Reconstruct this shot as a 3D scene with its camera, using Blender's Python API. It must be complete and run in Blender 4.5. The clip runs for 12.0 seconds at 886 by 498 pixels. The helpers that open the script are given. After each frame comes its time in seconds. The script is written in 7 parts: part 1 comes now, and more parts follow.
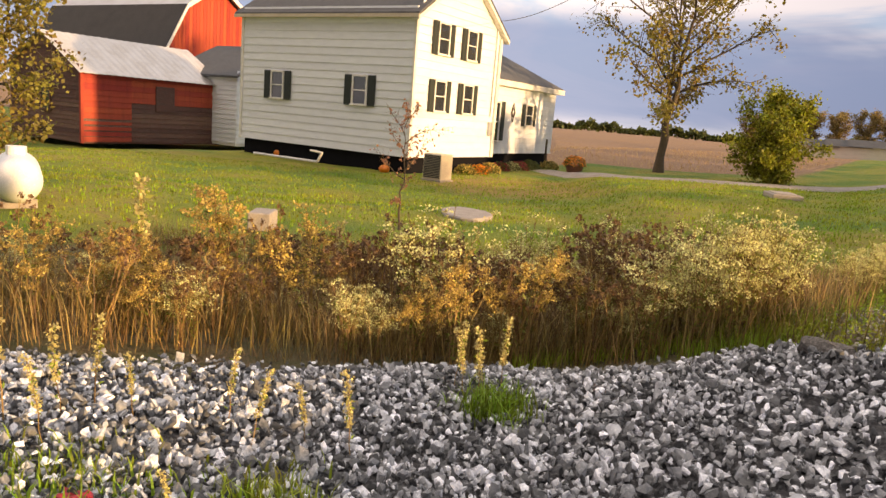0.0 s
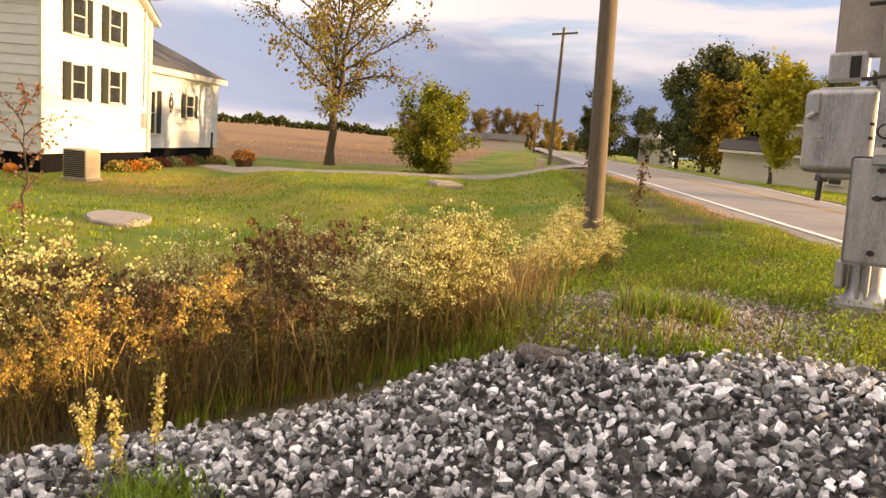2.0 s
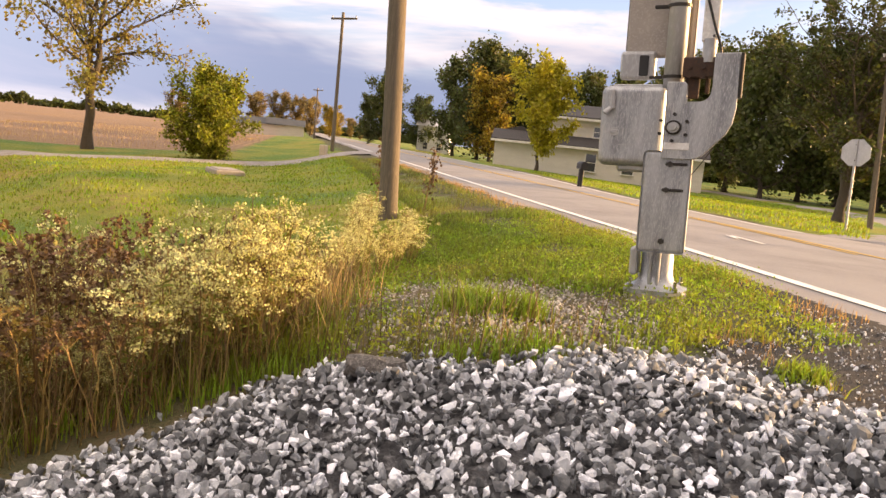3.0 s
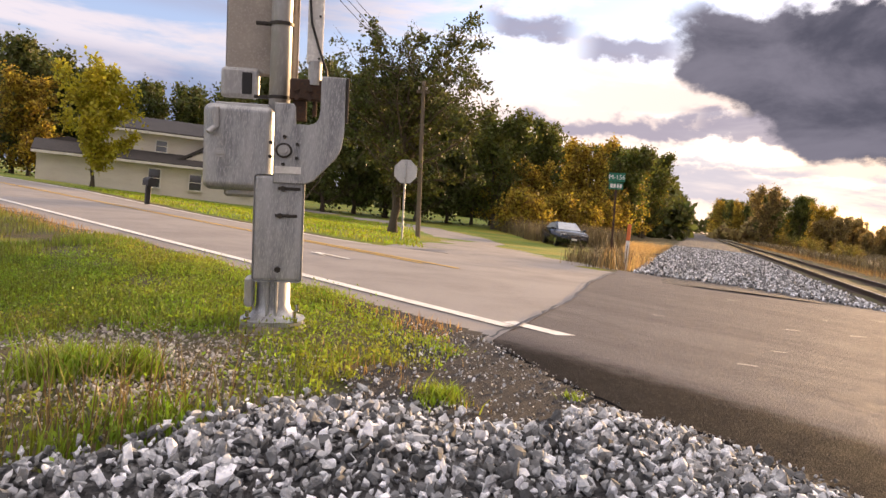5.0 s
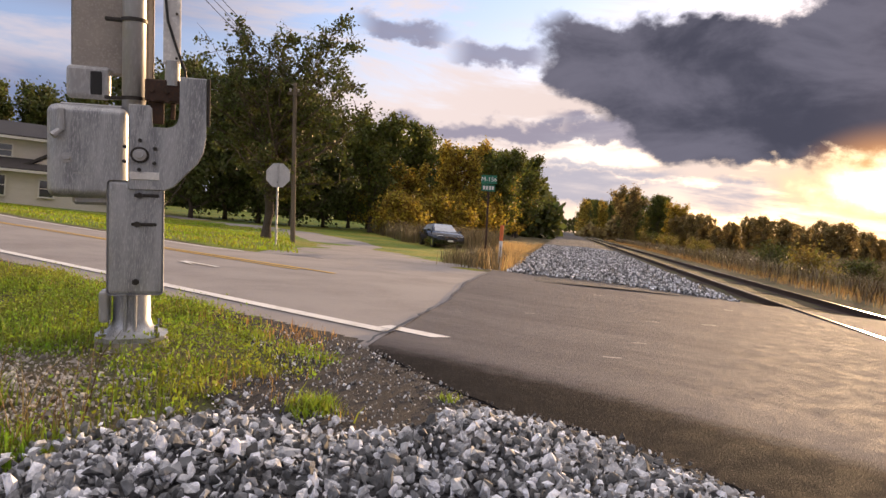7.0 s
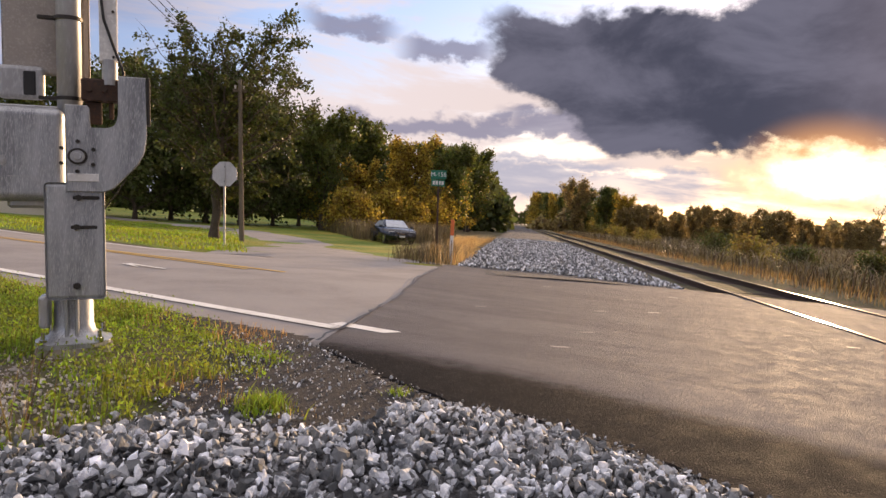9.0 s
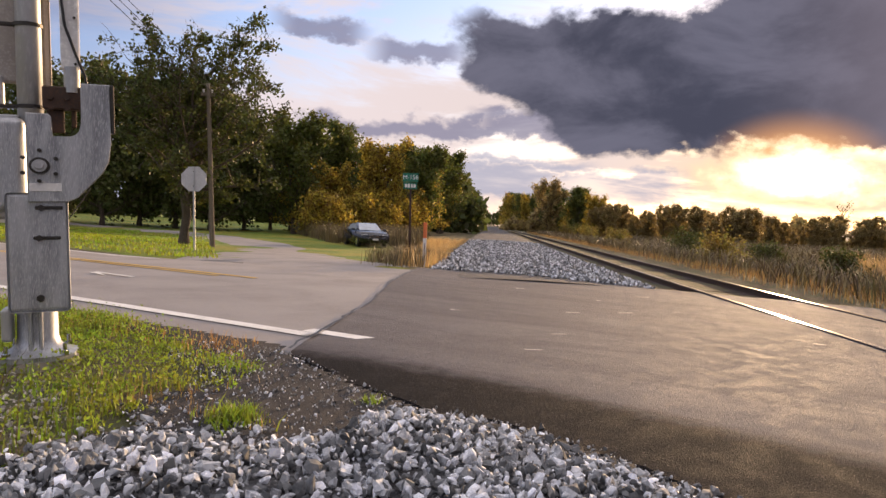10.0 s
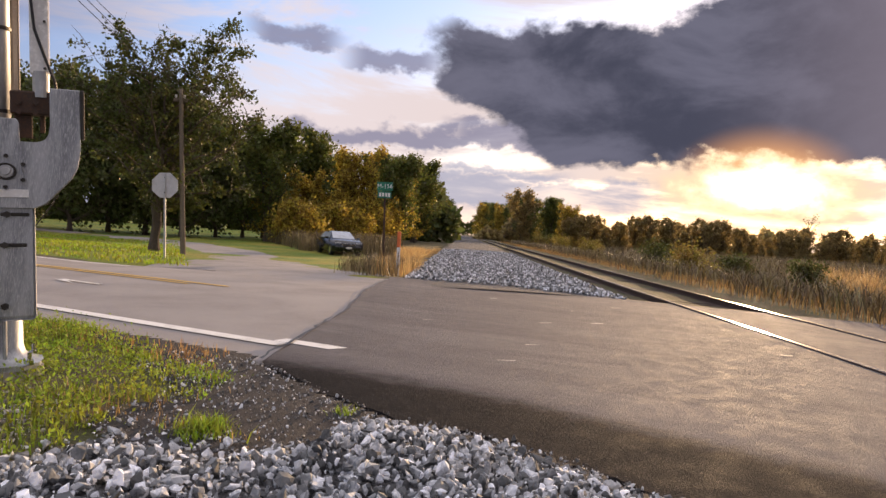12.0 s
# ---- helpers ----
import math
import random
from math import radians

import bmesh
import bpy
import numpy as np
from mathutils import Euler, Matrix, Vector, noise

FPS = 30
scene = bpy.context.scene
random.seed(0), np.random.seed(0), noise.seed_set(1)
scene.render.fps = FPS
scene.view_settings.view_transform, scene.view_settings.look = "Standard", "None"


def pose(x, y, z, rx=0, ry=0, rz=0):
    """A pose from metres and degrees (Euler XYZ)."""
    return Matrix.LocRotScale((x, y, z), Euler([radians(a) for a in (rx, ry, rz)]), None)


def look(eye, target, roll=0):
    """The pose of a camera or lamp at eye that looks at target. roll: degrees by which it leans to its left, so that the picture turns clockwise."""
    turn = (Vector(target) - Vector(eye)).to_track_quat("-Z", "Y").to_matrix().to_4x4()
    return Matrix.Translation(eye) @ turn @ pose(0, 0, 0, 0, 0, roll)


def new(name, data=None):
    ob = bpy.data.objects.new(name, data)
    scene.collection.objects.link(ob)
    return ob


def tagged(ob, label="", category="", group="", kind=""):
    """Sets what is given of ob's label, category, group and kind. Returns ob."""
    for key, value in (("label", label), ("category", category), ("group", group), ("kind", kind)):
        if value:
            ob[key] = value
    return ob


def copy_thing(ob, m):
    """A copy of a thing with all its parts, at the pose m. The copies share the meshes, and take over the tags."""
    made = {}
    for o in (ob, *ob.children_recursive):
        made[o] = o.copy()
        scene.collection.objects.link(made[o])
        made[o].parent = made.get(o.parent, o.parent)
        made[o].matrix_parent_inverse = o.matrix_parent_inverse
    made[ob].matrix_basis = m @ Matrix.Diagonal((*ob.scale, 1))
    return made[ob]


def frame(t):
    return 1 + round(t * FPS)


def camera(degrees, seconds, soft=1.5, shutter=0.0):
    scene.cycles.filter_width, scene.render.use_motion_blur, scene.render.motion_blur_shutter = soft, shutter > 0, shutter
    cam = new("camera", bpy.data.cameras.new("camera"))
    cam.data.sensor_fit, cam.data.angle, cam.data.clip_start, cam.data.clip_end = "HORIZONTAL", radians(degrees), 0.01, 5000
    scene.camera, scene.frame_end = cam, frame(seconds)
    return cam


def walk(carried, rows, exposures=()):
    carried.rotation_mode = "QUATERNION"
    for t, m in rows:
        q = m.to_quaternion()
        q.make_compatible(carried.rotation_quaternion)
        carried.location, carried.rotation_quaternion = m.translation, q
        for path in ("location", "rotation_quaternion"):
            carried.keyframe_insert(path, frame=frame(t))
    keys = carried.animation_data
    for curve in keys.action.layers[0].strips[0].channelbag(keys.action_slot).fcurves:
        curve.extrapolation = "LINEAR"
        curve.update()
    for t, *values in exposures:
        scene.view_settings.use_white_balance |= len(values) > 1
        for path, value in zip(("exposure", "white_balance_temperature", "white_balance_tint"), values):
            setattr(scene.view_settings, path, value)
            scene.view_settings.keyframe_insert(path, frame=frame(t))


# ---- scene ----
cam = camera(64.07, 12.0)
PATH = [
    (0, look((1.889, -0.170, 1.084), (-7.865, -1.354, -0.773), 4.79)),
    (0.5, look((1.564, -0.088, 1.033), (-8.201, -0.752, -1.016), 5.41)),
    (1, look((1.286, -0.121, 0.999), (-8.554, 0.225, -0.753), 4.99)),
    (1.5, look((1.107, -0.179, 1.002), (-8.598, 1.655, -0.562), 4.61)),
    (2, look((0.842, -0.092, 1.006), (-8.493, 3.140, -0.547), 5.06)),
    (2.5, look((0.622, -0.060, 1.009), (-8.123, 4.543, -0.519), 5.52)),
    (3, look((0.431, -0.134, 1.010), (-7.491, 5.793, -0.443), 6.07)),
    (3.5, look((0.292, -0.047, 1.015), (-6.609, 7.078, -0.257), 6.54)),
    (5.3, look((-0.092, -0.002, 1.046), (-2.892, 9.583, 0.508), 5.69)),
    (5.5, look((-0.090, 0.002, 1.044), (-2.620, 9.663, 0.536), 5.45)),
    (6, look((-0.069, 0.020, 1.057), (-2.149, 9.791, 0.594), 5.34)),
    (6.5, look((-0.057, 0.038, 1.058), (-1.899, 9.857, 0.632), 5.21)),
    (8.5, look((-0.017, -0.001, 1.063), (-1.252, 9.914, 0.658), 4.43)),
    (9, look((-0.005, -0.011, 1.063), (-1.024, 9.928, 0.642), 3.86)),
    (9.5, look((0.006, -0.007, 1.066), (-0.814, 9.951, 0.650), 3.37)),
    (10, look((0.005, 0.000, 1.089), (-0.644, 9.972, 0.714), 3.11)),
    (10.5, look((0.004, -0.003, 1.095), (-0.517, 9.978, 0.767), 3.14)),
    (11, look((-0.007, 0.002, 1.095), (-0.428, 9.989, 0.813), 3.31)),
    (11.5, look((-0.003, 0.003, 1.097), (-0.346, 9.994, 0.850), 3.53)),
    (12, look((-0.000, 0.000, 1.100), (-0.286, 9.993, 0.873), 3.65)),
]
walk(cam, PATH, [(0.0, 0.70, 7900, 17), (1.0, 0.97, 7900, 17), (2.0, 0.95, 8500, 18), (3.5, 1.24, 7900, 19), (5.5, 0.66, 7300, 20), (8.5, 0.39, 6850, 20), (12.0, 0.33, 6700, 20)])
rnd = random.Random(7)
nrg = np.random.default_rng(7)

# ---- world and sun ----
SUN_AZ, SUN_EL = -22.3, 8.0
world = bpy.data.worlds.new("evening_sky")
scene.world = world
world.use_nodes = True


class Nodes:
    """Short hand for building node trees."""

    def __init__(self, tree):
        self.tree = tree

    def add(self, kind, **props):
        n = self.tree.nodes.new(kind)
        for key, value in props.items():
            setattr(n, key, value)
        return n

    def put(self, value, socket):
        if isinstance(value, (int, float)):
            socket.default_value = value
        elif isinstance(value, (tuple, list)):
            v = tuple(value)
            if socket.type == "RGBA" and len(v) == 3:
                v = (*v, 1.0)
            socket.default_value = v
        else:
            self.tree.links.new(value, socket)

    def math(self, op, a, b=0.0, c=0.0, clamp=False):
        n = self.add("ShaderNodeMath", operation=op, use_clamp=clamp)
        self.put(a, n.inputs[0])
        self.put(b, n.inputs[1])
        self.put(c, n.inputs[2])
        return n.outputs[0]

    def ramp(self, value, lo, hi, a=0.0, b=1.0, smooth=True):
        n = self.add("ShaderNodeMapRange", interpolation_type="SMOOTHSTEP" if smooth else "LINEAR")
        self.put(value, n.inputs[0])
        for k, v in enumerate((lo, hi, a, b)):
            self.put(v, n.inputs[1 + k])
        return n.outputs[0]

    def mix(self, f, a, b, blend="MIX"):
        n = self.add("ShaderNodeMix", data_type="RGBA", blend_type=blend)
        self.put(f, n.inputs[0])
        self.put(a, n.inputs[6])
        self.put(b, n.inputs[7])
        return n.outputs[2]

    def noise(self, vec, scale, detail=4.0, rough=0.55, dist=0.0):
        n = self.add("ShaderNodeTexNoise")
        if vec is not None:
            self.put(vec, n.inputs["Vector"])
        n.inputs["Scale"].default_value = scale
        n.inputs["Detail"].default_value = detail
        n.inputs["Roughness"].default_value = rough
        n.inputs["Distortion"].default_value = dist
        return n.outputs["Fac"]

    def xyz(self, vec):
        n = self.add("ShaderNodeSeparateXYZ")
        self.put(vec, n.inputs[0])
        return n.outputs

    def vec(self, x, y, z):
        n = self.add("ShaderNodeCombineXYZ")
        for k, v in enumerate((x, y, z)):
            self.put(v, n.inputs[k])
        return n.outputs[0]

    def scaled(self, vec, s):
        n = self.add("ShaderNodeMapping")
        self.put(vec, n.inputs[0])
        n.inputs["Scale"].default_value = s
        return n.outputs[0]


def sky():
    t = world.node_tree
    t.nodes.clear()
    k = Nodes(t)
    d = k.add("ShaderNodeTexCoord").outputs["Generated"]
    x, y, z = k.xyz(d)
    deg = 57.29578
    az = k.math("MULTIPLY", k.math("ARCTAN2", x, y), deg)          # degrees to the right of the track
    el = k.math("MULTIPLY", k.math("ARCSINE", z), deg)
    nish = k.add("ShaderNodeTexSky", sky_type="NISHITA", sun_disc=False, sun_elevation=radians(SUN_EL), sun_rotation=radians(-SUN_AZ))
    nish.air_density, nish.dust_density, nish.ozone_density = 1.0, 1.5, 1.0
    base = k.mix(1.0, nish.outputs[0], (0.22, 0.235, 0.27), "MULTIPLY")
    # high streaks of thin cloud
    flat = k.vec(k.math("MULTIPLY", az, 0.035), k.math("MULTIPLY", el, 0.16), 3.1)
    n1 = k.noise(flat, 1.0, 6.0, 0.62, 0.6)
    n2 = k.noise(k.vec(k.math("MULTIPLY", az, 0.03), k.math("MULTIPLY", el, 0.11), 9.4), 1.0, 5.0, 0.55, 0.4)
    near_sun = k.ramp(k.math("ABSOLUTE", k.math("SUBTRACT", az, -SUN_AZ)), 75.0, 8.0)
    streak_col = k.mix(near_sun, (0.72, 0.70, 0.74), (0.60, 0.53, 0.49))
    low = k.ramp(el, 34.0, 9.0)
    streaks = k.math("MULTIPLY", k.ramp(n1, 0.42, 0.58), k.math("MULTIPLY_ADD", low, 0.65, 0.3))
    blue = k.mix(k.ramp(el, 4.0, 24.0), (0.40, 0.49, 0.66), (0.21, 0.44, 0.86))
    col = k.mix(0.72, base, blue)
    col = k.mix(streaks, col, streak_col)
    # blue-grey banks over the fields
    bank_az = k.ramp(az, -18.0, -40.0)
    bank_el = k.math("MULTIPLY", k.ramp(el, -1.0, 1.5), k.ramp(el, 9.5, 7.0))
    bank = k.math("MULTIPLY", k.math("MULTIPLY", bank_az, bank_el), k.ramp(n2, 0.30, 0.5))
    upper = k.math("MULTIPLY", bank_az, k.math("MULTIPLY", k.ramp(el, 11.5, 13.5), k.ramp(n2, 0.36, 0.52)))
    col = k.mix(k.math("MULTIPLY", bank, 0.9), col, (0.20, 0.27, 0.44))
    col = k.mix(k.math("MULTIPLY", upper, 0.8), col, (0.36, 0.38, 0.47))
    dim = k.math("MULTIPLY", k.ramp(az, -14.0, -34.0), k.ramp(az, -90.0, -64.0))
    col = k.mix(k.math("MULTIPLY", dim, 0.8), col, k.mix(1.0, col, (0.58, 0.62, 0.70), "MULTIPLY"))
    # glow of the low sun
    da = k.math("SUBTRACT", az, -SUN_AZ)
    de = k.math("SUBTRACT", el, 4.6)
    wide = k.math("SQRT", k.math("ADD", k.math("POWER", k.math("MULTIPLY", da, 0.55), 2.0), k.math("POWER", de, 2.0)))
    col = k.mix(k.ramp(wide, 7.5, 1.0, 0.0, 0.7), col, (0.80, 0.58, 0.32))
    # dark cloud over the track
    puff = k.noise(k.vec(k.math("MULTIPLY", az, 0.10), k.math("MULTIPLY", el, 0.19), 1.7), 1.0, 7.0, 0.6, 0.3)
    tuft = k.noise(k.vec(k.math("MULTIPLY", az, 0.42), k.math("MULTIPLY", el, 0.55), 5.2), 1.0, 6.0, 0.6)
    ragged = k.math("ADD", k.math("MULTIPLY", k.math("SUBTRACT", puff, 0.5), 11.0), k.math("MULTIPLY", k.math("SUBTRACT", tuft, 0.5), 7.0))
    soft = k.math("MULTIPLY_ADD", ragged, 0.42, el)
    base_el = k.math("MAXIMUM", k.math("MULTIPLY_ADD", az, -0.56, 10.3), 6.2)
    top_el = k.math("MULTIPLY_ADD", k.math("MAXIMUM", k.math("SUBTRACT", az, 14.0), 0.0), 0.5, 16.9)
    body = k.math("MULTIPLY", k.ramp(k.math("SUBTRACT", soft, base_el), -0.4, 0.7), k.ramp(k.math("SUBTRACT", top_el, soft), -0.5, 0.8))
    side = k.ramp(k.math("MULTIPLY_ADD", ragged, 0.8, az), -4.0, -1.0)
    cloud = k.math("MULTIPLY", body, side)

    def band(e0, e1, a0, a1, slope=0.0):
        """A long low cloud between two heights and two bearings, with a ragged rim."""
        e = k.math("MULTIPLY_ADD", az, -slope, soft)
        return k.math("MULTIPLY", k.math("MULTIPLY", k.ramp(e, e0, e0 + 0.6), k.ramp(e, e1, e1 - 0.9)), k.math("MULTIPLY", k.ramp(az, a0, a0 + 3.0), k.ramp(az, a1, a1 - 3.0)))

    tail = k.math("MAXIMUM", band(6.9, 9.0, -17.0, 9.0, 0.06), band(7.0, 9.6, -3.0, 12.0))
    lump = k.math("MAXIMUM", band(12.2, 14.6, -11.5, -1.5), band(13.4, 15.4, -19.0, -9.5))
    lowbank = k.math("MAXIMUM", band(1.6, 5.2, -9.0, 16.0), band(4.4, 6.0, -4.0, 9.0))
    col = k.mix(k.math("MULTIPLY", lowbank, 0.75), col, (0.30, 0.34, 0.44))
    col = k.mix(k.math("MULTIPLY", k.math("MAXIMUM", tail, lump), 0.85), col, (0.19, 0.20, 0.285))
    warm = k.ramp(k.math("SQRT", k.math("ADD", k.math("POWER", k.math("MULTIPLY", da, 0.7), 2.0), k.math("POWER", de, 2.0))), 5.2, 1.5)
    shade = k.mix(k.ramp(puff, 0.35, 0.68), (0.05, 0.056, 0.082), (0.12, 0.127, 0.17))
    shade = k.mix(k.ramp(az, 16.0, 36.0), shade, (0.17, 0.155, 0.185))
    shade = k.mix(k.math("MULTIPLY", warm, 0.85), shade, (0.85, 0.42, 0.16))
    col = k.mix(cloud, col, shade)
    # the gap that the sun shines through
    hot = k.math("SQRT", k.math("ADD", k.math("POWER", k.math("MULTIPLY", da, 0.34), 2.0), k.math("POWER", k.math("SUBTRACT", el, 4.7), 2.0)))
    hot = k.math("ADD", hot, k.math("MULTIPLY", ragged, 0.3))
    col = k.mix(k.ramp(hot, 2.7, 0.8, 0.0, 0.85), col, (1.1, 0.76, 0.38))
    core = k.math("POWER", k.ramp(hot, 2.1, 0.0, smooth=False), 2.2)
    col = k.mix(core, col, (5.5, 4.8, 3.6))
    col = k.mix(k.ramp(el, 26.0, 50.0, 0.0, 0.9), col, (0.90, 0.88, 0.88))
    col = k.mix(k.ramp(el, 0.0, -2.0), col, (0.16, 0.15, 0.12))
    bg = k.add("ShaderNodeBackground")
    k.put(col, bg.inputs[0])
    bg.inputs[1].default_value = 1.0
    out = k.add("ShaderNodeOutputWorld")
    t.links.new(bg.outputs[0], out.inputs[0])


sky()
sun_data = bpy.data.lights.new("sun", "SUN")
sun_data.energy, sun_data.angle, sun_data.color = 5.0, radians(1.5), (1.0, 0.70, 0.38)
sun = new("sun", sun_data)
sa, se = radians(SUN_AZ), radians(SUN_EL)
SUN_DIR = Vector((-math.sin(sa) * math.cos(se), math.cos(sa) * math.cos(se), math.sin(se)))
sun.matrix_world = look(tuple(SUN_DIR * 200), (0, 0, 0))

# ---- materials ----


def material(name, colour, rough=0.7, metal=0.0, second=None, third=None, scale=6.0, grain=60.0, bump=0.25, spots=0.5,
             stretch=(1, 1, 1), island=0.0, random_ob=0.0, through_light=0.0, coat=0.0, rough_var=0.1, bump_dist=0.01, world_space=True, spec=0.5, skew=1.0):
    """A procedural surface: two colours blended by broad stains, a third by fine grain, relief from both."""
    m = bpy.data.materials.new(name)
    m.use_nodes = True
    t = m.node_tree
    t.nodes.clear()
    k = Nodes(t)
    if world_space:
        p = k.add("ShaderNodeNewGeometry").outputs["Position"]
    else:
        p = k.add("ShaderNodeTexCoord").outputs["Object"]
    p = k.scaled(p, stretch)
    second = second or tuple(c * 0.72 for c in colour)
    third = third or tuple(min(1.0, c * 1.2) for c in colour)
    broad = k.noise(p, scale, 5.0, 0.6, 0.3)
    fine = k.noise(p, grain, 3.0, 0.6)
    col = k.mix(k.ramp(broad, 0.5 - 0.28 * spots - 0.02, 0.5 + 0.28), colour, second)
    col = k.mix(k.ramp(fine, 0.45, 0.75), col, third)
    if island or random_ob:
        r = k.add("ShaderNodeNewGeometry").outputs["Random Per Island"] if island else k.add("ShaderNodeObjectInfo").outputs["Random"]
        amount = island or random_ob
        if skew != 1.0:
            r = k.math("POWER", r, skew)
        hsv = k.add("ShaderNodeHueSaturation")
        k.put(k.math("MULTIPLY_ADD", r, amount * 2.0, 1.0 - amount), hsv.inputs["Value"])
        k.put(k.math("MULTIPLY_ADD", r, amount * 0.08, 0.5 - amount * 0.04), hsv.inputs["Hue"])
        k.put(col, hsv.inputs["Color"])
        col = hsv.outputs[0]
    b = k.add("ShaderNodeBsdfPrincipled")
    k.put(col, b.inputs["Base Color"])
    k.put(k.ramp(fine, 0.3, 0.7, max(0.02, rough - rough_var), min(1.0, rough + rough_var), smooth=False), b.inputs["Roughness"])
    b.inputs["Metallic"].default_value = metal
    b.inputs["Specular IOR Level"].default_value = spec
    b.inputs["Coat Weight"].default_value = coat
    if bump:
        bn = k.add("ShaderNodeBump")
        bn.inputs["Strength"].default_value = bump
        bn.inputs["Distance"].default_value = bump_dist
        k.put(k.math("MULTIPLY_ADD", broad, 0.5, fine), bn.inputs["Height"])
        k.put(bn.outputs[0], b.inputs["Normal"])
    out = k.add("ShaderNodeOutputMaterial")
    if through_light:
        tr = k.add("ShaderNodeBsdfTranslucent")
        k.put(col, tr.inputs[0])
        mx = k.add("ShaderNodeMixShader")
        mx.inputs[0].default_value = through_light
        t.links.new(b.outputs[0], mx.inputs[1])
        t.links.new(tr.outputs[0], mx.inputs[2])
        t.links.new(mx.outputs[0], out.inputs[0])
    else:
        t.links.new(b.outputs[0], out.inputs[0])
    return m


def leafy(name, a, b, var=0.45, light=0.45, gain=1.35):
    a, b = tuple(c * gain for c in a), tuple(c * gain for c in b)
    return material(name, a, 0.6, second=b, third=tuple(c * 1.25 for c in a), scale=0.9, grain=7.0, bump=0.0, island=var, through_light=light)


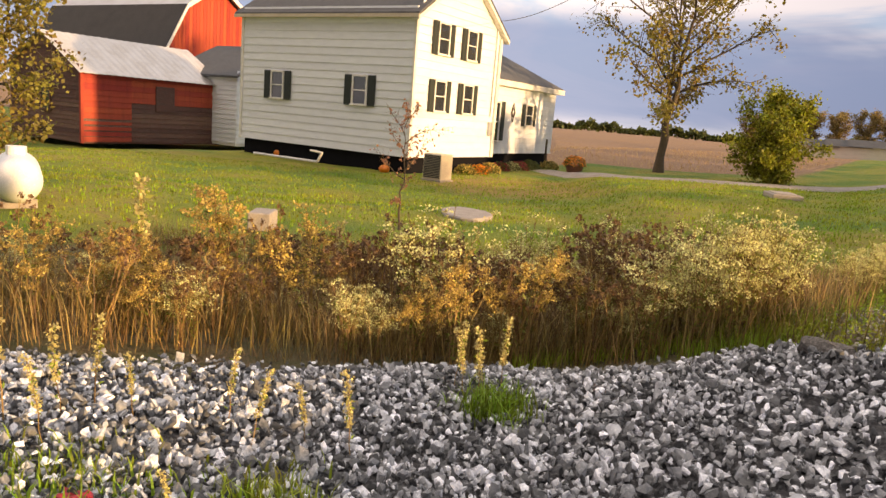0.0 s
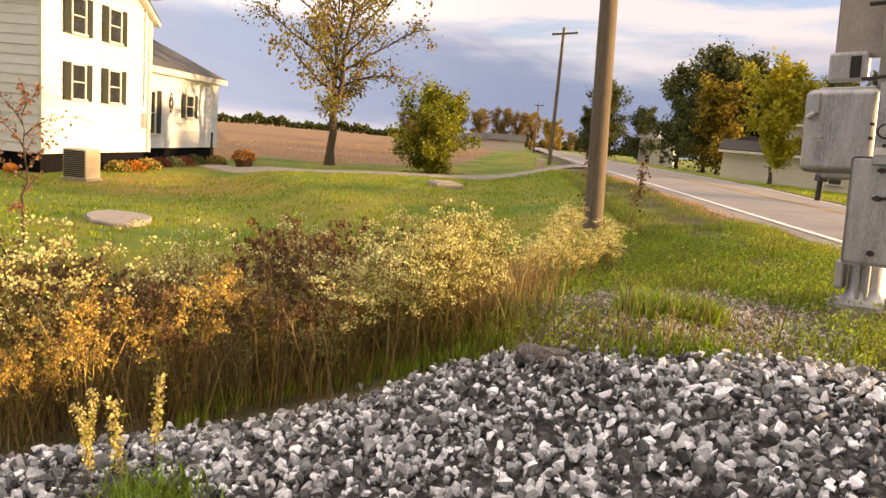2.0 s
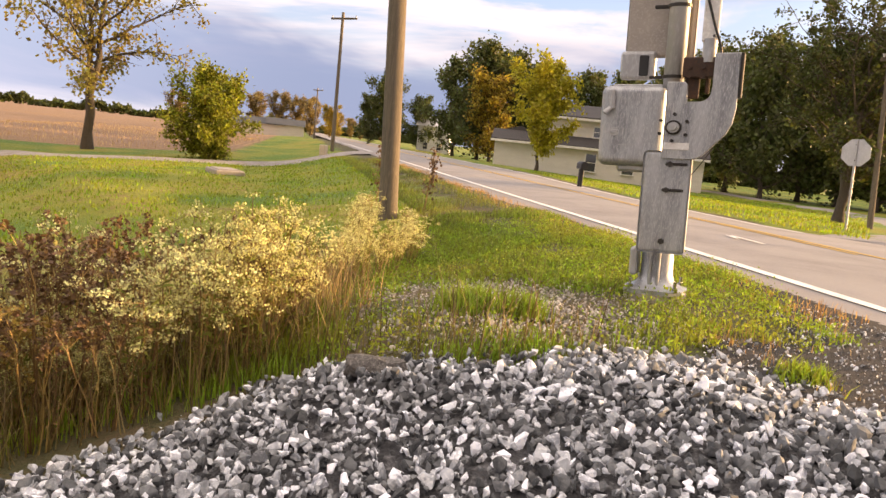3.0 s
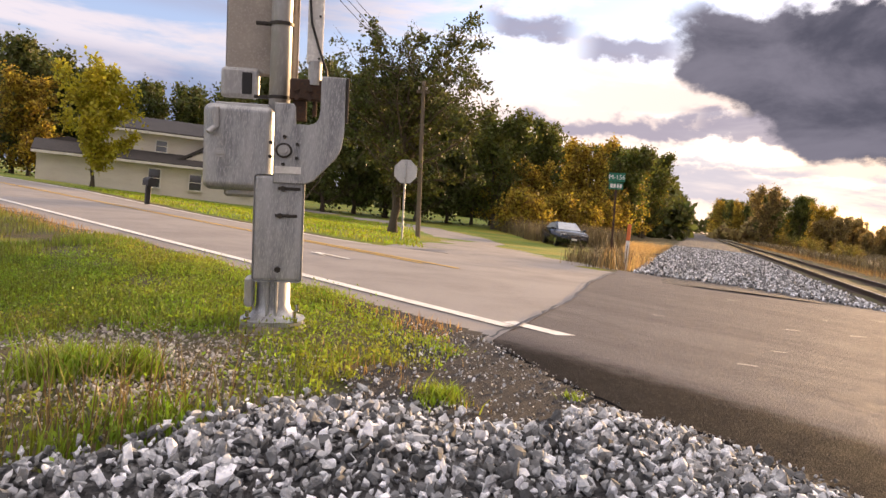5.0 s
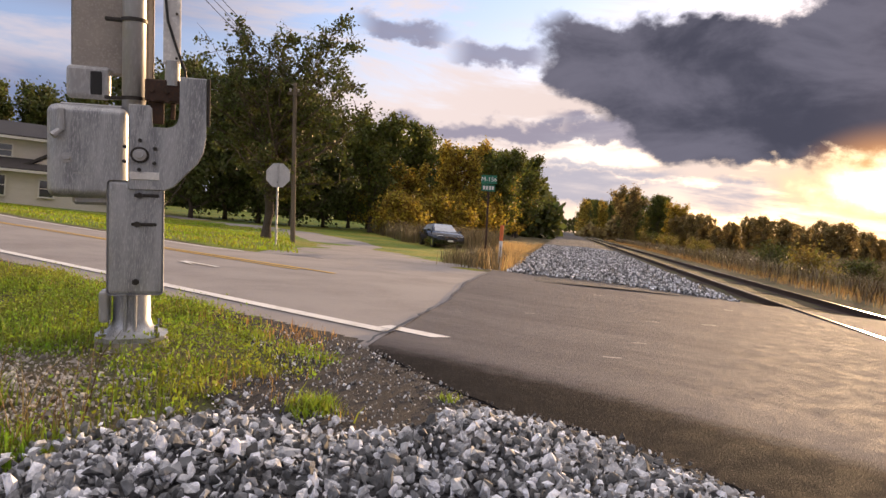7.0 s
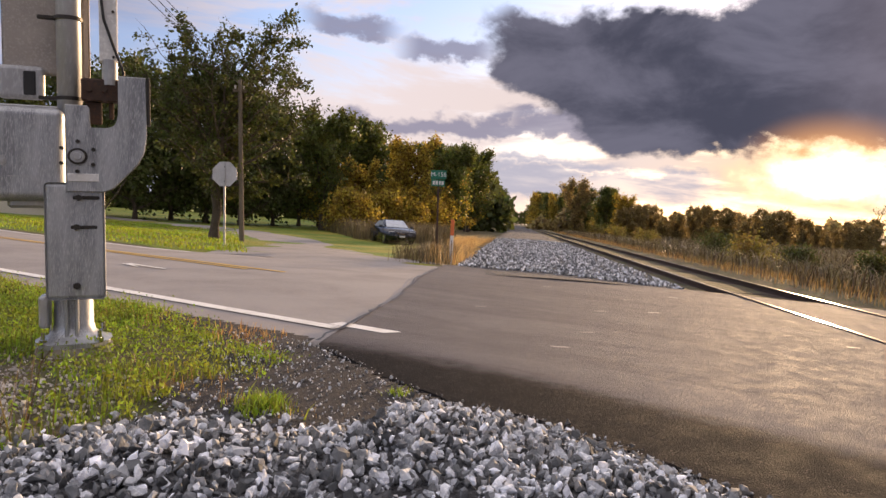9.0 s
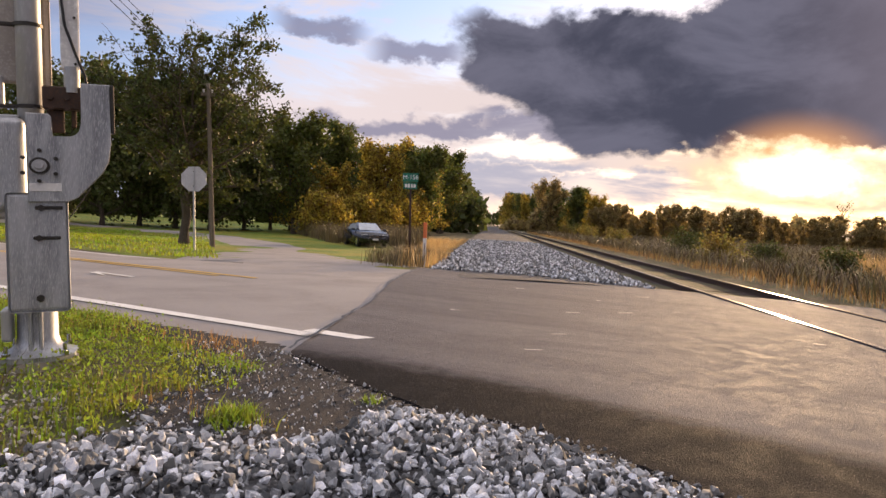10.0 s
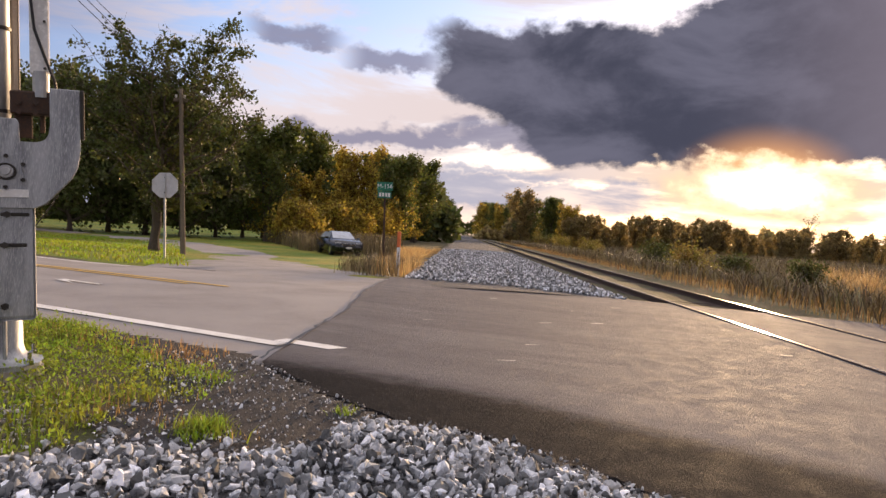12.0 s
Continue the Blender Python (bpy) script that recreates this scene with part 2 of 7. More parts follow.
M = {
    "old_asphalt": material("old_asphalt", (0.30, 0.275, 0.26), 0.85, second=(0.20, 0.18, 0.17), third=(0.36, 0.33, 0.30), scale=0.7, grain=80, bump=0.7, bump_dist=0.008, spec=0.3),
    "dirt": material("dark_shoulder_dirt", (0.021, 0.0185, 0.018), 0.97, second=(0.012, 0.011, 0.011), third=(0.06, 0.053, 0.049), scale=3.0, grain=85, bump=0.8, bump_dist=0.02),
    "gravel": material("fine_gravel", (0.33, 0.295, 0.27), 0.9, second=(0.19, 0.165, 0.14), third=(0.48, 0.44, 0.41), scale=1.8, grain=42, bump=0.9, bump_dist=0.03),
    # bed of the same stone, its colour darkened for the shade in the gaps
    "ballast_bed": material("ballast_bed", (0.06, 0.06, 0.064), 0.9, second=(0.03, 0.03, 0.033), third=(0.2, 0.2, 0.205), scale=5.0, grain=22, bump=1.0, bump_dist=0.05),
    "track_bed": material("oily_track_bed", (0.085, 0.07, 0.058), 0.95, second=(0.045, 0.037, 0.031), third=(0.16, 0.14, 0.12), scale=3.0, grain=18, bump=1.0, bump_dist=0.05, spec=0.05),
    "stone": material("crushed_stone", (0.585, 0.607, 0.635), 0.75, second=(0.172, 0.186, 0.207), third=(0.78, 0.78, 0.775), scale=16, grain=70, bump=0.35, island=0.86, bump_dist=0.004, skew=1.9),
    "redstone": material("reddish_stone", (0.30, 0.15, 0.11), 0.85, scale=9, grain=70),
    "white_line": material("road_marking_white", (0.72, 0.70, 0.66), 0.7, second=(0.50, 0.47, 0.43), scale=3.0, grain=80, bump=0.1, spots=0.2),
    "yellow_line": material("road_marking_yellow", (0.62, 0.38, 0.06), 0.7, second=(0.42, 0.28, 0.10), scale=2.5, grain=80, bump=0.1),
    "galv": material("weathered_aluminium", (0.44, 0.455, 0.47), 0.46, 0.6, second=(0.19, 0.20, 0.215), third=(0.60, 0.61, 0.62), scale=5.0, grain=90, bump=0.05, stretch=(2.2, 2.2, 0.3), rough_var=0.14, bump_dist=0.003),
    "galv_dark": material("galvanised_pipe", (0.44, 0.445, 0.45), 0.5, 0.6, scale=4, grain=50, bump=0.08, stretch=(1, 1, 0.3), bump_dist=0.002),
    "sheet": material("painted_sheet_back", (0.40, 0.36, 0.32), 0.55, 0.35, scale=2.5, grain=60, bump=0.04, bump_dist=0.002),
    "bolt": material("dark_bolt", (0.06, 0.055, 0.05), 0.5, 0.8, scale=30, grain=120, bump=0.1),
    "rust": material("rusty_steel", (0.055, 0.038, 0.03), 0.8, 0.3, second=(0.07, 0.04, 0.03), third=(0.12, 0.065, 0.04), scale=14, grain=90, bump=0.3),
    "black": material("black_rubber", (0.015, 0.015, 0.016), 0.55, scale=8, grain=60, bump=0.05),
    "rail_side": material("rusted_rail", (0.085, 0.055, 0.042), 0.75, 0.4, scale=6, grain=70, bump=0.2),
    "rail_top": material("polished_rail_head", (0.62, 0.60, 0.58), 0.16, 1.0, scale=6, grain=90, bump=0.02, rough_var=0.04),
    "tie": material("creosoted_tie", (0.075, 0.058, 0.045), 0.9, second=(0.045, 0.037, 0.03), third=(0.13, 0.105, 0.085), scale=5, grain=60, bump=0.5, stretch=(0.3, 3, 3), random_ob=0.3, spec=0.15),
    "pole": material("weathered_pole_wood", (0.165, 0.135, 0.10), 0.9, second=(0.09, 0.075, 0.058), third=(0.25, 0.205, 0.15), scale=6, grain=45, bump=0.6, stretch=(3, 3, 0.12), bump_dist=0.01),
    "siding": material("white_siding_board", (0.75, 0.775, 0.80), 0.6, second=(0.67, 0.695, 0.72), third=(0.79, 0.81, 0.83), scale=1.5, grain=40, bump=0.06, random_ob=0.05, stretch=(1, 1, 3), bump_dist=0.002),
    "trim": material("white_trim_paint", (0.76, 0.74, 0.69), 0.55, scale=3, grain=50, bump=0.05),
    "shutter": material("dark_green_shutter", (0.022, 0.03, 0.027), 0.6, scale=4, grain=60, bump=0.05),
    "glass": material("window_glass", (0.03, 0.035, 0.045), 0.06, scale=2, grain=5, bump=0.0, rough_var=0.02, coat=0.5),
    "shingle": material("grey_shingle_roof", (0.085, 0.09, 0.095), 0.9, second=(0.06, 0.062, 0.068), third=(0.13, 0.13, 0.135), scale=2.0, grain=25, bump=0.5, bump_dist=0.02),
    "black_wrap": material("black_foundation", (0.008, 0.008, 0.010), 0.95, scale=3, grain=30, bump=0.1, spec=0.1),
    "red_barn": material("red_barn_paint", (0.36, 0.045, 0.022), 0.8, second=(0.24, 0.03, 0.018), third=(0.42, 0.075, 0.035), scale=1.4, grain=22, bump=0.25, random_ob=0.18, stretch=(3, 3, 0.4)),
    "brown_board": material("peeling_brown_board", (0.13, 0.05, 0.036), 0.88, second=(0.065, 0.036, 0.03), third=(0.26, 0.19, 0.16), scale=2.4, grain=18, bump=0.3, random_ob=0.3, stretch=(1, 1, 4)),
    "tin": material("weathered_tin_roof", (0.55, 0.53, 0.51), 0.4, 0.55, second=(0.42, 0.38, 0.34), third=(0.62, 0.60, 0.58), scale=0.9, grain=14, bump=0.1),
    "dark_roof": material("dark_barn_roof", (0.055, 0.05, 0.048), 0.85, second=(0.04, 0.036, 0.036), third=(0.09, 0.08, 0.075), scale=0.8, grain=12, bump=0.3),
    "tank": material("white_tank_paint", (0.80, 0.79, 0.77), 0.45, second=(0.72, 0.70, 0.66), scale=3, grain=40, bump=0.02),
    "cream": material("cream_wall", (0.66, 0.62, 0.55), 0.8, second=(0.58, 0.54, 0.47), scale=0.8, grain=20, bump=0.1, stretch=(1, 1, 4)),
    "concrete": material("worn_concrete", (0.34, 0.30, 0.26), 0.9, second=(0.24, 0.21, 0.19), third=(0.42, 0.38, 0.34), scale=3, grain=50, bump=0.4),
    "beige": material("beige_metal_panel", (0.58, 0.49, 0.36), 0.55, scale=2, grain=30, bump=0.05),
    "pumpkin": material("pumpkin_skin", (0.75, 0.21, 0.02), 0.45, second=(0.60, 0.15, 0.015), scale=8, grain=50, bump=0.05),
    "terracotta": material("dark_planter", (0.11, 0.05, 0.03), 0.8, scale=8, grain=50),
    "bark": material("bark", (0.085, 0.065, 0.045), 0.95, second=(0.05, 0.04, 0.03), third=(0.15, 0.12, 0.09), scale=5, grain=35, bump=0.8, stretch=(3, 3, 0.5), bump_dist=0.02),
    "leaf_sparse": leafy("autumn_sparse_leaf", (0.16, 0.15, 0.03), (0.20, 0.11, 0.03), 0.4),
    "leaf_yellow": leafy("yellow_leaf", (0.34, 0.29, 0.025), (0.24, 0.25, 0.03), 0.3),
    "leaf_green": leafy("green_leaf", (0.07, 0.09, 0.018), (0.11, 0.098, 0.018), 0.5),
    "leaf_dusk": leafy("olive_green_leaf", (0.05, 0.066, 0.014), (0.085, 0.078, 0.016), 0.5, 0.4, 1.2),
    "leaf_dark": leafy("dark_green_leaf", (0.062, 0.082, 0.022), (0.095, 0.09, 0.022), 0.5),
    "leaf_gold": leafy("golden_wood_leaf", (0.30, 0.205, 0.03), (0.12, 0.115, 0.02), 0.6, 0.55),
    # far leaves: haze and orange backlight are mixed into the leaf colour
    "leaf_far": leafy("haze_tinted_far_leaf", (0.24, 0.175, 0.07), (0.14, 0.12, 0.045), 0.45, 0.55),
    "grass": leafy("long_grass", (0.12, 0.16, 0.03), (0.20, 0.17, 0.05), 0.45),
    "dry_grass": leafy("dry_grass_blade", (0.34, 0.20, 0.075), (0.24, 0.17, 0.06), 0.45),
    "weed_green": leafy("bright_weed_leaf", (0.15, 0.235, 0.02), (0.27, 0.25, 0.03), 0.55),
    "stalk": leafy("brown_weed_stalk", (0.25, 0.15, 0.055), (0.15, 0.095, 0.035), 0.5, 0.15),
    "head": leafy("dark_seed_head", (0.125, 0.068, 0.028), (0.075, 0.04, 0.018), 0.4, 0.1),
    "bloom": leafy("cream_aster_bloom", (0.70, 0.68, 0.32), (0.56, 0.50, 0.16), 0.4, 0.35, 1.0),
    "golden": leafy("goldenrod_bloom", (0.56, 0.40, 0.11), (0.38, 0.27, 0.08), 0.4, 0.35, 1.0),
    "corn": leafy("ripe_corn_leaf", (0.135, 0.10, 0.05), (0.085, 0.075, 0.034), 0.65, 0.15),
    "leaf_yellow_green": leafy("yellow_green_leaf", (0.20, 0.20, 0.018), (0.08, 0.11, 0.012), 0.6),
    "leaf_pink": leafy("reddish_leaf", (0.26, 0.12, 0.08), (0.2, 0.14, 0.06), 0.3),
    "weed_leaf": leafy("olive_weed_leaf", (0.13, 0.15, 0.025), (0.17, 0.12, 0.03), 0.6),
    "ditch": leafy("ditch_grass_blade", (0.19, 0.12, 0.045), (0.10, 0.095, 0.028), 0.6, 0.2),
    "straw": leafy("pale_straw", (0.42, 0.28, 0.12), (0.30, 0.20, 0.085), 0.35),
    "spike": leafy("yellow_spike_bloom", (0.46, 0.40, 0.17), (0.36, 0.32, 0.12), 0.4),
    "lawn_blade": leafy("mown_blade", (0.15, 0.24, 0.016), (0.33, 0.29, 0.025), 0.5, 0.5),
    # car glass: the bright sky it reflects is put into a pale base colour
    "windscreen": material("car_glass_sky_tint", (0.42, 0.46, 0.5), 0.2, scale=2, grain=5, bump=0.0, rough_var=0.02, coat=0.5),
    "pinkstone": material("pinkish_stone", (0.5, 0.38, 0.33), 0.85, scale=9, grain=70),
    "tie_end": material("rotten_tie_wood", (0.13, 0.12, 0.11), 0.95, second=(0.05, 0.045, 0.04), third=(0.26, 0.24, 0.22), scale=25, grain=90, bump=0.8),
    "pebble": material("pale_pebble", (0.46, 0.42, 0.38), 0.85, scale=20, grain=150, bump=0.2, island=0.6, bump_dist=0.003),
    "brush": leafy("russet_field_brush", (0.12, 0.085, 0.04), (0.06, 0.062, 0.024), 0.65, 0.12),
    "flower_red": leafy("red_mum", (0.35, 0.05, 0.06), (0.25, 0.04, 0.07), 0.4),
    "flower_orange": leafy("orange_mum", (0.62, 0.22, 0.03), (0.5, 0.14, 0.02), 0.4),
    "car": material("dark_car_paint", (0.02, 0.023, 0.03), 0.25, 0.5, scale=2, grain=10, bump=0.0, coat=0.8),
    "lamp": material("headlight_lens", (0.62, 0.62, 0.6), 0.1, scale=3, grain=10, bump=0.0, coat=0.8),
    "chrome": material("chrome", (0.6, 0.6, 0.6), 0.12, 1.0, scale=3, grain=10, bump=0.0),
    "sign_back": material("bare_sign_back", (0.52, 0.52, 0.52), 0.45, 0.7, scale=3, grain=40, bump=0.03),
    "sign_green": material("green_sign_face", (0.01, 0.17, 0.10), 0.4, scale=4, grain=40, bump=0.02),
    "white": material("white_plastic", (0.75, 0.74, 0.72), 0.5, scale=4, grain=40, bump=0.03),
    "orange": material("orange_plastic", (0.70, 0.17, 0.05), 0.5, scale=4, grain=40, bump=0.03),
    "red_litter": material("red_litter", (0.35, 0.02, 0.03), 0.5, scale=10, grain=60),
}


def land_material():
    """One sheet of land: rough verge, mown lawn and tan stubble, blended along their borders."""
    m = bpy.data.materials.new("land")
    m.use_nodes = True
    t = m.node_tree
    t.nodes.clear()
    k = Nodes(t)
    p = k.add("ShaderNodeNewGeometry").outputs["Position"]
    x, y, z = k.xyz(p)
    s = k.math("ADD", k.math("MULTIPLY", x, 0.4146), k.math("MULTIPLY", y, 0.91))
    a = k.math("ADD", k.math("MULTIPLY", x, -0.91), k.math("MULTIPLY", y, 0.4146))
    broad, mid, fine = k.noise(p, 0.25, 5.0), k.noise(p, 2.2, 5.0), k.noise(p, 38.0, 3.0, 0.65)
    wave = k.math("MULTIPLY", k.math("SUBTRACT", mid, 0.5), 2.2)
    rough = k.mix(k.ramp(mid, 0.35, 0.65), (0.085, 0.085, 0.03), (0.135, 0.095, 0.05))
    rough = k.mix(k.ramp(fine, 0.45, 0.7), rough, (0.05, 0.06, 0.02))
    # broad noise puts sunlit yellow and shaded green into the lawn colour
    green = k.mix(k.ramp(broad, 0.35, 0.65), (0.105, 0.19, 0.014), (0.30, 0.27, 0.025))
    green = k.mix(k.ramp(fine, 0.42, 0.72), green, (0.06, 0.115, 0.012))
    green = k.mix(k.ramp(k.math("MULTIPLY", k.ramp(mid, 0.45, 0.7), k.ramp(broad, 0.5, 0.62)), 0.1, 0.7, 0.0, 0.5), green, (0.22, 0.13, 0.05))
    bald = k.math("SQRT", k.math("ADD", k.math("POWER", k.math("MULTIPLY", k.math("ADD", x, 28.0), 0.16), 2.0), k.math("POWER", k.math("MULTIPLY", k.math("ADD", y, 1.0), 0.26), 2.0)))
    green = k.mix(k.ramp(k.math("ADD", bald, k.math("MULTIPLY", wave, 0.5)), 1.15, 0.6, 0.0, 0.8), green, (0.30, 0.19, 0.05))
    rows = k.add("ShaderNodeTexWave", wave_type="BANDS", bands_direction="X")
    k.put(k.vec(k.math("MULTIPLY", s, 1.0), a, 0.0), rows.inputs["Vector"])
    rows.inputs["Scale"].default_value = 0.42
    rows.inputs["Distortion"].default_value = 2.0
    tan = k.mix(rows.outputs["Fac"], (0.34, 0.20, 0.095), (0.22, 0.125, 0.06))
    tan = k.mix(k.ramp(k.noise(p, 0.03, 4.0), 0.4, 0.65), tan, (0.25, 0.15, 0.085))
    near_lawn = k.math("MULTIPLY", k.ramp(k.math("ADD", s, wave), 3.4, 2.6), k.ramp(k.math("ADD", k.math("MULTIPLY_ADD", y, 0.10, x), wave), -7.6, -8.8))
    far_lawn = k.math("MULTIPLY", k.ramp(s, 12.3, 12.7), k.ramp(k.math("ADD", k.math("MULTIPLY_ADD", y, 0.15, x), k.math("MULTIPLY", wave, 0.4)), 0.7, 0.3))
    stub = k.math("MULTIPLY", k.ramp(k.math("ADD", a, wave), 44.0, 45.0), k.ramp(k.math("ADD", s, wave), -3.6, -4.4))
    corn = k.ramp(x, 7.5, 9.0)
    col = k.mix(k.math("MAXIMUM", near_lawn, far_lawn), rough, green)
    col = k.mix(stub, col, tan)
    col = k.mix(corn, col, (0.12, 0.085, 0.045))
    b = k.add("ShaderNodeBsdfPrincipled")
    k.put(col, b.inputs["Base Color"])
    b.inputs["Roughness"].default_value = 0.95
    bn = k.add("ShaderNodeBump")
    bn.inputs["Strength"].default_value = 0.8
    bn.inputs["Distance"].default_value = 0.04
    k.put(k.math("MULTIPLY_ADD", mid, 0.6, fine), bn.inputs["Height"])
    k.put(bn.outputs[0], b.inputs["Normal"])
    out = k.add("ShaderNodeOutputMaterial")
    t.links.new(b.outputs[0], out.inputs[0])
    return m


def apron_material():
    """Newer asphalt: worn and streaked along the road, near black in a band along its near edge."""
    m = bpy.data.materials.new("new_asphalt")
    m.use_nodes = True
    t = m.node_tree
    t.nodes.clear()
    k = Nodes(t)
    p = k.add("ShaderNodeNewGeometry").outputs["Position"]
    x, y, z = k.xyz(p)
    s = k.math("ADD", k.math("MULTIPLY", x, 0.4146), k.math("MULTIPLY", y, 0.91))
    a = k.math("ADD", k.math("MULTIPLY", x, -0.91), k.math("MULTIPLY", y, 0.4146))
    fine, mid, broad = k.noise(p, 95.0, 2.0, 0.7), k.noise(p, 5.0, 5.0, 0.65), k.noise(p, 0.6, 4.0)
    tread = k.noise(k.vec(k.math("MULTIPLY", a, 0.3), k.math("MULTIPLY", s, 1.7), 0.0), 1.0, 8.0, 0.7, 0.8)
    worn = k.mix(k.ramp(tread, 0.25, 0.78), (0.098, 0.095, 0.104), (0.165, 0.155, 0.162))
    worn = k.mix(k.ramp(broad, 0.35, 0.7, 0.0, 0.5), worn, (0.105, 0.10, 0.106))
    border = k.math("ADD", k.math("ADD", s, k.math("MULTIPLY", k.math("MAXIMUM", k.math("SUBTRACT", x, 0.2), 0.0), 0.2)), k.math("MULTIPLY", k.math("SUBTRACT", mid, 0.5), 0.5))
    # near-black band by distance from the near edge, blending into the worn colour
    col = k.mix(k.ramp(border, 4.2, 4.62), (0.022, 0.021, 0.022), worn)
    col = k.mix(k.ramp(fine, 0.60, 0.76, 0.0, 0.55), col, (0.27, 0.25, 0.24))
    col = k.mix(k.ramp(fine, 0.42, 0.28, 0.0, 0.7), col, (0.018, 0.017, 0.018))
    b = k.add("ShaderNodeBsdfPrincipled")
    k.put(col, b.inputs["Base Color"])
    k.put(k.ramp(mid, 0.3, 0.7, 0.76, 0.94), b.inputs["Roughness"])
    k.put(k.ramp(border, 4.2, 5.2, 0.02, 0.17), b.inputs["Specular IOR Level"])
    bn = k.add("ShaderNodeBump")
    bn.inputs["Strength"].default_value = 1.0
    bn.inputs["Distance"].default_value = 0.012
    k.put(k.math("MULTIPLY_ADD", mid, 0.12, fine), bn.inputs["Height"])
    k.put(bn.outputs[0], b.inputs["Normal"])
    out = k.add("ShaderNodeOutputMaterial")
    t.links.new(b.outputs[0], out.inputs[0])
    return m


M["ground"] = land_material()
M["new_asphalt"] = apron_material()

# ---- building helpers ----
U = Vector((-0.91, 0.4146, 0.0))      # along the road, away from the track
N = Vector((0.4146, 0.91, 0.0))       # across the road
AXES = Matrix(((U.x, N.x, 0, 0), (U.y, N.y, 0, 0), (0, 0, 1, 0), (0, 0, 0, 1)))


def smooth(v):
    v = np.clip(v, 0.0, 1.0)
    return v * v * (3 - 2 * v)


def far_lane(x, y):
    """The far lane of the road and its verge fall a little beyond the crossing."""
    a, s = -0.91 * x + 0.4146 * y, 0.4146 * x + 0.91 * y
    return -0.17 * smooth((a - 9) / 7) * smooth((s - 7.5) / 4.5) * (1 - smooth((s - 14) / 8)) * (1 - smooth((a - 22) / 15))


def height(x, y):
    """The lie of the land: road and track on a low bank, lawns and fields below it."""
    x, y = np.asarray(x, float), np.asarray(y, float)
    s = 0.4146 * x + 0.91 * y
    near = smooth((4.3 - s) / 6.0) * smooth((-2.3 - x) / 4.5)
    far = smooth((s - 13.0) / 14.0) * smooth((2.0 - x) / 3.0)
    field = smooth((x - 7.5) / 4.0)
    z = -0.82 * near - 0.62 * far - 0.55 * field
    z = z - 0.52 * smooth((-3 - s) / 11) * smooth((-12 - x) / 8) - 1.0 * smooth((-28 - s) / 11) * smooth((-16 - x) / 8)
    lawn = smooth((-6.0 - x) / 3.0)
    z = z - (0.25 * lawn + 0.15 * (1 - lawn)) * np.exp(-((x + 4.2) / 1.6) ** 2) * smooth((1.8 - y) / 3.0) * smooth((y + 30) / 10)
    # the stone bank falls away from the crossing to the ditch
    z = z - 0.34 * lawn * smooth((3.4 - y) / 2.2) * smooth((y + 40) / 10) - 0.57 * (1 - lawn) * smooth((2.6 - x) / 2.4) * smooth((2.8 - y) / 3.0)
    z = z + far_lane(x, y)
    return z + 0.03 * np.sin(x * 0.7 + 1.3) * np.cos(y * 0.55) * np.clip(near + far + field, 0, 1)


def hz(x, y):
    return float(height(x, y))


def link(name, me, mat, parent=None, label=""):
    if mat is not None and not me.materials:
        for m_ in (mat if isinstance(mat, (list, tuple)) else [mat]):
            me.materials.append(m_)
    ob = new(name, me)
    if parent is not None:
        ob.parent = parent
    if label:
        ob["label"] = label
    return ob


def part(name, bm, mat, parent=None, label="", soft=False):
    """Links a bmesh as one mesh object under a thing or part."""
    me = bpy.data.meshes.new(name)
    bmesh.ops.recalc_face_normals(bm, faces=bm.faces)
    bm.to_mesh(me)
    bm.free()
    if soft:
        for p in me.polygons:
            p.use_smooth = True
    return link(name, me, mat, parent, label)


def arrays(name, v, f, mat, parent=None, label="", soft=False, idx=None):
    me = bpy.data.meshes.new(name)
    me.from_pydata(np.asarray(v).tolist(), [], f if isinstance(f, list) else np.asarray(f).tolist())
    if soft:
        me.polygons.foreach_set("use_smooth", [True] * len(me.polygons))
    ob = link(name, me, mat, parent, label)
    if idx is not None:
        me.polygons.foreach_set("material_index", np.asarray(idx, np.int32))
    return ob


def thing(name, x, y, z, rz=0.0, label="", category="", group="", kind=""):
    ob = new(name)
    ob.empty_display_size = 0.2
    ob.matrix_world = pose(x, y, z, 0, 0, rz)
    return tagged(ob, label, category, group, kind)


def box(bm, x0, x1, y0, y1, z0, z1, bevel=0.0, m=None, seg=1):
    r = bmesh.ops.create_cube(bm, size=1.0)
    vs = r["verts"]
    for v in vs:
        v.co = Vector(((x0 + x1) / 2 + v.co.x * (x1 - x0), (y0 + y1) / 2 + v.co.y * (y1 - y0), (z0 + z1) / 2 + v.co.z * (z1 - z0)))
    if bevel:
        es = list({e for v in vs for e in v.link_edges})
        r2 = bmesh.ops.bevel(bm, geom=es, offset=bevel, segments=seg, affect="EDGES", profile=0.5)
        vs = list({v for f in r2["faces"] for v in f.verts} | {v for v in vs if v.is_valid})
    if m is not None:
        for v in vs:
            v.co = m @ v.co
    return vs


def cyl(bm, p0, p1, r0, r1=None, seg=16, caps=True):
    p0, p1 = Vector(p0), Vector(p1)
    r1 = r0 if r1 is None else r1
    d = p1 - p0
    r = bmesh.ops.create_cone(bm, cap_ends=caps, segments=seg, radius1=r0, radius2=r1, depth=d.length)
    m = Matrix.Translation((p0 + p1) / 2) @ d.to_track_quat("Z", "Y").to_matrix().to_4x4()
    for v in r["verts"]:
        v.co = m @ v.co
    return r["verts"]


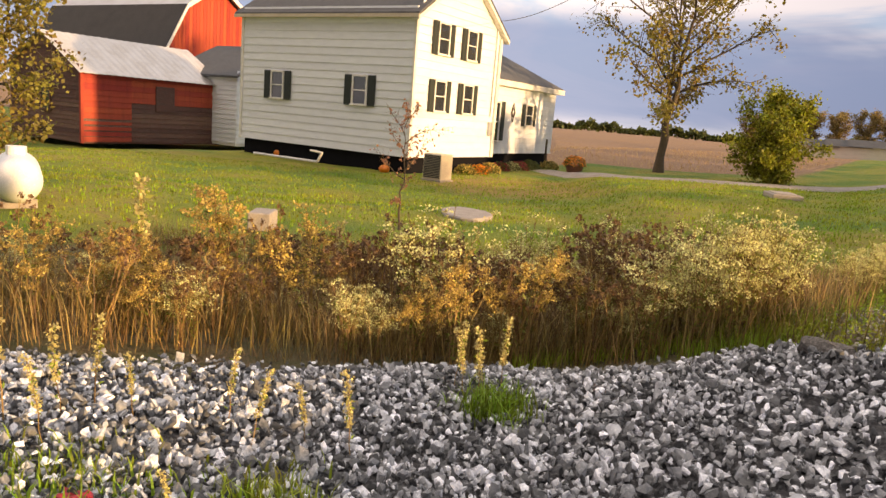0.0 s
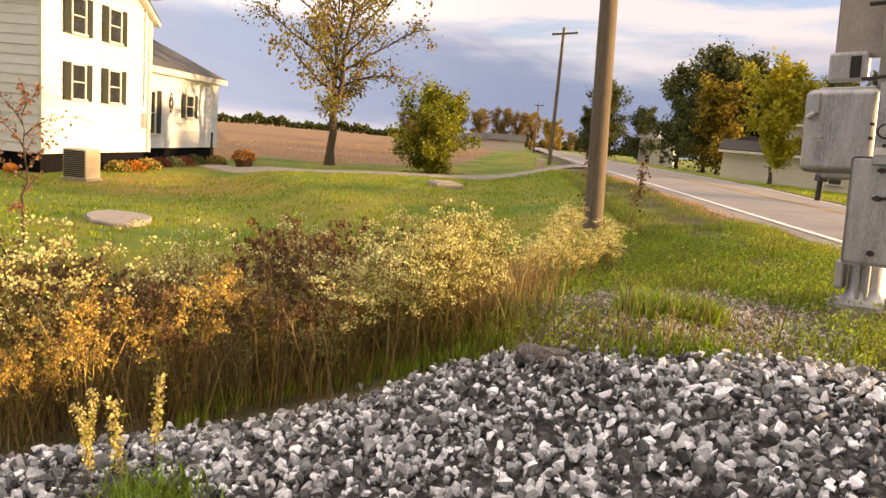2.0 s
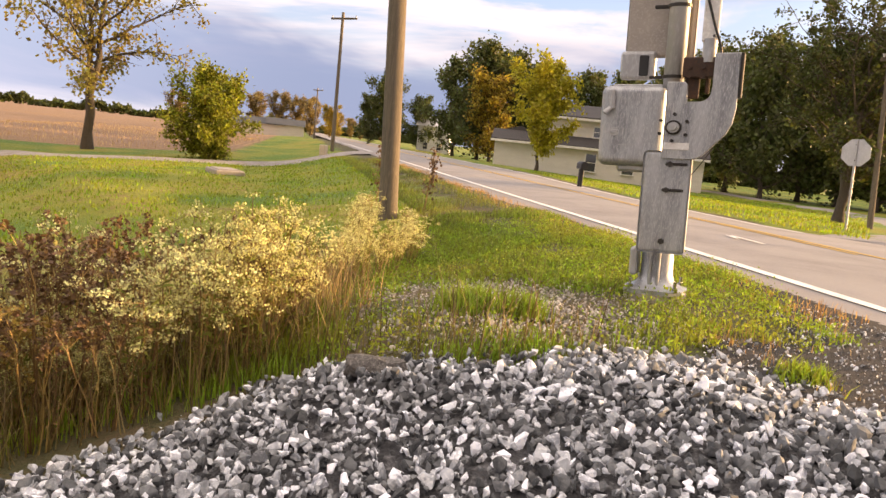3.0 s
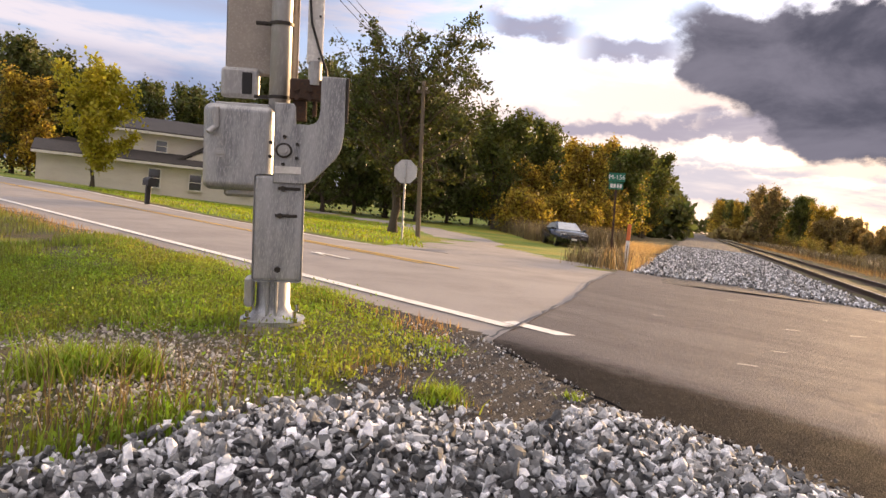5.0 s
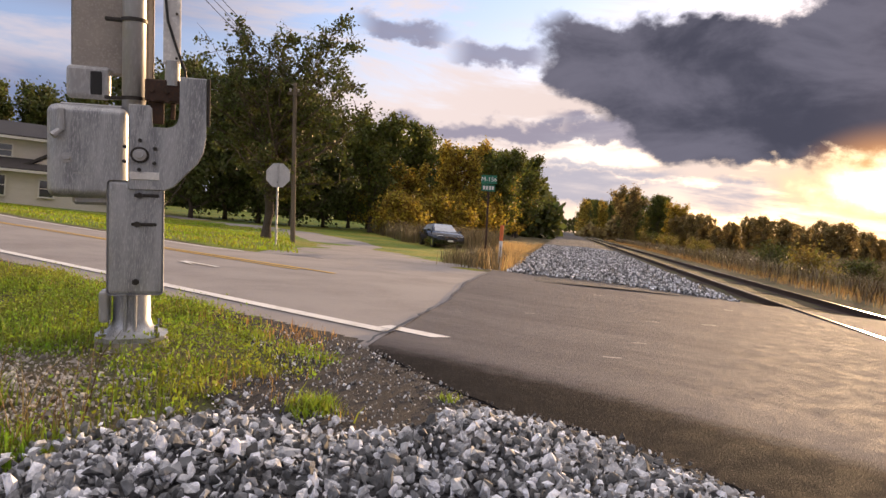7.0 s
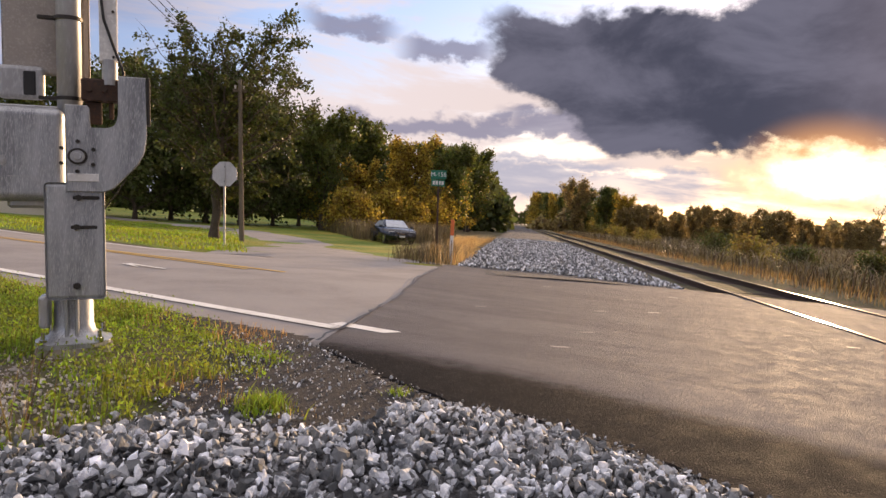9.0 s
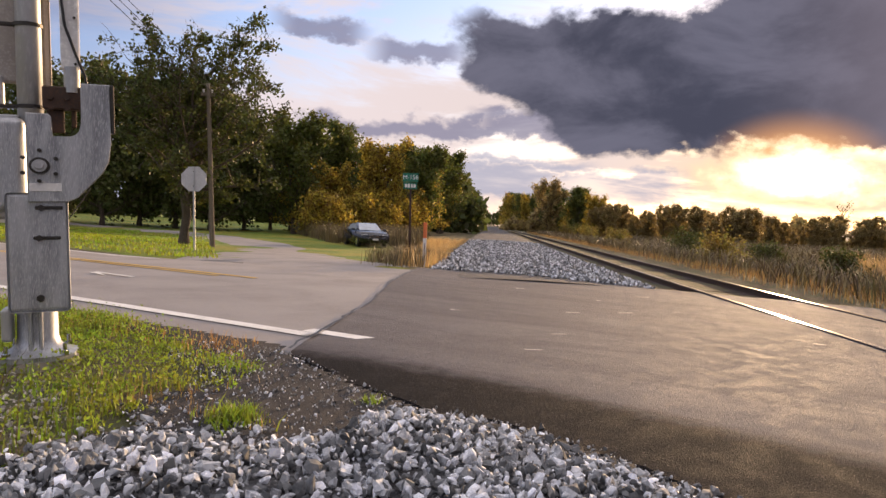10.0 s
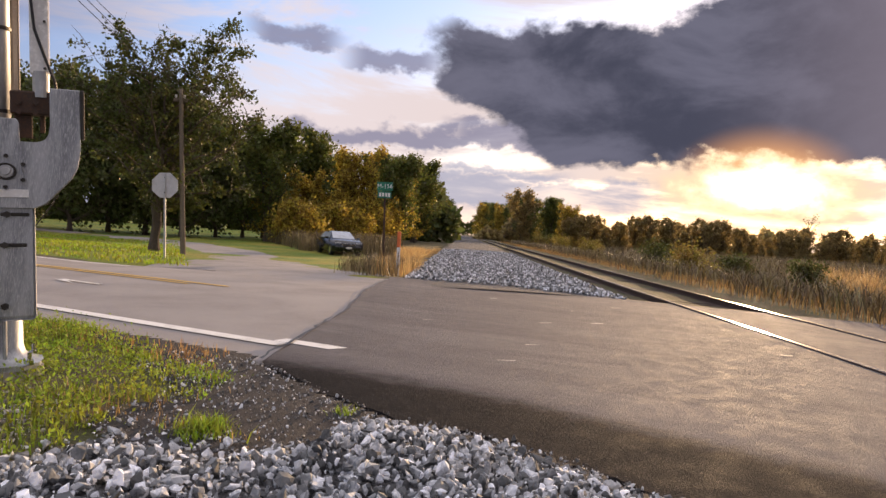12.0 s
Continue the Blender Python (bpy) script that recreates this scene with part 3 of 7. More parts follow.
def prism(bm, poly, axis_from, axis_to, plane="xz"):
    """An outline in one plane pushed along the third axis."""
    def co(a, b, c):
        return Vector((a, c, b)) if plane == "xz" else Vector((c, a, b)) if plane == "yz" else Vector((a, b, c))
    lo = [bm.verts.new(co(a, b, axis_from)) for a, b in poly]
    hi = [bm.verts.new(co(a, b, axis_to)) for a, b in poly]
    bm.faces.new(lo)
    bm.faces.new(hi)
    for i in range(len(poly)):
        j = (i + 1) % len(poly)
        bm.faces.new((lo[i], lo[j], hi[j], hi[i]))
    return lo + hi


def polyline(points, w, step=0.5):
    """Centre, half-width stations along a smooth line through the points."""
    pts = [Vector((*p, 0)) for p in points]
    out = []
    for i in range(len(pts) - 1):
        p0, p1, p2, p3 = pts[max(0, i - 1)], pts[i], pts[i + 1], pts[min(len(pts) - 1, i + 2)]
        n = max(2, int((p2 - p1).length / step))
        for j in range(n + (i == len(pts) - 2)):
            t = j / n
            out.append(0.5 * (2 * p1 + (p2 - p0) * t + (2 * p0 - 5 * p1 + 4 * p2 - p3) * t * t + (3 * p1 - p0 - 3 * p2 + p3) * t ** 3))
    return out


def ribbon(name, points, w, lift, mat, step=0.8, across=4, crown=0.0, edge=0.0, seed=1, z_of=height, parent=None, skirt=0.06):
    line = polyline(points, w, step)
    rr = random.Random(seed)
    v, f = [], []
    for i, c in enumerate(line):
        d = (line[min(i + 1, len(line) - 1)] - line[max(i - 1, 0)]).normalized()
        side = Vector((d.y, -d.x, 0))
        wi = w(i / (len(line) - 1)) if callable(w) else w
        e0, e1 = rr.uniform(-edge, edge), rr.uniform(-edge, edge)
        for j in range(across + 1):
            a = j / across * 2 - 1
            off = a * wi / 2 + (e0 if j == 0 else e1 if j == across else 0)
            p = c + side * off
            v.append((p.x, p.y, float(z_of(p.x, p.y)) + lift + crown * (1 - a * a) - (skirt if abs(a) == 1 else 0)))
    k = across + 1
    for i in range(len(line) - 1):
        for j in range(across):
            f.append((i * k + j, i * k + j + 1, (i + 1) * k + j + 1, (i + 1) * k + j))
    return arrays(name, v, f, mat, parent, soft=True)


# ---- ground ----
def sheet():
    gx = np.concatenate([-np.geomspace(2500, 34, 26), np.arange(-33, 12, 0.5), np.geomspace(12, 2500, 30)])
    gy = np.concatenate([-np.geomspace(2500, 24, 22), np.arange(-23, 30, 0.5), np.geomspace(30.5, 2500, 32)])
    X, Y = np.meshgrid(gx, gy)
    Zh = height(X, Y) + 0.02 * np.sin(X * 2.1) * np.sin(Y * 1.7)
    s = 0.4146 * X + 0.91 * Y
    Zh = Zh - 0.03 * ((s > 4.2) & (s < 13.2) & (X < 12)) - 0.10 * ((s > 4.9) & (s < 11.6) & (X < 12)) - 0.08 * ((X > -0.6) & (X < 7) & (s > 3))
    Zh = Zh - 0.06 * ((s > 11) & (s < 13.4) & (X > -10) & (X < -0.6))
    v = np.stack([X.ravel(), Y.ravel(), Zh.ravel()], 1)
    nx, ny = len(gx), len(gy)
    a = (np.arange(ny - 1)[:, None] * nx + np.arange(nx - 1)[None]).ravel()
    f = np.stack([a, a + 1, a + nx + 1, a + nx], 1)
    return tagged(arrays("ground", v, f, M["ground"], soft=True), "rough brownish green ground of verges and ditches", "ground", kind="structure")


sheet()


def patch(name, inside, x0, x1, y0, y1, step, lift, mat, label, category):
    """A sheet laid on the land wherever inside(x, y) holds."""
    xs, ys = np.arange(x0, x1 + step, step), np.arange(y0, y1 + step, step)
    X, Y = np.meshgrid(xs, ys)
    keep = inside(X, Y)
    v = np.stack([X.ravel(), Y.ravel(), (height(X, Y) + lift).ravel()], 1)
    nx = len(xs)
    a = (np.arange(len(ys) - 1)[:, None] * nx + np.arange(nx - 1)[None])
    ok = keep[:-1, :-1] & keep[1:, :-1] & keep[:-1, 1:] & keep[1:, 1:]
    a = a[ok]
    f = np.stack([a, a + 1, a + nx + 1, a + nx], 1)
    used = np.unique(f)
    remap = np.zeros(len(v), int)
    remap[used] = np.arange(len(used))
    return tagged(arrays(name, v[used], remap[f], mat, soft=True), label, category, kind="structure")


def wob(x, y, a=0.5, k=0.8):
    return a * (np.sin(x * k + 0.7 * np.sin(y * k * 1.3)) + np.cos(y * k * 0.9 + x * 0.4 * k)) * 0.5


# ---- road, crossing and side road ----
def along(a, s):
    p = U * a + N * s
    return (p.x, p.y)


def flat(x, y):
    return far_lane(np.asarray(x, float), np.asarray(y, float))


road = tagged(ribbon("road", [along(a, 8.2) for a in (-0.5, 8, 16, 30, 60, 120, 260, 600)], 7.8, -0.025, M["old_asphalt"], 1.0, 8, 0.05, 0.04, 3, flat, skirt=0.0), "weathered grey two-lane asphalt road", "road", kind="structure")


def seam_x(y):
    return -1.5 + 0.05 * math.sin(y * 0.9) + 0.02 * math.sin(y * 3.1) - (y - 9) * 0.02


def asphalt_edge(x):
    """The near, ragged edge of the newer asphalt."""
    return np.interp(x, [-1.6, -1.1, -0.55, -0.32, 0.15, 0.64, 0.85, 1.5, 2.5, 4, 7, 16], [5.45, 4.84, 4.2, 4.0, 3.78, 3.4, 3.1, 2.5, 2.0, 1.4, 0.0, -4.0])


def crossing():
    """The newer asphalt apron that carries the road over the track."""
    v, f = [], []
    rr = random.Random(4)
    xs = [-1.5] + list(np.arange(-1.3, 3, 0.08)) + list(np.arange(3, 16, 0.5))
    ts = [0, 0.004, 0.012, 0.05, 0.1, 0.2, 0.3, 0.4, 0.5, 0.6, 0.7, 0.8, 0.9, 0.996, 1.0]
    for i, x in enumerate(xs):
        lo = asphalt_edge(x) + rr.uniform(-0.035, 0.035) + 0.03 * math.sin(x * 9)
        hi = (14.0 - 0.4146 * x) / 0.91 + rr.uniform(-0.04, 0.04)
        for j, q in enumerate(ts):
            y = lo + (hi - lo) * q
            v.append((seam_x(y) if i == 0 else x, y, 0.048 - (0.045 if j in (0, 14) else 0.0) - 0.024 * math.exp(-(y - lo) / 0.5) - 0.015 * smooth(abs(y - 9) / 6) - 0.6 * smooth((x - 8.5) / 7)))
    for i in range(len(xs) - 1):
        for j in range(14):
            f.append((i * 15 + j, (i + 1) * 15 + j, (i + 1) * 15 + j + 1, i * 15 + j + 1))
    ob = arrays("road_crossing", v, f, M["new_asphalt"])
    return tagged(ob, "dark newer asphalt apron over the railway track", "road", kind="structure")


crossing()
def side_lie(x, y):
    """The side road starts level with the main road's edge and rises to the land."""
    return height(x, y) - 0.042 * (1 - smooth((0.4146 * x + 0.91 * y - 12.1) / 1.6))


side_road = tagged(ribbon("side_road", [(-5.0, 15.25), (-4.75, 15.85), (-4.9, 17.3), (-6.3, 22.5), (-8.9, 30), (-12.8, 38), (-19.5, 46), (-31, 53), (-60, 66), (-110, 90)],
                          lambda q: 7.2 - 3.4 * min(1, q * 14), -0.004, M["old_asphalt"], 0.8, 6, 0.03, 0.05, 5, side_lie, skirt=0.0), "pale asphalt side road curving off", "road", kind="structure")
driveway = tagged(ribbon("driveway", [(-41, 0.5), (-36.8, 2.4), (-32.4, 5.8), (-31.2, 9.6), (-33.0, 14.2), (-37, 20.0), (-40, 25.0)], 2.3, 0.06, M["gravel"], 0.8, 4, 0.02, 0.15, 6),
                  "worn gravel driveway to the farmhouse", "driveway", kind="structure")


def stripe(name, s, w, a0, a1, mat, label, step=1.5):
    v, f = [], []
    n = int((a1 - a0) / step) + 1
    for i in range(n + 1):
        a = a0 + (a1 - a0) * i / n
        for t in (-0.5, 0.5):
            x, y = along(a, s + t * w)
            q = (s - 8.2) / 3.9
            v.append((x, y, 0.05 * (1 - q * q) - 0.017 + float(flat(x, y))))
    f = [(2 * i, 2 * i + 1, 2 * i + 3, 2 * i + 2) for i in range(n)]
    return tagged(arrays(name, v, f, mat), label, "road marking", kind="structure")


stripe("edge_line", 5.12, 0.18, 4.05, 500, M["white_line"], "white painted edge line")
end_line = arrays("edge_line", [(*along(3.5, 5.03), 0.042), (*along(3.42, 5.21), 0.042), (*along(4.1, 5.21), 0.042), (*along(4.1, 5.03), 0.042)], [(0, 1, 2, 3)], M["white_line"])
tagged(end_line, "worn end of the white edge line", "road marking", kind="structure")
stripe("centre_line", 8.62, 0.11, 8.0, 500, M["yellow_line"], "yellow painted centre line")
stripe("centre_line", 8.38, 0.11, 8.6, 500, M["yellow_line"], "yellow painted centre line")
stripe("edge_line", 11.75, 0.13, 14.0, 500, M["white_line"], "white painted edge line")


def road_arrow():
    bm = bmesh.new()
    for pts in (((9.0, 7.12), (9.9, 7.16), (9.9, 7.06), (9.0, 7.05)), ((9.7, 7.06), (9.95, 7.02), (9.3, 6.86))):
        bm.faces.new([bm.verts.new((*along(a, s), 0.034)) for a, s in pts])
    tagged(part("road_marking", bm, M["white_line"]), "worn white remains of a painted arrow", "road marking", kind="structure")


road_arrow()


def seam_crack():
    rr = random.Random(12)
    v, f = [], []
    n = 60
    for i in range(n + 1):
        y = 5.35 + 9.7 * i / n
        x = seam_x(y) + rr.uniform(-.02, .02)
        w = rr.uniform(0.006, 0.022)
        v += [(x - w, y, 0.056), (x + w, y, 0.056)]
    f = [(2 * i, 2 * i + 1, 2 * i + 3, 2 * i + 2) for i in range(n)]
    tagged(arrays("pavement_seam", v, f, M["black"]), "dark ragged seam between old and new asphalt", "seam", kind="structure")
    for i in range(9):
        x, y = rr.uniform(-1, 4), rr.uniform(3.8, 12.5)
        if S0(x, y) < 4.4 or S0(x, y) > 13.5:
            continue
        bm = bmesh.new()
        a, l = rr.uniform(-0.4, 0.4), rr.uniform(0.06, 0.2)
        d, e = Vector((math.cos(a), math.sin(a), 0)), Vector((-math.sin(a), math.cos(a), 0)) * rr.uniform(0.008, 0.016)
        c = Vector((x, y, 0.053))
        bm.faces.new([bm.verts.new(c + p) for p in (-d * l / 2 - e, d * l / 2 - e * 0.4, d * l / 2 + e, -d * l / 2 + e * 0.6)])
        tagged(part("paint_fleck", bm, M["white_line"]), "pale worn fleck of paint on the asphalt", "road marking", kind="structure")


def S0(x, y):
    return 0.4146 * x + 0.91 * y


seam_crack()
def shoulder_zone(x, y):
    """Dark grit between the road, the apron and the loose stone."""
    s = S0(x, y)
    return (s < 4.5) & (s > 3.95 - 2.0 * smooth((x + 2.5 + 0.25 * np.sin(y * 4.0)) / 1.2) + 0.12 * np.sin(x * 5 + y * 3)) & (x < 1.3) & (y > 2.7) & ((x < -1.55) | (y < asphalt_edge(x) + 0.05))


patch("road_shoulder", shoulder_zone, -9, 1.4, 2.6, 9.0, 0.07, 0.022, M["dirt"], "dark dirt and grit beside the asphalt", "shoulder")

# ---- track ----
RAIL_X = (4.03, 5.53)


def rail_profile():
    return [(-0.07, -0.16), (0.07, -0.16), (0.07, -0.148), (0.012, -0.125), (0.012, -0.04), (0.036, -0.03), (0.036, -0.004), (0.03, 0.0),
            (-0.03, 0.0), (-0.036, -0.004), (-0.036, -0.03), (-0.012, -0.04), (-0.012, -0.125), (-0.07, -0.148)]


def track():
    top = 0.06
    for x in RAIL_X:
        rail = thing("rail", x, 0, top, label="steel rail with a polished head", category="rail", group="rails of the track")
        bm = bmesh.new()
        prism(bm, rail_profile(), -60, 900)
        part("rail_body", bm, M["rail_side"], rail)
        bm = bmesh.new()
        box(bm, -0.031, 0.031, -60, 900, -0.001, 0.003)
        part("rail_head", bm, M["rail_top"], rail, "polished steel running surface")
    bm = bmesh.new()
    box(bm, -1.3, 1.3, -0.115, 0.115, -0.09, 0.09, 0.012)
    first = part("railway_tie", bm, M["tie"])
    first.matrix_world = pose(4.78, 12.6, top - 0.245)
    tagged(first, "dark creosoted wooden tie under the rails", "tie", "ties of the track")
    r2 = random.Random(11)
    for i in range(1, 150):
        copy_thing(first, pose(4.78 + r2.uniform(-.05, .05), 12.6 + i * 0.53, top - 0.245 + r2.uniform(-.015, .015), 0, 0, r2.uniform(-1.5, 1.5)))
    # bed of the track, and the gravel strip beside it
    tagged(ribbon("track_bed", [(4.78, y) for y in (11.5, 20, 40, 80, 160, 400, 900)], 4.4, -0.16, M["track_bed"], 1.5, 6, 0.0, 0.1, 9, flat), "grey ballast between the ties", "track bed", kind="structure")
    tagged(ribbon("gravel_strip", [(0.95, y) for y in (13.8, 20, 30, 50, 90, 160, 400, 900)], 4.7, 0.0, M["ballast_bed"], 1.2, 6, 0.06, 0.3, 10, flat), "grey crushed stone strip beside the track", "gravel", kind="structure")


track()

# ---- crushed stone ----
def hull_stones(count, seed):
    rr = random.Random(seed)
    out = []
    for _ in range(count):
        bm = bmesh.new()
        sx, sy, sz = rr.uniform(0.85, 1.3), rr.uniform(0.6, 1.0), rr.uniform(0.4, 0.72)
        for _ in range(11):
            p = Vector((rr.gauss(0, 1), rr.gauss(0, 1), rr.gauss(0, 1))).normalized() * rr.uniform(0.84, 1.0)
            bm.verts.new((p.x * sx, p.y * sy, p.z * sz))
        bmesh.ops.convex_hull(bm, input=bm.verts)
        bmesh.ops.delete(bm, geom=[v for v in bm.verts if not v.link_faces], context="VERTS")
        bm.verts.index_update()
        bmesh.ops.triangulate(bm, faces=bm.faces)
        bm.normal_update()
        out.append((np.array([v.co[:] for v in bm.verts]), np.array([[v.index for v in f.verts] for f in bm.faces])))
        bm.free()
    return out


STONES = hull_stones(28, 3)


def turn(seed_rng):
    return np.array(Euler((seed_rng.uniform(0, 6.3), seed_rng.uniform(0, 6.3), seed_rng.uniform(0, 6.3))).to_matrix())


def scatter_stones(name, spots, label, mat):
    rr = random.Random(5)
    vs, fs, n = [], [], 0
    turns = [turn(rr) for _ in range(60)]
    for x, y, z, r in spots:
        v, f = STONES[rr.randrange(len(STONES))]
        w = (v * r) @ turns[rr.randrange(60)].T + (x, y, z)
        vs.append(w)
        fs.append(f + n)
        n += len(v)
    ob = arrays(name, np.concatenate(vs), np.concatenate(fs), mat)
    return tagged(ob, label, "ballast", kind="stuff")


def left_edge(y):
    return np.interp(y, [-6, -4, -2.76, -2.2, -1.58, -0.96, -0.26, 0.4, 1.3, 1.53, 1.9, 2.2, 2.66, 3.1, 3.4], [-1.2, -1.7, -2.0, -2.17, -2.31, -2.6, -2.95, -2.97, -2.87, -2.7, -2.3, -2.0, -1.9, -1.8, -1.7])


def right_edge(y):
    return np.interp(y, [-6, 1.0, 2.0, 2.6, 3.0, 4.0], [2.6, 2.3, 1.8, 1.35, 1.0, 0.9])


def top_edge(x):
    return np.interp(x, [-2.0, -1.8, -1.54, -1.3, -1.05, -0.69, -0.6, -0.48, 0.15, 0.62, 0.8, 1.3, 2.6], [3.0, 3.25, 3.45, 3.38, 3.25, 3.3, 3.65, 3.97, 3.84, 3.46, 3.14, 2.72, 2.0])


def on_stones(x, y, e=0.0):
    return (x > left_edge(y) + e) & (x < right_edge(y) - e) & (y < top_edge(x) - e)


def heap(x, y):
    """Height of the loose stone in front of the crossing."""
    d = np.minimum(x - left_edge(y), right_edge(y) - x)
    d = np.minimum(d, top_edge(x) - y)
    ridge = 0.10 * np.exp(-((x + 2.35) / 0.55) ** 2) * np.exp(-((y - 2.2) / 0.9) ** 2)
    return height(x, y) + 0.07 * smooth(d / 0.5) + ridge + 0.025 * np.sin(x * 3.1 + y) * np.sin(y * 2.3)


def stone_spots(n, seed, x0, x1, y0, y1, near):
    rr = np.random.default_rng(seed)
    out = []
    while len(out) < n:
        x, y = rr.uniform(x0, x1), rr.uniform(y0, y1)
        e = rr.uniform(-0.12, 0.06)
        if not on_stones(x, y, e):
            continue
        r = float(np.clip(rr.lognormal(-3.76, 0.36), 0.011, 0.054))
        out.append((x, y, float(heap(x, y)) + rr.uniform(-0.35, 0.55) * r + (0.02 if len(out) > n * 0.6 else 0), r))
    return out


def foreground_ballast():
    bed = patch("ballast_bed", lambda x, y: on_stones(x, y, -0.03), -3.2, 3, -6, 4.2, 0.1, -0.012, M["ballast_bed"], "grey bed of crushed stone, coloured dark for shaded gaps", "ballast")
    me = bed.data
    co = np.empty(len(me.vertices) * 3)
    me.vertices.foreach_get("co", co)
    co = co.reshape(-1, 3)
    co[:, 2] = heap(co[:, 0], co[:, 1]) - 0.02
    me.vertices.foreach_set("co", co.ravel())
    spots = stone_spots(42000, 21, -3.1, 2.4, -4.4, 4.0, True)
    near = [p for p in spots if -1.5 < p[0] < 0.1 and 2.7 < p[1] < 3.8][:300]
    chosen = set(map(id, near))
    scatter_stones("crushed_stone", [p for p in spots if id(p) not in chosen], "loose grey and white crushed limestone", M["stone"])
    rr = random.Random(9)
    meshes = []
    for v, f in STONES:
        me = bpy.data.meshes.new("stone")
        me.from_pydata(v.tolist(), [], f.tolist())
        me.materials.append(M["stone_piece"])
        meshes.append(me)
    for x, y, z, r in near:
        ob = new("stone", meshes[rr.randrange(len(meshes))])
        ob.matrix_world = Matrix.LocRotScale((x, y, z), Euler((rr.uniform(0, 6), rr.uniform(0, 6), rr.uniform(0, 6))), (r, r, r))
        ob.parent = bed


M["stone_piece"] = material("crushed_stone_piece", (0.585, 0.607, 0.635), 0.75, second=(0.172, 0.186, 0.207), third=(0.78, 0.78, 0.775), scale=16, grain=70, bump=0.35, random_ob=0.86, bump_dist=0.004, skew=1.9)
foreground_ballast()


def strip_stones():
    rr = np.random.default_rng(31)
    out = []
    for _ in range(15000):
        y = 13.6 + 34 * rr.random() ** 1.7
        x = rr.uniform(-1.3, 3.25)
        if 0.4146 * x + 0.91 * y < 14.0:
            continue
        out.append((x, y, 0.03 + 0.05 * (1 - ((x - 0.95) / 2.3) ** 2) + rr.uniform(-.01, .02), float(np.clip(rr.lognormal(-3.35, 0.32), 0.02, 0.06))))
    scatter_stones("crushed_stone", out, "grey crushed stone beside the track", M["stone"])


strip_stones()

# ---- crossing signal mast ----
def signal_mast():
    d = 5.35
    a = radians(33.15)
    x, y = -d * math.sin(a), d * math.cos(a)
    mast = thing("crossing_signal_mast", x, y, hz(x, y) + 0.02, 28.0, "grey metal crossing gate mast with mechanism box", "signal mast")
    mast.matrix_world = pose(x, y, hz(x, y) + 0.02, 0, 0, 33) @ pose(0, 0, 0, 0, -3.3, 0) @ pose(0, 0, 0, 0, 0, -5) @ Matrix.Diagonal((1, 1, 0.91, 1))
    # local x to the right as seen from the track side, y away, z up
    bm = bmesh.new()
    cyl(bm, (0, 0, -0.1), (0, 0, 0.05), 0.24, 0.235, 28)
    part("foundation", bm, M["concrete"], mast, "dirty concrete foundation")
    bm = bmesh.new()
    prism(bm, [(-0.22, -0.13), (-0.13, -0.22), (0.13, -0.22), (0.22, -0.13), (0.22, 0.13), (0.13, 0.22), (-0.13, 0.22), (-0.22, 0.13)], 0.05, 0.085, "xy")
    base = part("base_plate", bm, M["galv"], mast)
    bm = bmesh.new()
    n = 24
    rings = [(0.085, 0.235), (0.11, 0.17), (0.15, 0.135), (0.20, 0.122), (0.47, 0.118)]
    prev = None
    for z, r in rings:
        ring = [bm.verts.new((math.cos(6.2832 * i / n) * r * (1.0 + (0.16 if i % 6 == 3 and z < 0.16 else 0)), math.sin(6.2832 * i / n) * r, z)) for i in range(n)]
        if prev:
            for i in range(n):
                bm.faces.new((prev[i], prev[(i + 1) % n], ring[(i + 1) % n], ring[i]))
        prev = ring
    part("base_casting", bm, M["galv"], mast, soft=True)
    for sx in (-1, 1):
        bm = bmesh.new()
        box(bm, sx * 0.03 - 0.012, sx * 0.03 + 0.012, -0.155, -0.10, 0.1, 0.46, 0.006)
        part("rib", bm, M["galv"], mast)
    for sx in (-1, 1):
        for sy in (-1, 1):
            bm = bmesh.new()
            cyl(bm, (sx * 0.165, sy * 0.165, 0.08), (sx * 0.165, sy * 0.165, 0.115), 0.028, seg=6)
            cyl(bm, (sx * 0.165, sy * 0.165, 0.11), (sx * 0.165, sy * 0.165, 0.165), 0.013, seg=8)
            part("anchor_bolt", bm, M["chrome"], base)
    bm = bmesh.new()
    box(bm, -0.20, -0.135, -0.10, 0.06, 0.18, 0.42, 0.025, seg=3)
    part("cable_box", bm, M["galv_dark"], mast, "small rounded cable entry box")
    bm = bmesh.new()
    cyl(bm, (0, 0, 0.4), (0, 0, 5.2), 0.075, seg=24)
    part("pole", bm, M["galv_dark"], mast, "round galvanised mast tube", soft=True)
    for z in (1.83, 2.4):
        bm = bmesh.new()
        cyl(bm, (0, 0, z), (0, 0, z + 0.025), 0.086, seg=24)
        box(bm, -0.18, -0.08, -0.02, 0.02, z, z + 0.025, 0.004)
        part("clamp_band", bm, M["bolt"], mast)
    # side plate over the lower mast
    bm = bmesh.new()
    box(bm, -0.14, 0.21, -0.19, -0.165, 0.40, 1.235, 0.03, seg=3)
    plate = part("cover_plate", bm, M["galv"], mast, "brushed cover plate with two slots")
    for z, sx in ((1.13, 0.08), (0.92, 0.065)):
        bm = bmesh.new()
        box(bm, sx - 0.055, sx + 0.10, -0.2, -0.188, z - 0.012, z + 0.012, 0.005)
        cyl(bm, (sx - 0.02, -0.225, z), (sx - 0.02, -0.186, z), 0.022, seg=6)
        part("slot_bolt", bm, M["bolt"], plate)
    bm = bmesh.new()
    cyl(bm, (0.04, -0.215, 0.5), (0.04, -0.186, 0.5), 0.024, seg=6)
    part("slot_bolt", bm, M["bolt"], plate)
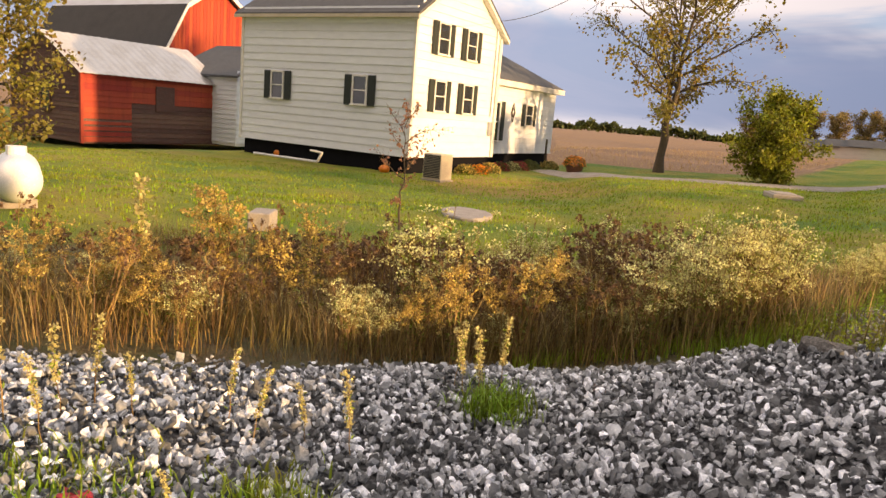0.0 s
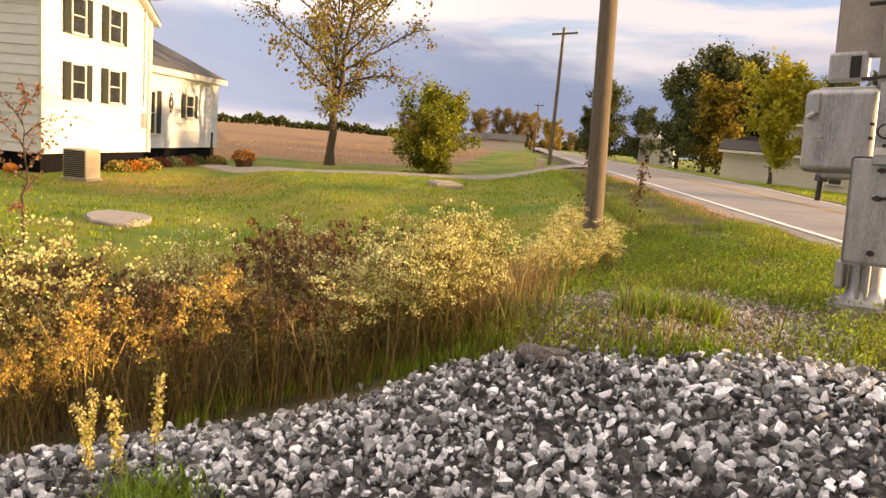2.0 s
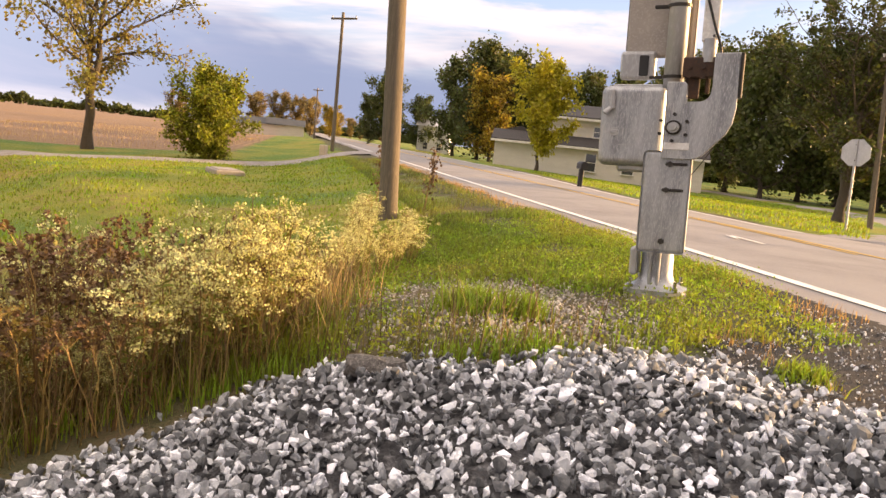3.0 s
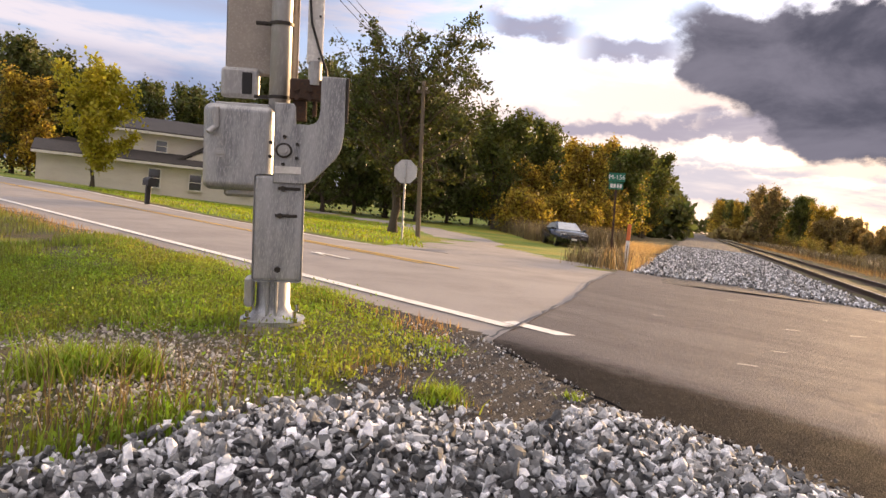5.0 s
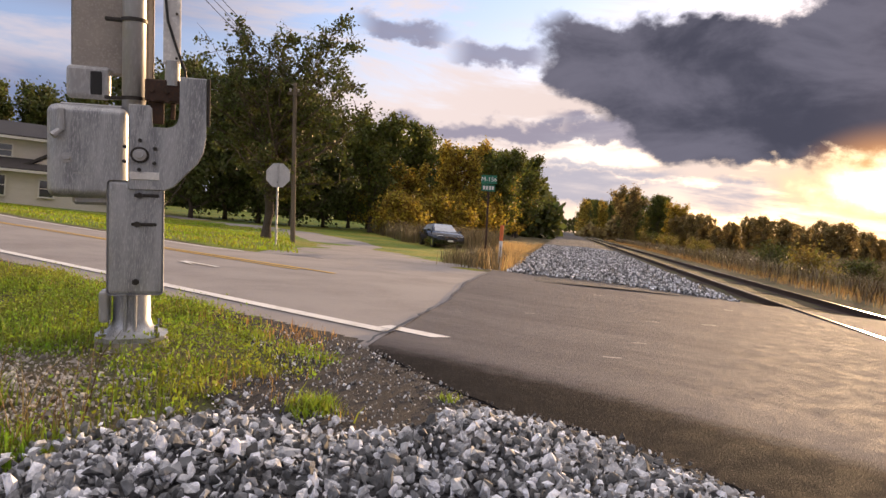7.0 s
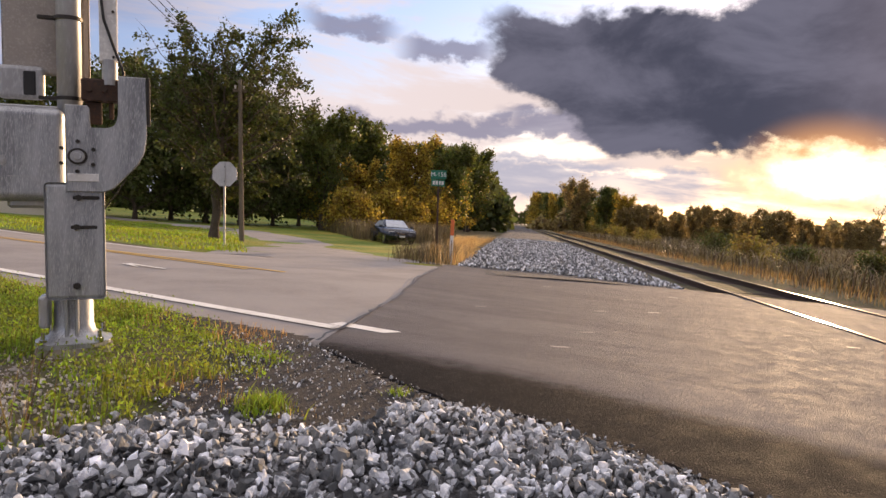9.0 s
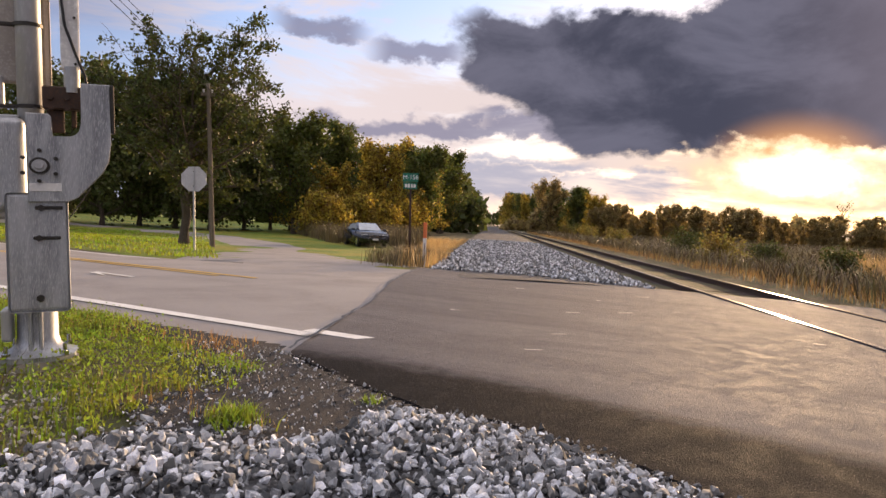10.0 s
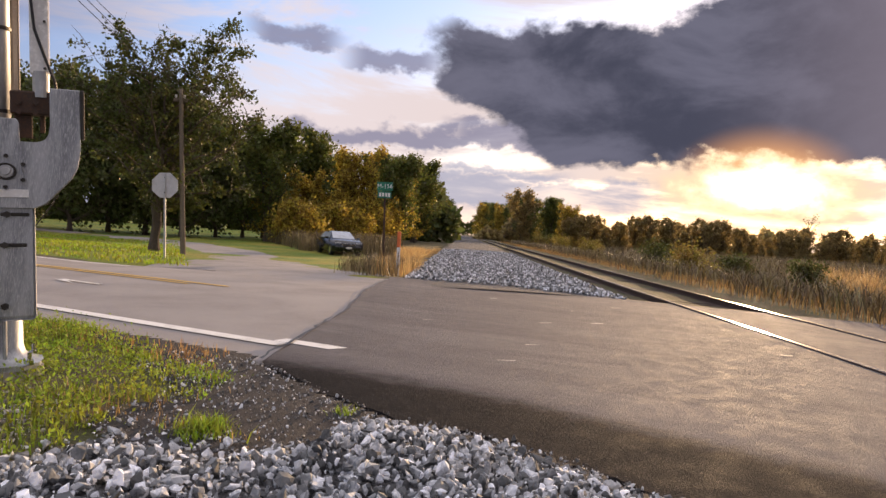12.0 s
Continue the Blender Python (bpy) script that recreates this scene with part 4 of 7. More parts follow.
    # mechanism box, its long side away to the left
    bm = bmesh.new()
    box(bm, -0.50, -0.02, -0.17, 0.34, 1.10, 1.76, 0.06, seg=6)
    mech = part("mechanism_box", bm, M["galv"], mast, "cast aluminium mechanism box with rounded edges")
    bm = bmesh.new()
    box(bm, -0.43, -0.06, -0.10, 0.28, 1.755, 1.775, 0.008)
    part("box_lid", bm, M["galv_dark"], mech)
    bm = bmesh.new()
    box(bm, -0.36, -0.06, -0.10, 0.28, 1.05, 1.12, 0.02)
    part("box_sump", bm, M["galv_dark"], mech)
    bm = bmesh.new()
    box(bm, -0.43, -0.385, -0.20, -0.165, 1.56, 1.73, 0.014, seg=2)
    cyl(bm, (-0.41, -0.21, 1.565), (-0.45, -0.23, 1.525), 0.022, seg=10)
    part("latch", bm, M["galv_dark"], mech)
    bm = bmesh.new()
    cyl(bm, (-0.38, -0.178, 1.38), (-0.38, -0.166, 1.38), 0.036, seg=20)
    box(bm, -0.405, -0.355, -0.184, -0.176, 1.365, 1.395, 0.003)
    part("emblem", bm, M["galv_dark"], mech, "cast round maker's mark")
    for dx, dz in ((-0.31, 1.27), (-0.24, 1.27)):
        bm = bmesh.new()
        box(bm, dx - 0.03, dx + 0.03, -0.175, -0.166, dz, dz + 0.008)
        part("marking", bm, M["galv_dark"], mech)
    # gate arm side plate: a broad curved hook
    bm = bmesh.new()
    outline = [(-0.01, 1.17), (0.21, 1.17), (0.27, 1.20), (0.42, 1.38), (0.455, 1.46), (0.47, 1.58), (0.47, 2.0), (0.30, 2.0), (0.30, 1.74)]
    outline += [(0.22 + 0.08 * math.cos(q), 1.70 - 0.08 * math.sin(q)) for q in np.linspace(0.1, 1.5, 5)] + [(0.13, 1.62), (0.13, 1.76), (0.115, 1.78), (-0.01, 1.78)]
    prism(bm, outline, -0.215, -0.18)
    es = [e for e in bm.edges if abs(e.verts[0].co.y - e.verts[1].co.y) < 1e-4]
    bmesh.ops.bevel(bm, geom=es, offset=0.006, segments=1, affect="EDGES")
    arm = part("gate_arm_plate", bm, M["galv"], mast, "curved cast side plate for the gate arm")
    bm = bmesh.new()
    cyl(bm, (0.06, -0.245, 1.42), (0.06, -0.18, 1.42), 0.042, 0.046, 24)
    cyl(bm, (0.06, -0.262, 1.42), (0.06, -0.24, 1.42), 0.024, 0.028, 18)
    part("shaft_hub", bm, M["galv_dark"], arm, "round bright shaft hub")
    bm = bmesh.new()
    cyl(bm, (0.06, -0.232, 1.42), (0.06, -0.216, 1.42), 0.058, seg=28)
    part("hub_ring", bm, M["bolt"], arm, "dark ring round the hub")
    for i in range(6):
        q = 6.2832 * i / 6 + 0.5
        bm = bmesh.new()
        cyl(bm, (0.06 + 0.105 * math.cos(q), -0.24, 1.42 + 0.105 * math.sin(q)), (0.06 + 0.105 * math.cos(q), -0.2, 1.42 + 0.105 * math.sin(q)), 0.014, seg=6)
        part("hub_bolt", bm, M["bolt"], arm)
    bm = bmesh.new()
    box(bm, 0.0, 0.18, -0.222, -0.214, 1.245, 1.30, 0.002)
    part("label_strip", bm, M["white"], arm, "blank pale label strip")
    bm = bmesh.new()
    box(bm, 0.472, 0.495, -0.22, -0.13, 1.66, 2.0, 0.005)
    part("bumper", bm, M["bolt"], arm)
    bm = bmesh.new()
    box(bm, 0.08, 0.34, -0.16, -0.06, 1.82, 1.98, 0.01)
    for hx in (0.13, 0.22, 0.30):
        cyl(bm, (hx, -0.18, 1.9), (hx, -0.15, 1.9), 0.018, seg=6)
        cyl(bm, (hx, -0.18, 1.83), (hx, -0.15, 1.83), 0.018, seg=6)
    box(bm, 0.10, 0.20, -0.12, -0.09, 1.66, 1.82, 0.006)
    box(bm, 0.24, 0.27, -0.12, -0.09, 1.70, 1.82, 0.006)
    part("arm_bracket", bm, M["rust"], mast, "rusty arm adapter bracket")
    bm = bmesh.new()
    box(bm, 0.19, 0.30, -0.15, -0.10, 2.10, 4.6, 0.008)
    gate = part("gate_arm", bm, M["white"], mast, "raised pale gate arm section")
    bm = bmesh.new()
    cyl(bm, (0.25, -0.125, 1.94), (0.25, -0.125, 2.12), 0.048, seg=18)
    part("arm_sleeve", bm, M["galv_dark"], gate)
    for z in (2.14, 2.46, 2.62, 2.9):
        bm = bmesh.new()
        cyl(bm, (0.275, -0.165, z), (0.275, -0.148, z), 0.009, seg=8)
        part("rivet", bm, M["bolt"], gate)
    bm = bmesh.new()
    pts = [(0.205, -0.16, 3.1), (0.202, -0.165, 2.6), (0.22, -0.17, 2.4), (0.28, -0.17, 2.2), (0.33, -0.17, 2.05), (0.34, -0.16, 1.95)]
    for p, q in zip(pts, pts[1:]):
        cyl(bm, p, q, 0.009, seg=8)
    part("lamp_cable", bm, M["black"], mast, "black lamp cable")
    # backs of the flashing light panel and a sign
    bm = bmesh.new()
    box(bm, -0.40, 0.06, 0.10, 0.125, 2.02, 3.5, 0.02, seg=2)
    part("light_panel", bm, M["sheet"], mast, "plain sheet metal panel back")
    bm = bmesh.new()
    box(bm, -0.42, -0.15, 0.03, 0.10, 1.83, 2.07, 0.03, seg=3)
    part("bell_box", bm, M["galv_dark"], mast, "small aluminium box under the panel")
    bm = bmesh.new()
    box(bm, -0.27, -0.20, 0.018, 0.032, 1.86, 2.03, 0.006)
    part("box_slot", bm, M["black"], mast)
    bm = bmesh.new()
    box(bm, 0.05, 0.115, 0.12, 0.15, 1.88, 3.3, 0.03, seg=2)
    part("sign_strip", bm, M["sheet"], mast, "narrow sheet metal strip")
    bm = bmesh.new()
    cyl(bm, (0.24, 0.0, 3.0), (0.24, 0.14, 3.0), 0.19, 0.15, 20)
    part("flashing_lamp", bm, M["black"], mast, "black hooded flashing lamp back")
    bm = bmesh.new()
    q0 = Vector((0.34, -0.2, 1.27))
    last = q0
    for i in range(1, 8):
        p = Vector((0.34 - 0.045 * i ** 1.1 * 0.35, -0.2 + 0.004 * i, 1.27 - 0.032 * i))
        cyl(bm, last, p, 0.004, seg=5)
        last = p
    part("loose_wire", bm, M["bolt"], mast, "thin hanging wire")
    return mast


signal_mast()

# ---- farmhouse ----
GLASS = M["glass"]


def window_set(parent, p, along_dir, out, w, h, shutter=0.42, sashes=2, gap=0.03, mat_trim=None):
    """A double-hung window with trim, sill, panes and shutters, on a wall at p; along_dir runs along the wall, out leaves it."""
    mat_trim = mat_trim or M["trim"]
    m = Matrix((( along_dir.x, out.x, 0, p[0] + out.x * 0.05), (along_dir.y, out.y, 0, p[1] + out.y * 0.05), (0, 0, 1, p[2]), (0, 0, 0, 1)))
    win = new("window")
    win.parent = parent
    win.empty_display_size = 0.1
    bm = bmesh.new()
    t = 0.09
    for x0, x1, z0, z1 in ((-w / 2 - t, -w / 2, -h / 2 - t, h / 2 + t), (w / 2, w / 2 + t, -h / 2 - t, h / 2 + t), (-w / 2, w / 2, h / 2, h / 2 + t), (-w / 2, w / 2, -0.025, 0.025)):
        box(bm, x0, x1, -0.02, 0.07, z0, z1, 0.008, m)
    part("frame", bm, mat_trim, win)
    bm = bmesh.new()
    box(bm, -w / 2 - t - 0.03, w / 2 + t + 0.03, -0.02, 0.12, -h / 2 - 0.09, -h / 2, 0.01, m)
    part("sill", bm, mat_trim, win)
    for z0, z1 in ((0.025, h / 2), (-h / 2, -0.025)):
        bm = bmesh.new()
        box(bm, -w / 2, w / 2, 0.012, 0.022, z0, z1, 0, m)
        part("pane", bm, GLASS, win)
    if shutter:
        for sx in (-1, 1):
            bm = bmesh.new()
            c = sx * (w / 2 + t + gap + shutter / 2)
            box(bm, c - shutter / 2, c + shutter / 2, 0.0, 0.05, -h / 2 - 0.08, h / 2 + 0.08, 0.008, m)
            for k in range(int((h + 0.1) / 0.09)):
                z = -h / 2 + 0.02 + k * 0.09
                box(bm, c - shutter / 2 + 0.05, c + shutter / 2 - 0.05, 0.045, 0.064, z, z + 0.055, 0, m)
            part("shutter", bm, M["shutter"], win, "dark louvred shutter")
    return win


def board_mesh(length, drop, thick=0.055):
    """One lapped siding board, thicker at its lower edge, along x, outwards +y."""
    bm = bmesh.new()
    prism(bm, [(-0.004, drop * 1.06), (thick * 0.35, drop * 1.06), (thick, 0.004), (thick * 0.9, 0.0), (-0.004, 0.0)], 0, length, "yz")
    me = bpy.data.meshes.new("siding_board")
    bmesh.ops.recalc_face_normals(bm, faces=bm.faces)
    bm.to_mesh(me)
    bm.free()
    return me


def clad(wall, origin, along_dir, out, length_of, z0, z1, drop, mat, shift_of=lambda z: 0.0, name="siding_board"):
    """Covers a wall with lapped boards, each an object under it."""
    cache = {}
    z = z0
    while z < z1 - 0.02:
        ln = round(length_of(z), 2)
        if ln < 0.15:
            break
        if ln not in cache:
            cache[ln] = board_mesh(ln, drop)
            cache[ln].materials.append(mat)
        ob = new(name, cache[ln])
        o = Vector(origin) + along_dir * shift_of(z)
        ob.matrix_world = Matrix(((along_dir.x, out.x, 0, o.x), (along_dir.y, out.y, 0, o.y), (0, 0, 1, z), (0, 0, 0, 1)))
        ob.parent = wall
        z += drop


def quad_box(bm, pts, up):
    """A slab: four corner points and the vector to its other face."""
    lo = [bm.verts.new(p) for p in pts]
    hi = [bm.verts.new(Vector(p) + Vector(up)) for p in pts]
    bm.faces.new(lo)
    bm.faces.new(hi)
    for i in range(4):
        bm.faces.new((lo[i], lo[(i + 1) % 4], hi[(i + 1) % 4], hi[i]))


def at(c, a, b, z):
    """c + a along the road + b across it, at height z."""
    p = Vector((c[0], c[1], 0)) + U * a + N * b
    return Vector((p.x, p.y, z))


def gable_block(house, c, w, l, z0, z1, peak, over=0.35, roof_mat=None, wall_mat=None, core=True, roof_name="roof", thick=0.14):
    """Walls and a gable roof: gable along U (width w) facing N, length l running back along -N. The ridge runs along N."""
    roof_mat = roof_mat or M["shingle"]
    bm = bmesh.new()
    base = [at(c, 0, 0, z0), at(c, w, 0, z0), at(c, w, -l, z0), at(c, 0, -l, z0)]
    top = [at(c, 0, 0, z1), at(c, w, 0, z1), at(c, w, -l, z1), at(c, 0, -l, z1)]
    pk = [at(c, w / 2, 0, peak), at(c, w / 2, -l, peak)]
    b = [bm.verts.new(p) for p in base]
    t = [bm.verts.new(p) for p in top]
    k = [bm.verts.new(p) for p in pk]
    bm.faces.new((b[0], b[1], t[1], k[0], t[0]))
    bm.faces.new((b[2], b[3], t[3], k[1], t[2]))
    bm.faces.new((b[1], b[2], t[2], t[1]))
    bm.faces.new((b[3], b[0], t[0], t[3]))
    bm.faces.new(b)
    wall = part("wall", bm, wall_mat or M["trim"], house)
    slope = (peak - z1) / (w / 2)
    for sgn, e in ((0, -over), (1, w + over)):
        bm = bmesh.new()
        ze = z1 - slope * over
        quad_box(bm, [at(c, e, over, ze + 0.02), at(c, w / 2, over, peak + 0.02), at(c, w / 2, -l - over, peak + 0.02), at(c, e, -l - over, ze + 0.02)], (0, 0, thick))
        part(roof_name, bm, roof_mat, house, "grey shingled roof slope" if roof_mat is M["shingle"] else "")
    return wall


def farmhouse():
    C = (-29.35, -5.9)
    W, L = 7.7, 10.6
    g = -1.5
    z0, z1, peak = -0.92, 5.35, 7.9
    house = thing("farmhouse", C[0], C[1], 0, 0, "white two-storey clapboard farmhouse with dark shutters", "house")
    house.matrix_world = Matrix.Identity(4)
    bm = bmesh.new()
    q = [at(C, 0.12, -0.12, g - 0.3), at(C, W - 0.12, -0.12, g - 0.3), at(C, W - 0.12, -L + 0.12, g - 0.3), at(C, 0.12, -L + 0.12, g - 0.3)]
    quad_box(bm, q, (0, 0, z0 - g + 0.4))
    part("foundation", bm, M["black_wrap"], house, "dark shadowed foundation skirt")
    wall = gable_block(house, C, W, L, z0, z1, peak)
    # siding: the long wall faces away from the road's far end, the gable faces the road
    clad(wall, at(C, -0.004, -L, 0), N, -U, lambda z: L, z0, z1, 0.36, M["siding"])
    clad(wall, at(C, W, 0.004, 0), -U, N, lambda z: W if z < z1 else max(0.0, W * (1 - (z - z1) / (peak - z1)) - 0.05), z0, peak - 0.2, 0.36, M["siding"],
         lambda z: 0.0 if z < z1 else W / 2 * (z - z1) / (peak - z1))
    # corner boards, eave boards and rakes
    for a, b in ((-0.03, 0.03), (W + 0.03, 0.03), (-0.03, -L - 0.03)):
        bm = bmesh.new()
        box(bm, -0.075, 0.075, -0.075, 0.075, z0, z1 + 0.05, 0.008, Matrix.Translation(at(C, a, b, 0)) @ AXES)
        part("corner_board", bm, M["trim"], house)
    bm = bmesh.new()
    quad_box(bm, [at(C, -0.33, 0.3, z1 - 0.30), at(C, -0.33, -L - 0.3, z1 - 0.30), at(C, -0.03, -L - 0.3, z1 - 0.10), at(C, -0.03, 0.3, z1 - 0.10)], (0, 0, 0.10))
    part("soffit", bm, M["trim"], house)
    bm = bmesh.new()
    quad_box(bm, [at(C, -0.40, 0.35, z1 - 0.30), at(C, -0.40, -L - 0.35, z1 - 0.30), at(C, -0.33, -L - 0.35, z1 - 0.30), at(C, -0.33, 0.35, z1 - 0.30)], (0, 0, 0.16))
    part("gutter", bm, M["beige"], house, "cream gutter")
    for e0 in (-0.35, W + 0.35):
        bm = bmesh.new()
        zr = z1 - (peak - z1) / (W / 2) * 0.35
        quad_box(bm, [at(C, e0, 0.36, zr - 0.16), at(C, W / 2, 0.36, peak - 0.16), at(C, W / 2, 0.02, peak - 0.16), at(C, e0, 0.02, zr - 0.16)], (0, 0, 0.17))
        part("rake_board", bm, M["trim"], house)
    bm = bmesh.new()
    cyl(bm, at(C, W - 0.15, 0.1, z0), at(C, W - 0.15, 0.1, z1 - 0.2), 0.045, seg=10)
    part("downspout", bm, M["trim"], house)
    for b in (-8.06, -2.86):
        window_set(house, at(C, -0.03, b, 1.87), N, -U, 0.72, 1.22)
    for a in (2.1, 4.65):
        for z in (1.9, 4.45):
            window_set(house, at(C, a, 0.03, z), -U, N, 0.8, 1.3, 0.4)
    # meter, pipe and service mast on the gable corner
    bm = bmesh.new()
    cyl(bm, at(C, W - 0.55, 0.1, 1.2), at(C, W - 0.55, 0.1, 6.1), 0.035, seg=10)
    box(bm, -0.14, 0.14, 0.02, 0.2, 0.2, 0.9, 0.02, Matrix.Translation(at(C, W - 0.55, 0, 0)) @ AXES)
    part("service_mast", bm, M["galv_dark"], house, "grey meter box and service pipe")
    # single-storey wing, set back a little
    D = at(C, W, -1.1, 0)
    d = (D.x, D.y)
    w2, l2, e1, p2 = 10.3, 6.0, 3.15, 5.2
    bm = bmesh.new()
    quad_box(bm, [at(d, 0.1, -0.1, g - 0.4), at(d, w2 - 0.1, -0.1, g - 0.4), at(d, w2 - 0.1, -l2, g - 0.4), at(d, 0.1, -l2, g - 0.4)], (0, 0, 1.2))
    part("foundation", bm, M["black_wrap"], house)
    bm = bmesh.new()
    quad_box(bm, [at(d, 0, 0, -0.75), at(d, w2, 0, -0.75), at(d, w2, -l2, -0.75), at(d, 0, -l2, -0.75)], (0, 0, e1 + 0.75))
    wing = part("wing_wall", bm, M["trim"], house)
    clad(wing, at(d, w2, 0.004, 0), -U, N, lambda z: w2, -0.85, e1, 0.3, M["siding"])
    bm = bmesh.new()                                                   # hipped roof
    o = 0.4
    e = [bm.verts.new(at(d, a, b, e1 + z)) for z in (0, 0.16) for a, b in ((-0.0, o), (w2 + o, o), (w2 + o, -l2 - o), (-0.0, -l2 - o))]
    r0, r1 = bm.verts.new(at(d, 0.0, -l2 / 2, p2)), bm.verts.new(at(d, w2 - 2.6, -l2 / 2, p2))
    bm.faces.new(e[:4])
    for i in range(4):
        bm.faces.new((e[i], e[(i + 1) % 4], e[4 + (i + 1) % 4], e[4 + i]))
    bm.faces.new((e[4], e[5], r1, r0))
    bm.faces.new((e[5], e[6], r1))
    bm.faces.new((e[6], e[7], r0, r1))
    bm.faces.new((e[7], e[4], r0))
    part("wing_roof", bm, M["shingle"], house, "grey hipped roof of the wing")
    bm = bmesh.new()
    quad_box(bm, [at(d, 0.0, o + 0.005, e1 - 0.18), at(d, w2 + o, o + 0.005, e1 - 0.18), at(d, w2 + o, o + 0.06, e1 - 0.18), at(d, 0.0, o + 0.06, e1 - 0.18)], (0, 0, 0.3))
    quad_box(bm, [at(d, 0.0, 0.03, e1 - 0.2), at(d, w2, 0.03, e1 - 0.2), at(d, w2, o, e1 - 0.2), at(d, 0, o, e1 - 0.2)], (0, 0, 0.05))
    part("wing_fascia", bm, M["trim"], house)
    window_set(house, at(d, 6.4, 0.03, 1.45), -U, N, 0.85, 1.15, 0.4)
    # glazed patio door with shutters
    for a in (1.35, 2.15):
        window_set(house, at(d, a, 0.03, 0.95), -U, N, 0.66, 2.1, 0.0)
    for a in (0.55, 3.0):
        bm = bmesh.new()
        box(bm, -0.2, 0.2, 0.05, 0.11, -0.1, 2.1, 0.01, Matrix.Translation(at(d, a, 0, 0)) @ AXES)
        part("shutter", bm, M["shutter"], house, "dark louvred shutter")
    bm = bmesh.new()                                                   # diamond ornament
    for s in (1.0, 0.55):
        pts = [(0, 0.55 * s), (0.26 * s, 0), (0, -0.55 * s), (-0.26 * s, 0)]
        for i in range(4):
            p, q2 = pts[i], pts[(i + 1) % 4]
            cyl(bm, at(d, 4.3 + p[0], 0.07, 1.55 + p[1]), at(d, 4.3 + q2[0], 0.07, 1.55 + q2[1]), 0.02, seg=6)
    part("wall_ornament", bm, M["rust"], house, "rusty wire diamond ornament")


farmhouse()


def shed():
    C = (-36.9, -26.7)
    W, L, z0, z1, pk = 10.1, 7.7, -2.3, 1.9, 4.05
    s = new("shed")
    s.empty_display_size = 0.2
    tagged(s, "old red-brown board shed with a rusty tin roof", "shed")
    bm = bmesh.new()
    b = [at(C, 0, 0, z0), at(C, W, 0, z0), at(C, W, -L, z0), at(C, 0, -L, z0)]
    quad_box(bm, b, (0, 0, z1 - z0))
    lo = [bm.verts.new(at(C, a, bb, z)) for a in (0, W) for bb, z in ((0, z1), (-L / 2, pk), (-L, z1))]
    bm.faces.new(lo[:3])
    bm.faces.new(lo[3:])
    wall = part("wall", bm, M["brown_board"], s)
    clad(wall, at(C, -0.004, -L, 0), N, -U, lambda z: L if z < z1 else max(0, L * (1 - (z - z1) / (pk - z1))), z0 + 0.05, pk - 0.1, 0.25, M["brown_board"], lambda z: 0 if z < z1 else L / 2 * (z - z1) / (pk - z1))
    clad(wall, at(C, W, 0.004, 0), -U, N, lambda z: W, z0 + 0.1, z1 - 1.7, 0.3, M["brown_board"], name="shingle_course")
    clad(wall, at(C, W, 0.006, 0), -U, N, lambda z: W, z1 - 1.7, z1, 0.34, M["red_barn"])
    # red boards down the sunlit left stretch, its brighter look put in as colour
    clad(wall, at(C, 3.2, 0.02, 0), -U, N, lambda z: 3.22, z0 + 0.1, z1 - 0.05, 0.34, M["red_barn"])
    for b0, b1 in ((0.35, -L / 2), (-L - 0.35, -L / 2)):
        bm = bmesh.new()
        ze = z1 - 0.18
        n = 42
        row0 = [at(C, -0.3 + (W + 0.6) * i / n, b0, ze + 0.05 + (0.03 if i % 2 else 0)) for i in range(n + 1)]
        row1 = [at(C, -0.3 + (W + 0.6) * i / n, b1, pk + 0.07 + (0.03 if i % 2 else 0)) for i in range(n + 1)]
        v0, v1 = [bm.verts.new(p) for p in row0], [bm.verts.new(p) for p in row1]
        for i in range(n):
            bm.faces.new((v0[i], v0[i + 1], v1[i + 1], v1[i]))
        ext = bmesh.ops.extrude_face_region(bm, geom=list(bm.faces))
        for v in ext["geom"]:
            if isinstance(v, bmesh.types.BMVert):
                v.co.z -= 0.03
        part("roof", bm, M["tin"], s, "ribbed weathered tin roof")
    bm = bmesh.new()
    box(bm, -0.7, 0.7, 0.03, 0.09, -0.8, 0.8, 0.01, Matrix.Translation(at(C, 5.6, 0.02, 0.55)) @ AXES)
    part("boarded_window", bm, M["brown_board"], s, "boarded-up window")
    window_set(s, at(C, -0.03, -3.6, 0.2), N, -U, 0.9, 1.4, 0.0, mat_trim=M["brown_board"])
    bm = bmesh.new()
    cyl(bm, at(C, 9.6, 0.03, 1.2), at(C, 9.6, 0.1, 1.2), 0.25, seg=20)
    part("round_sign", bm, M["white"], s, "small round white disc")
    bm = bmesh.new()
    box(bm, -0.09, 0.09, -0.09, 0.09, z0, z1, 0.01, Matrix.Translation(at(C, -0.02, 0.02, 0)) @ AXES)
    part("corner_board", bm, M["red_barn"], s)


shed()


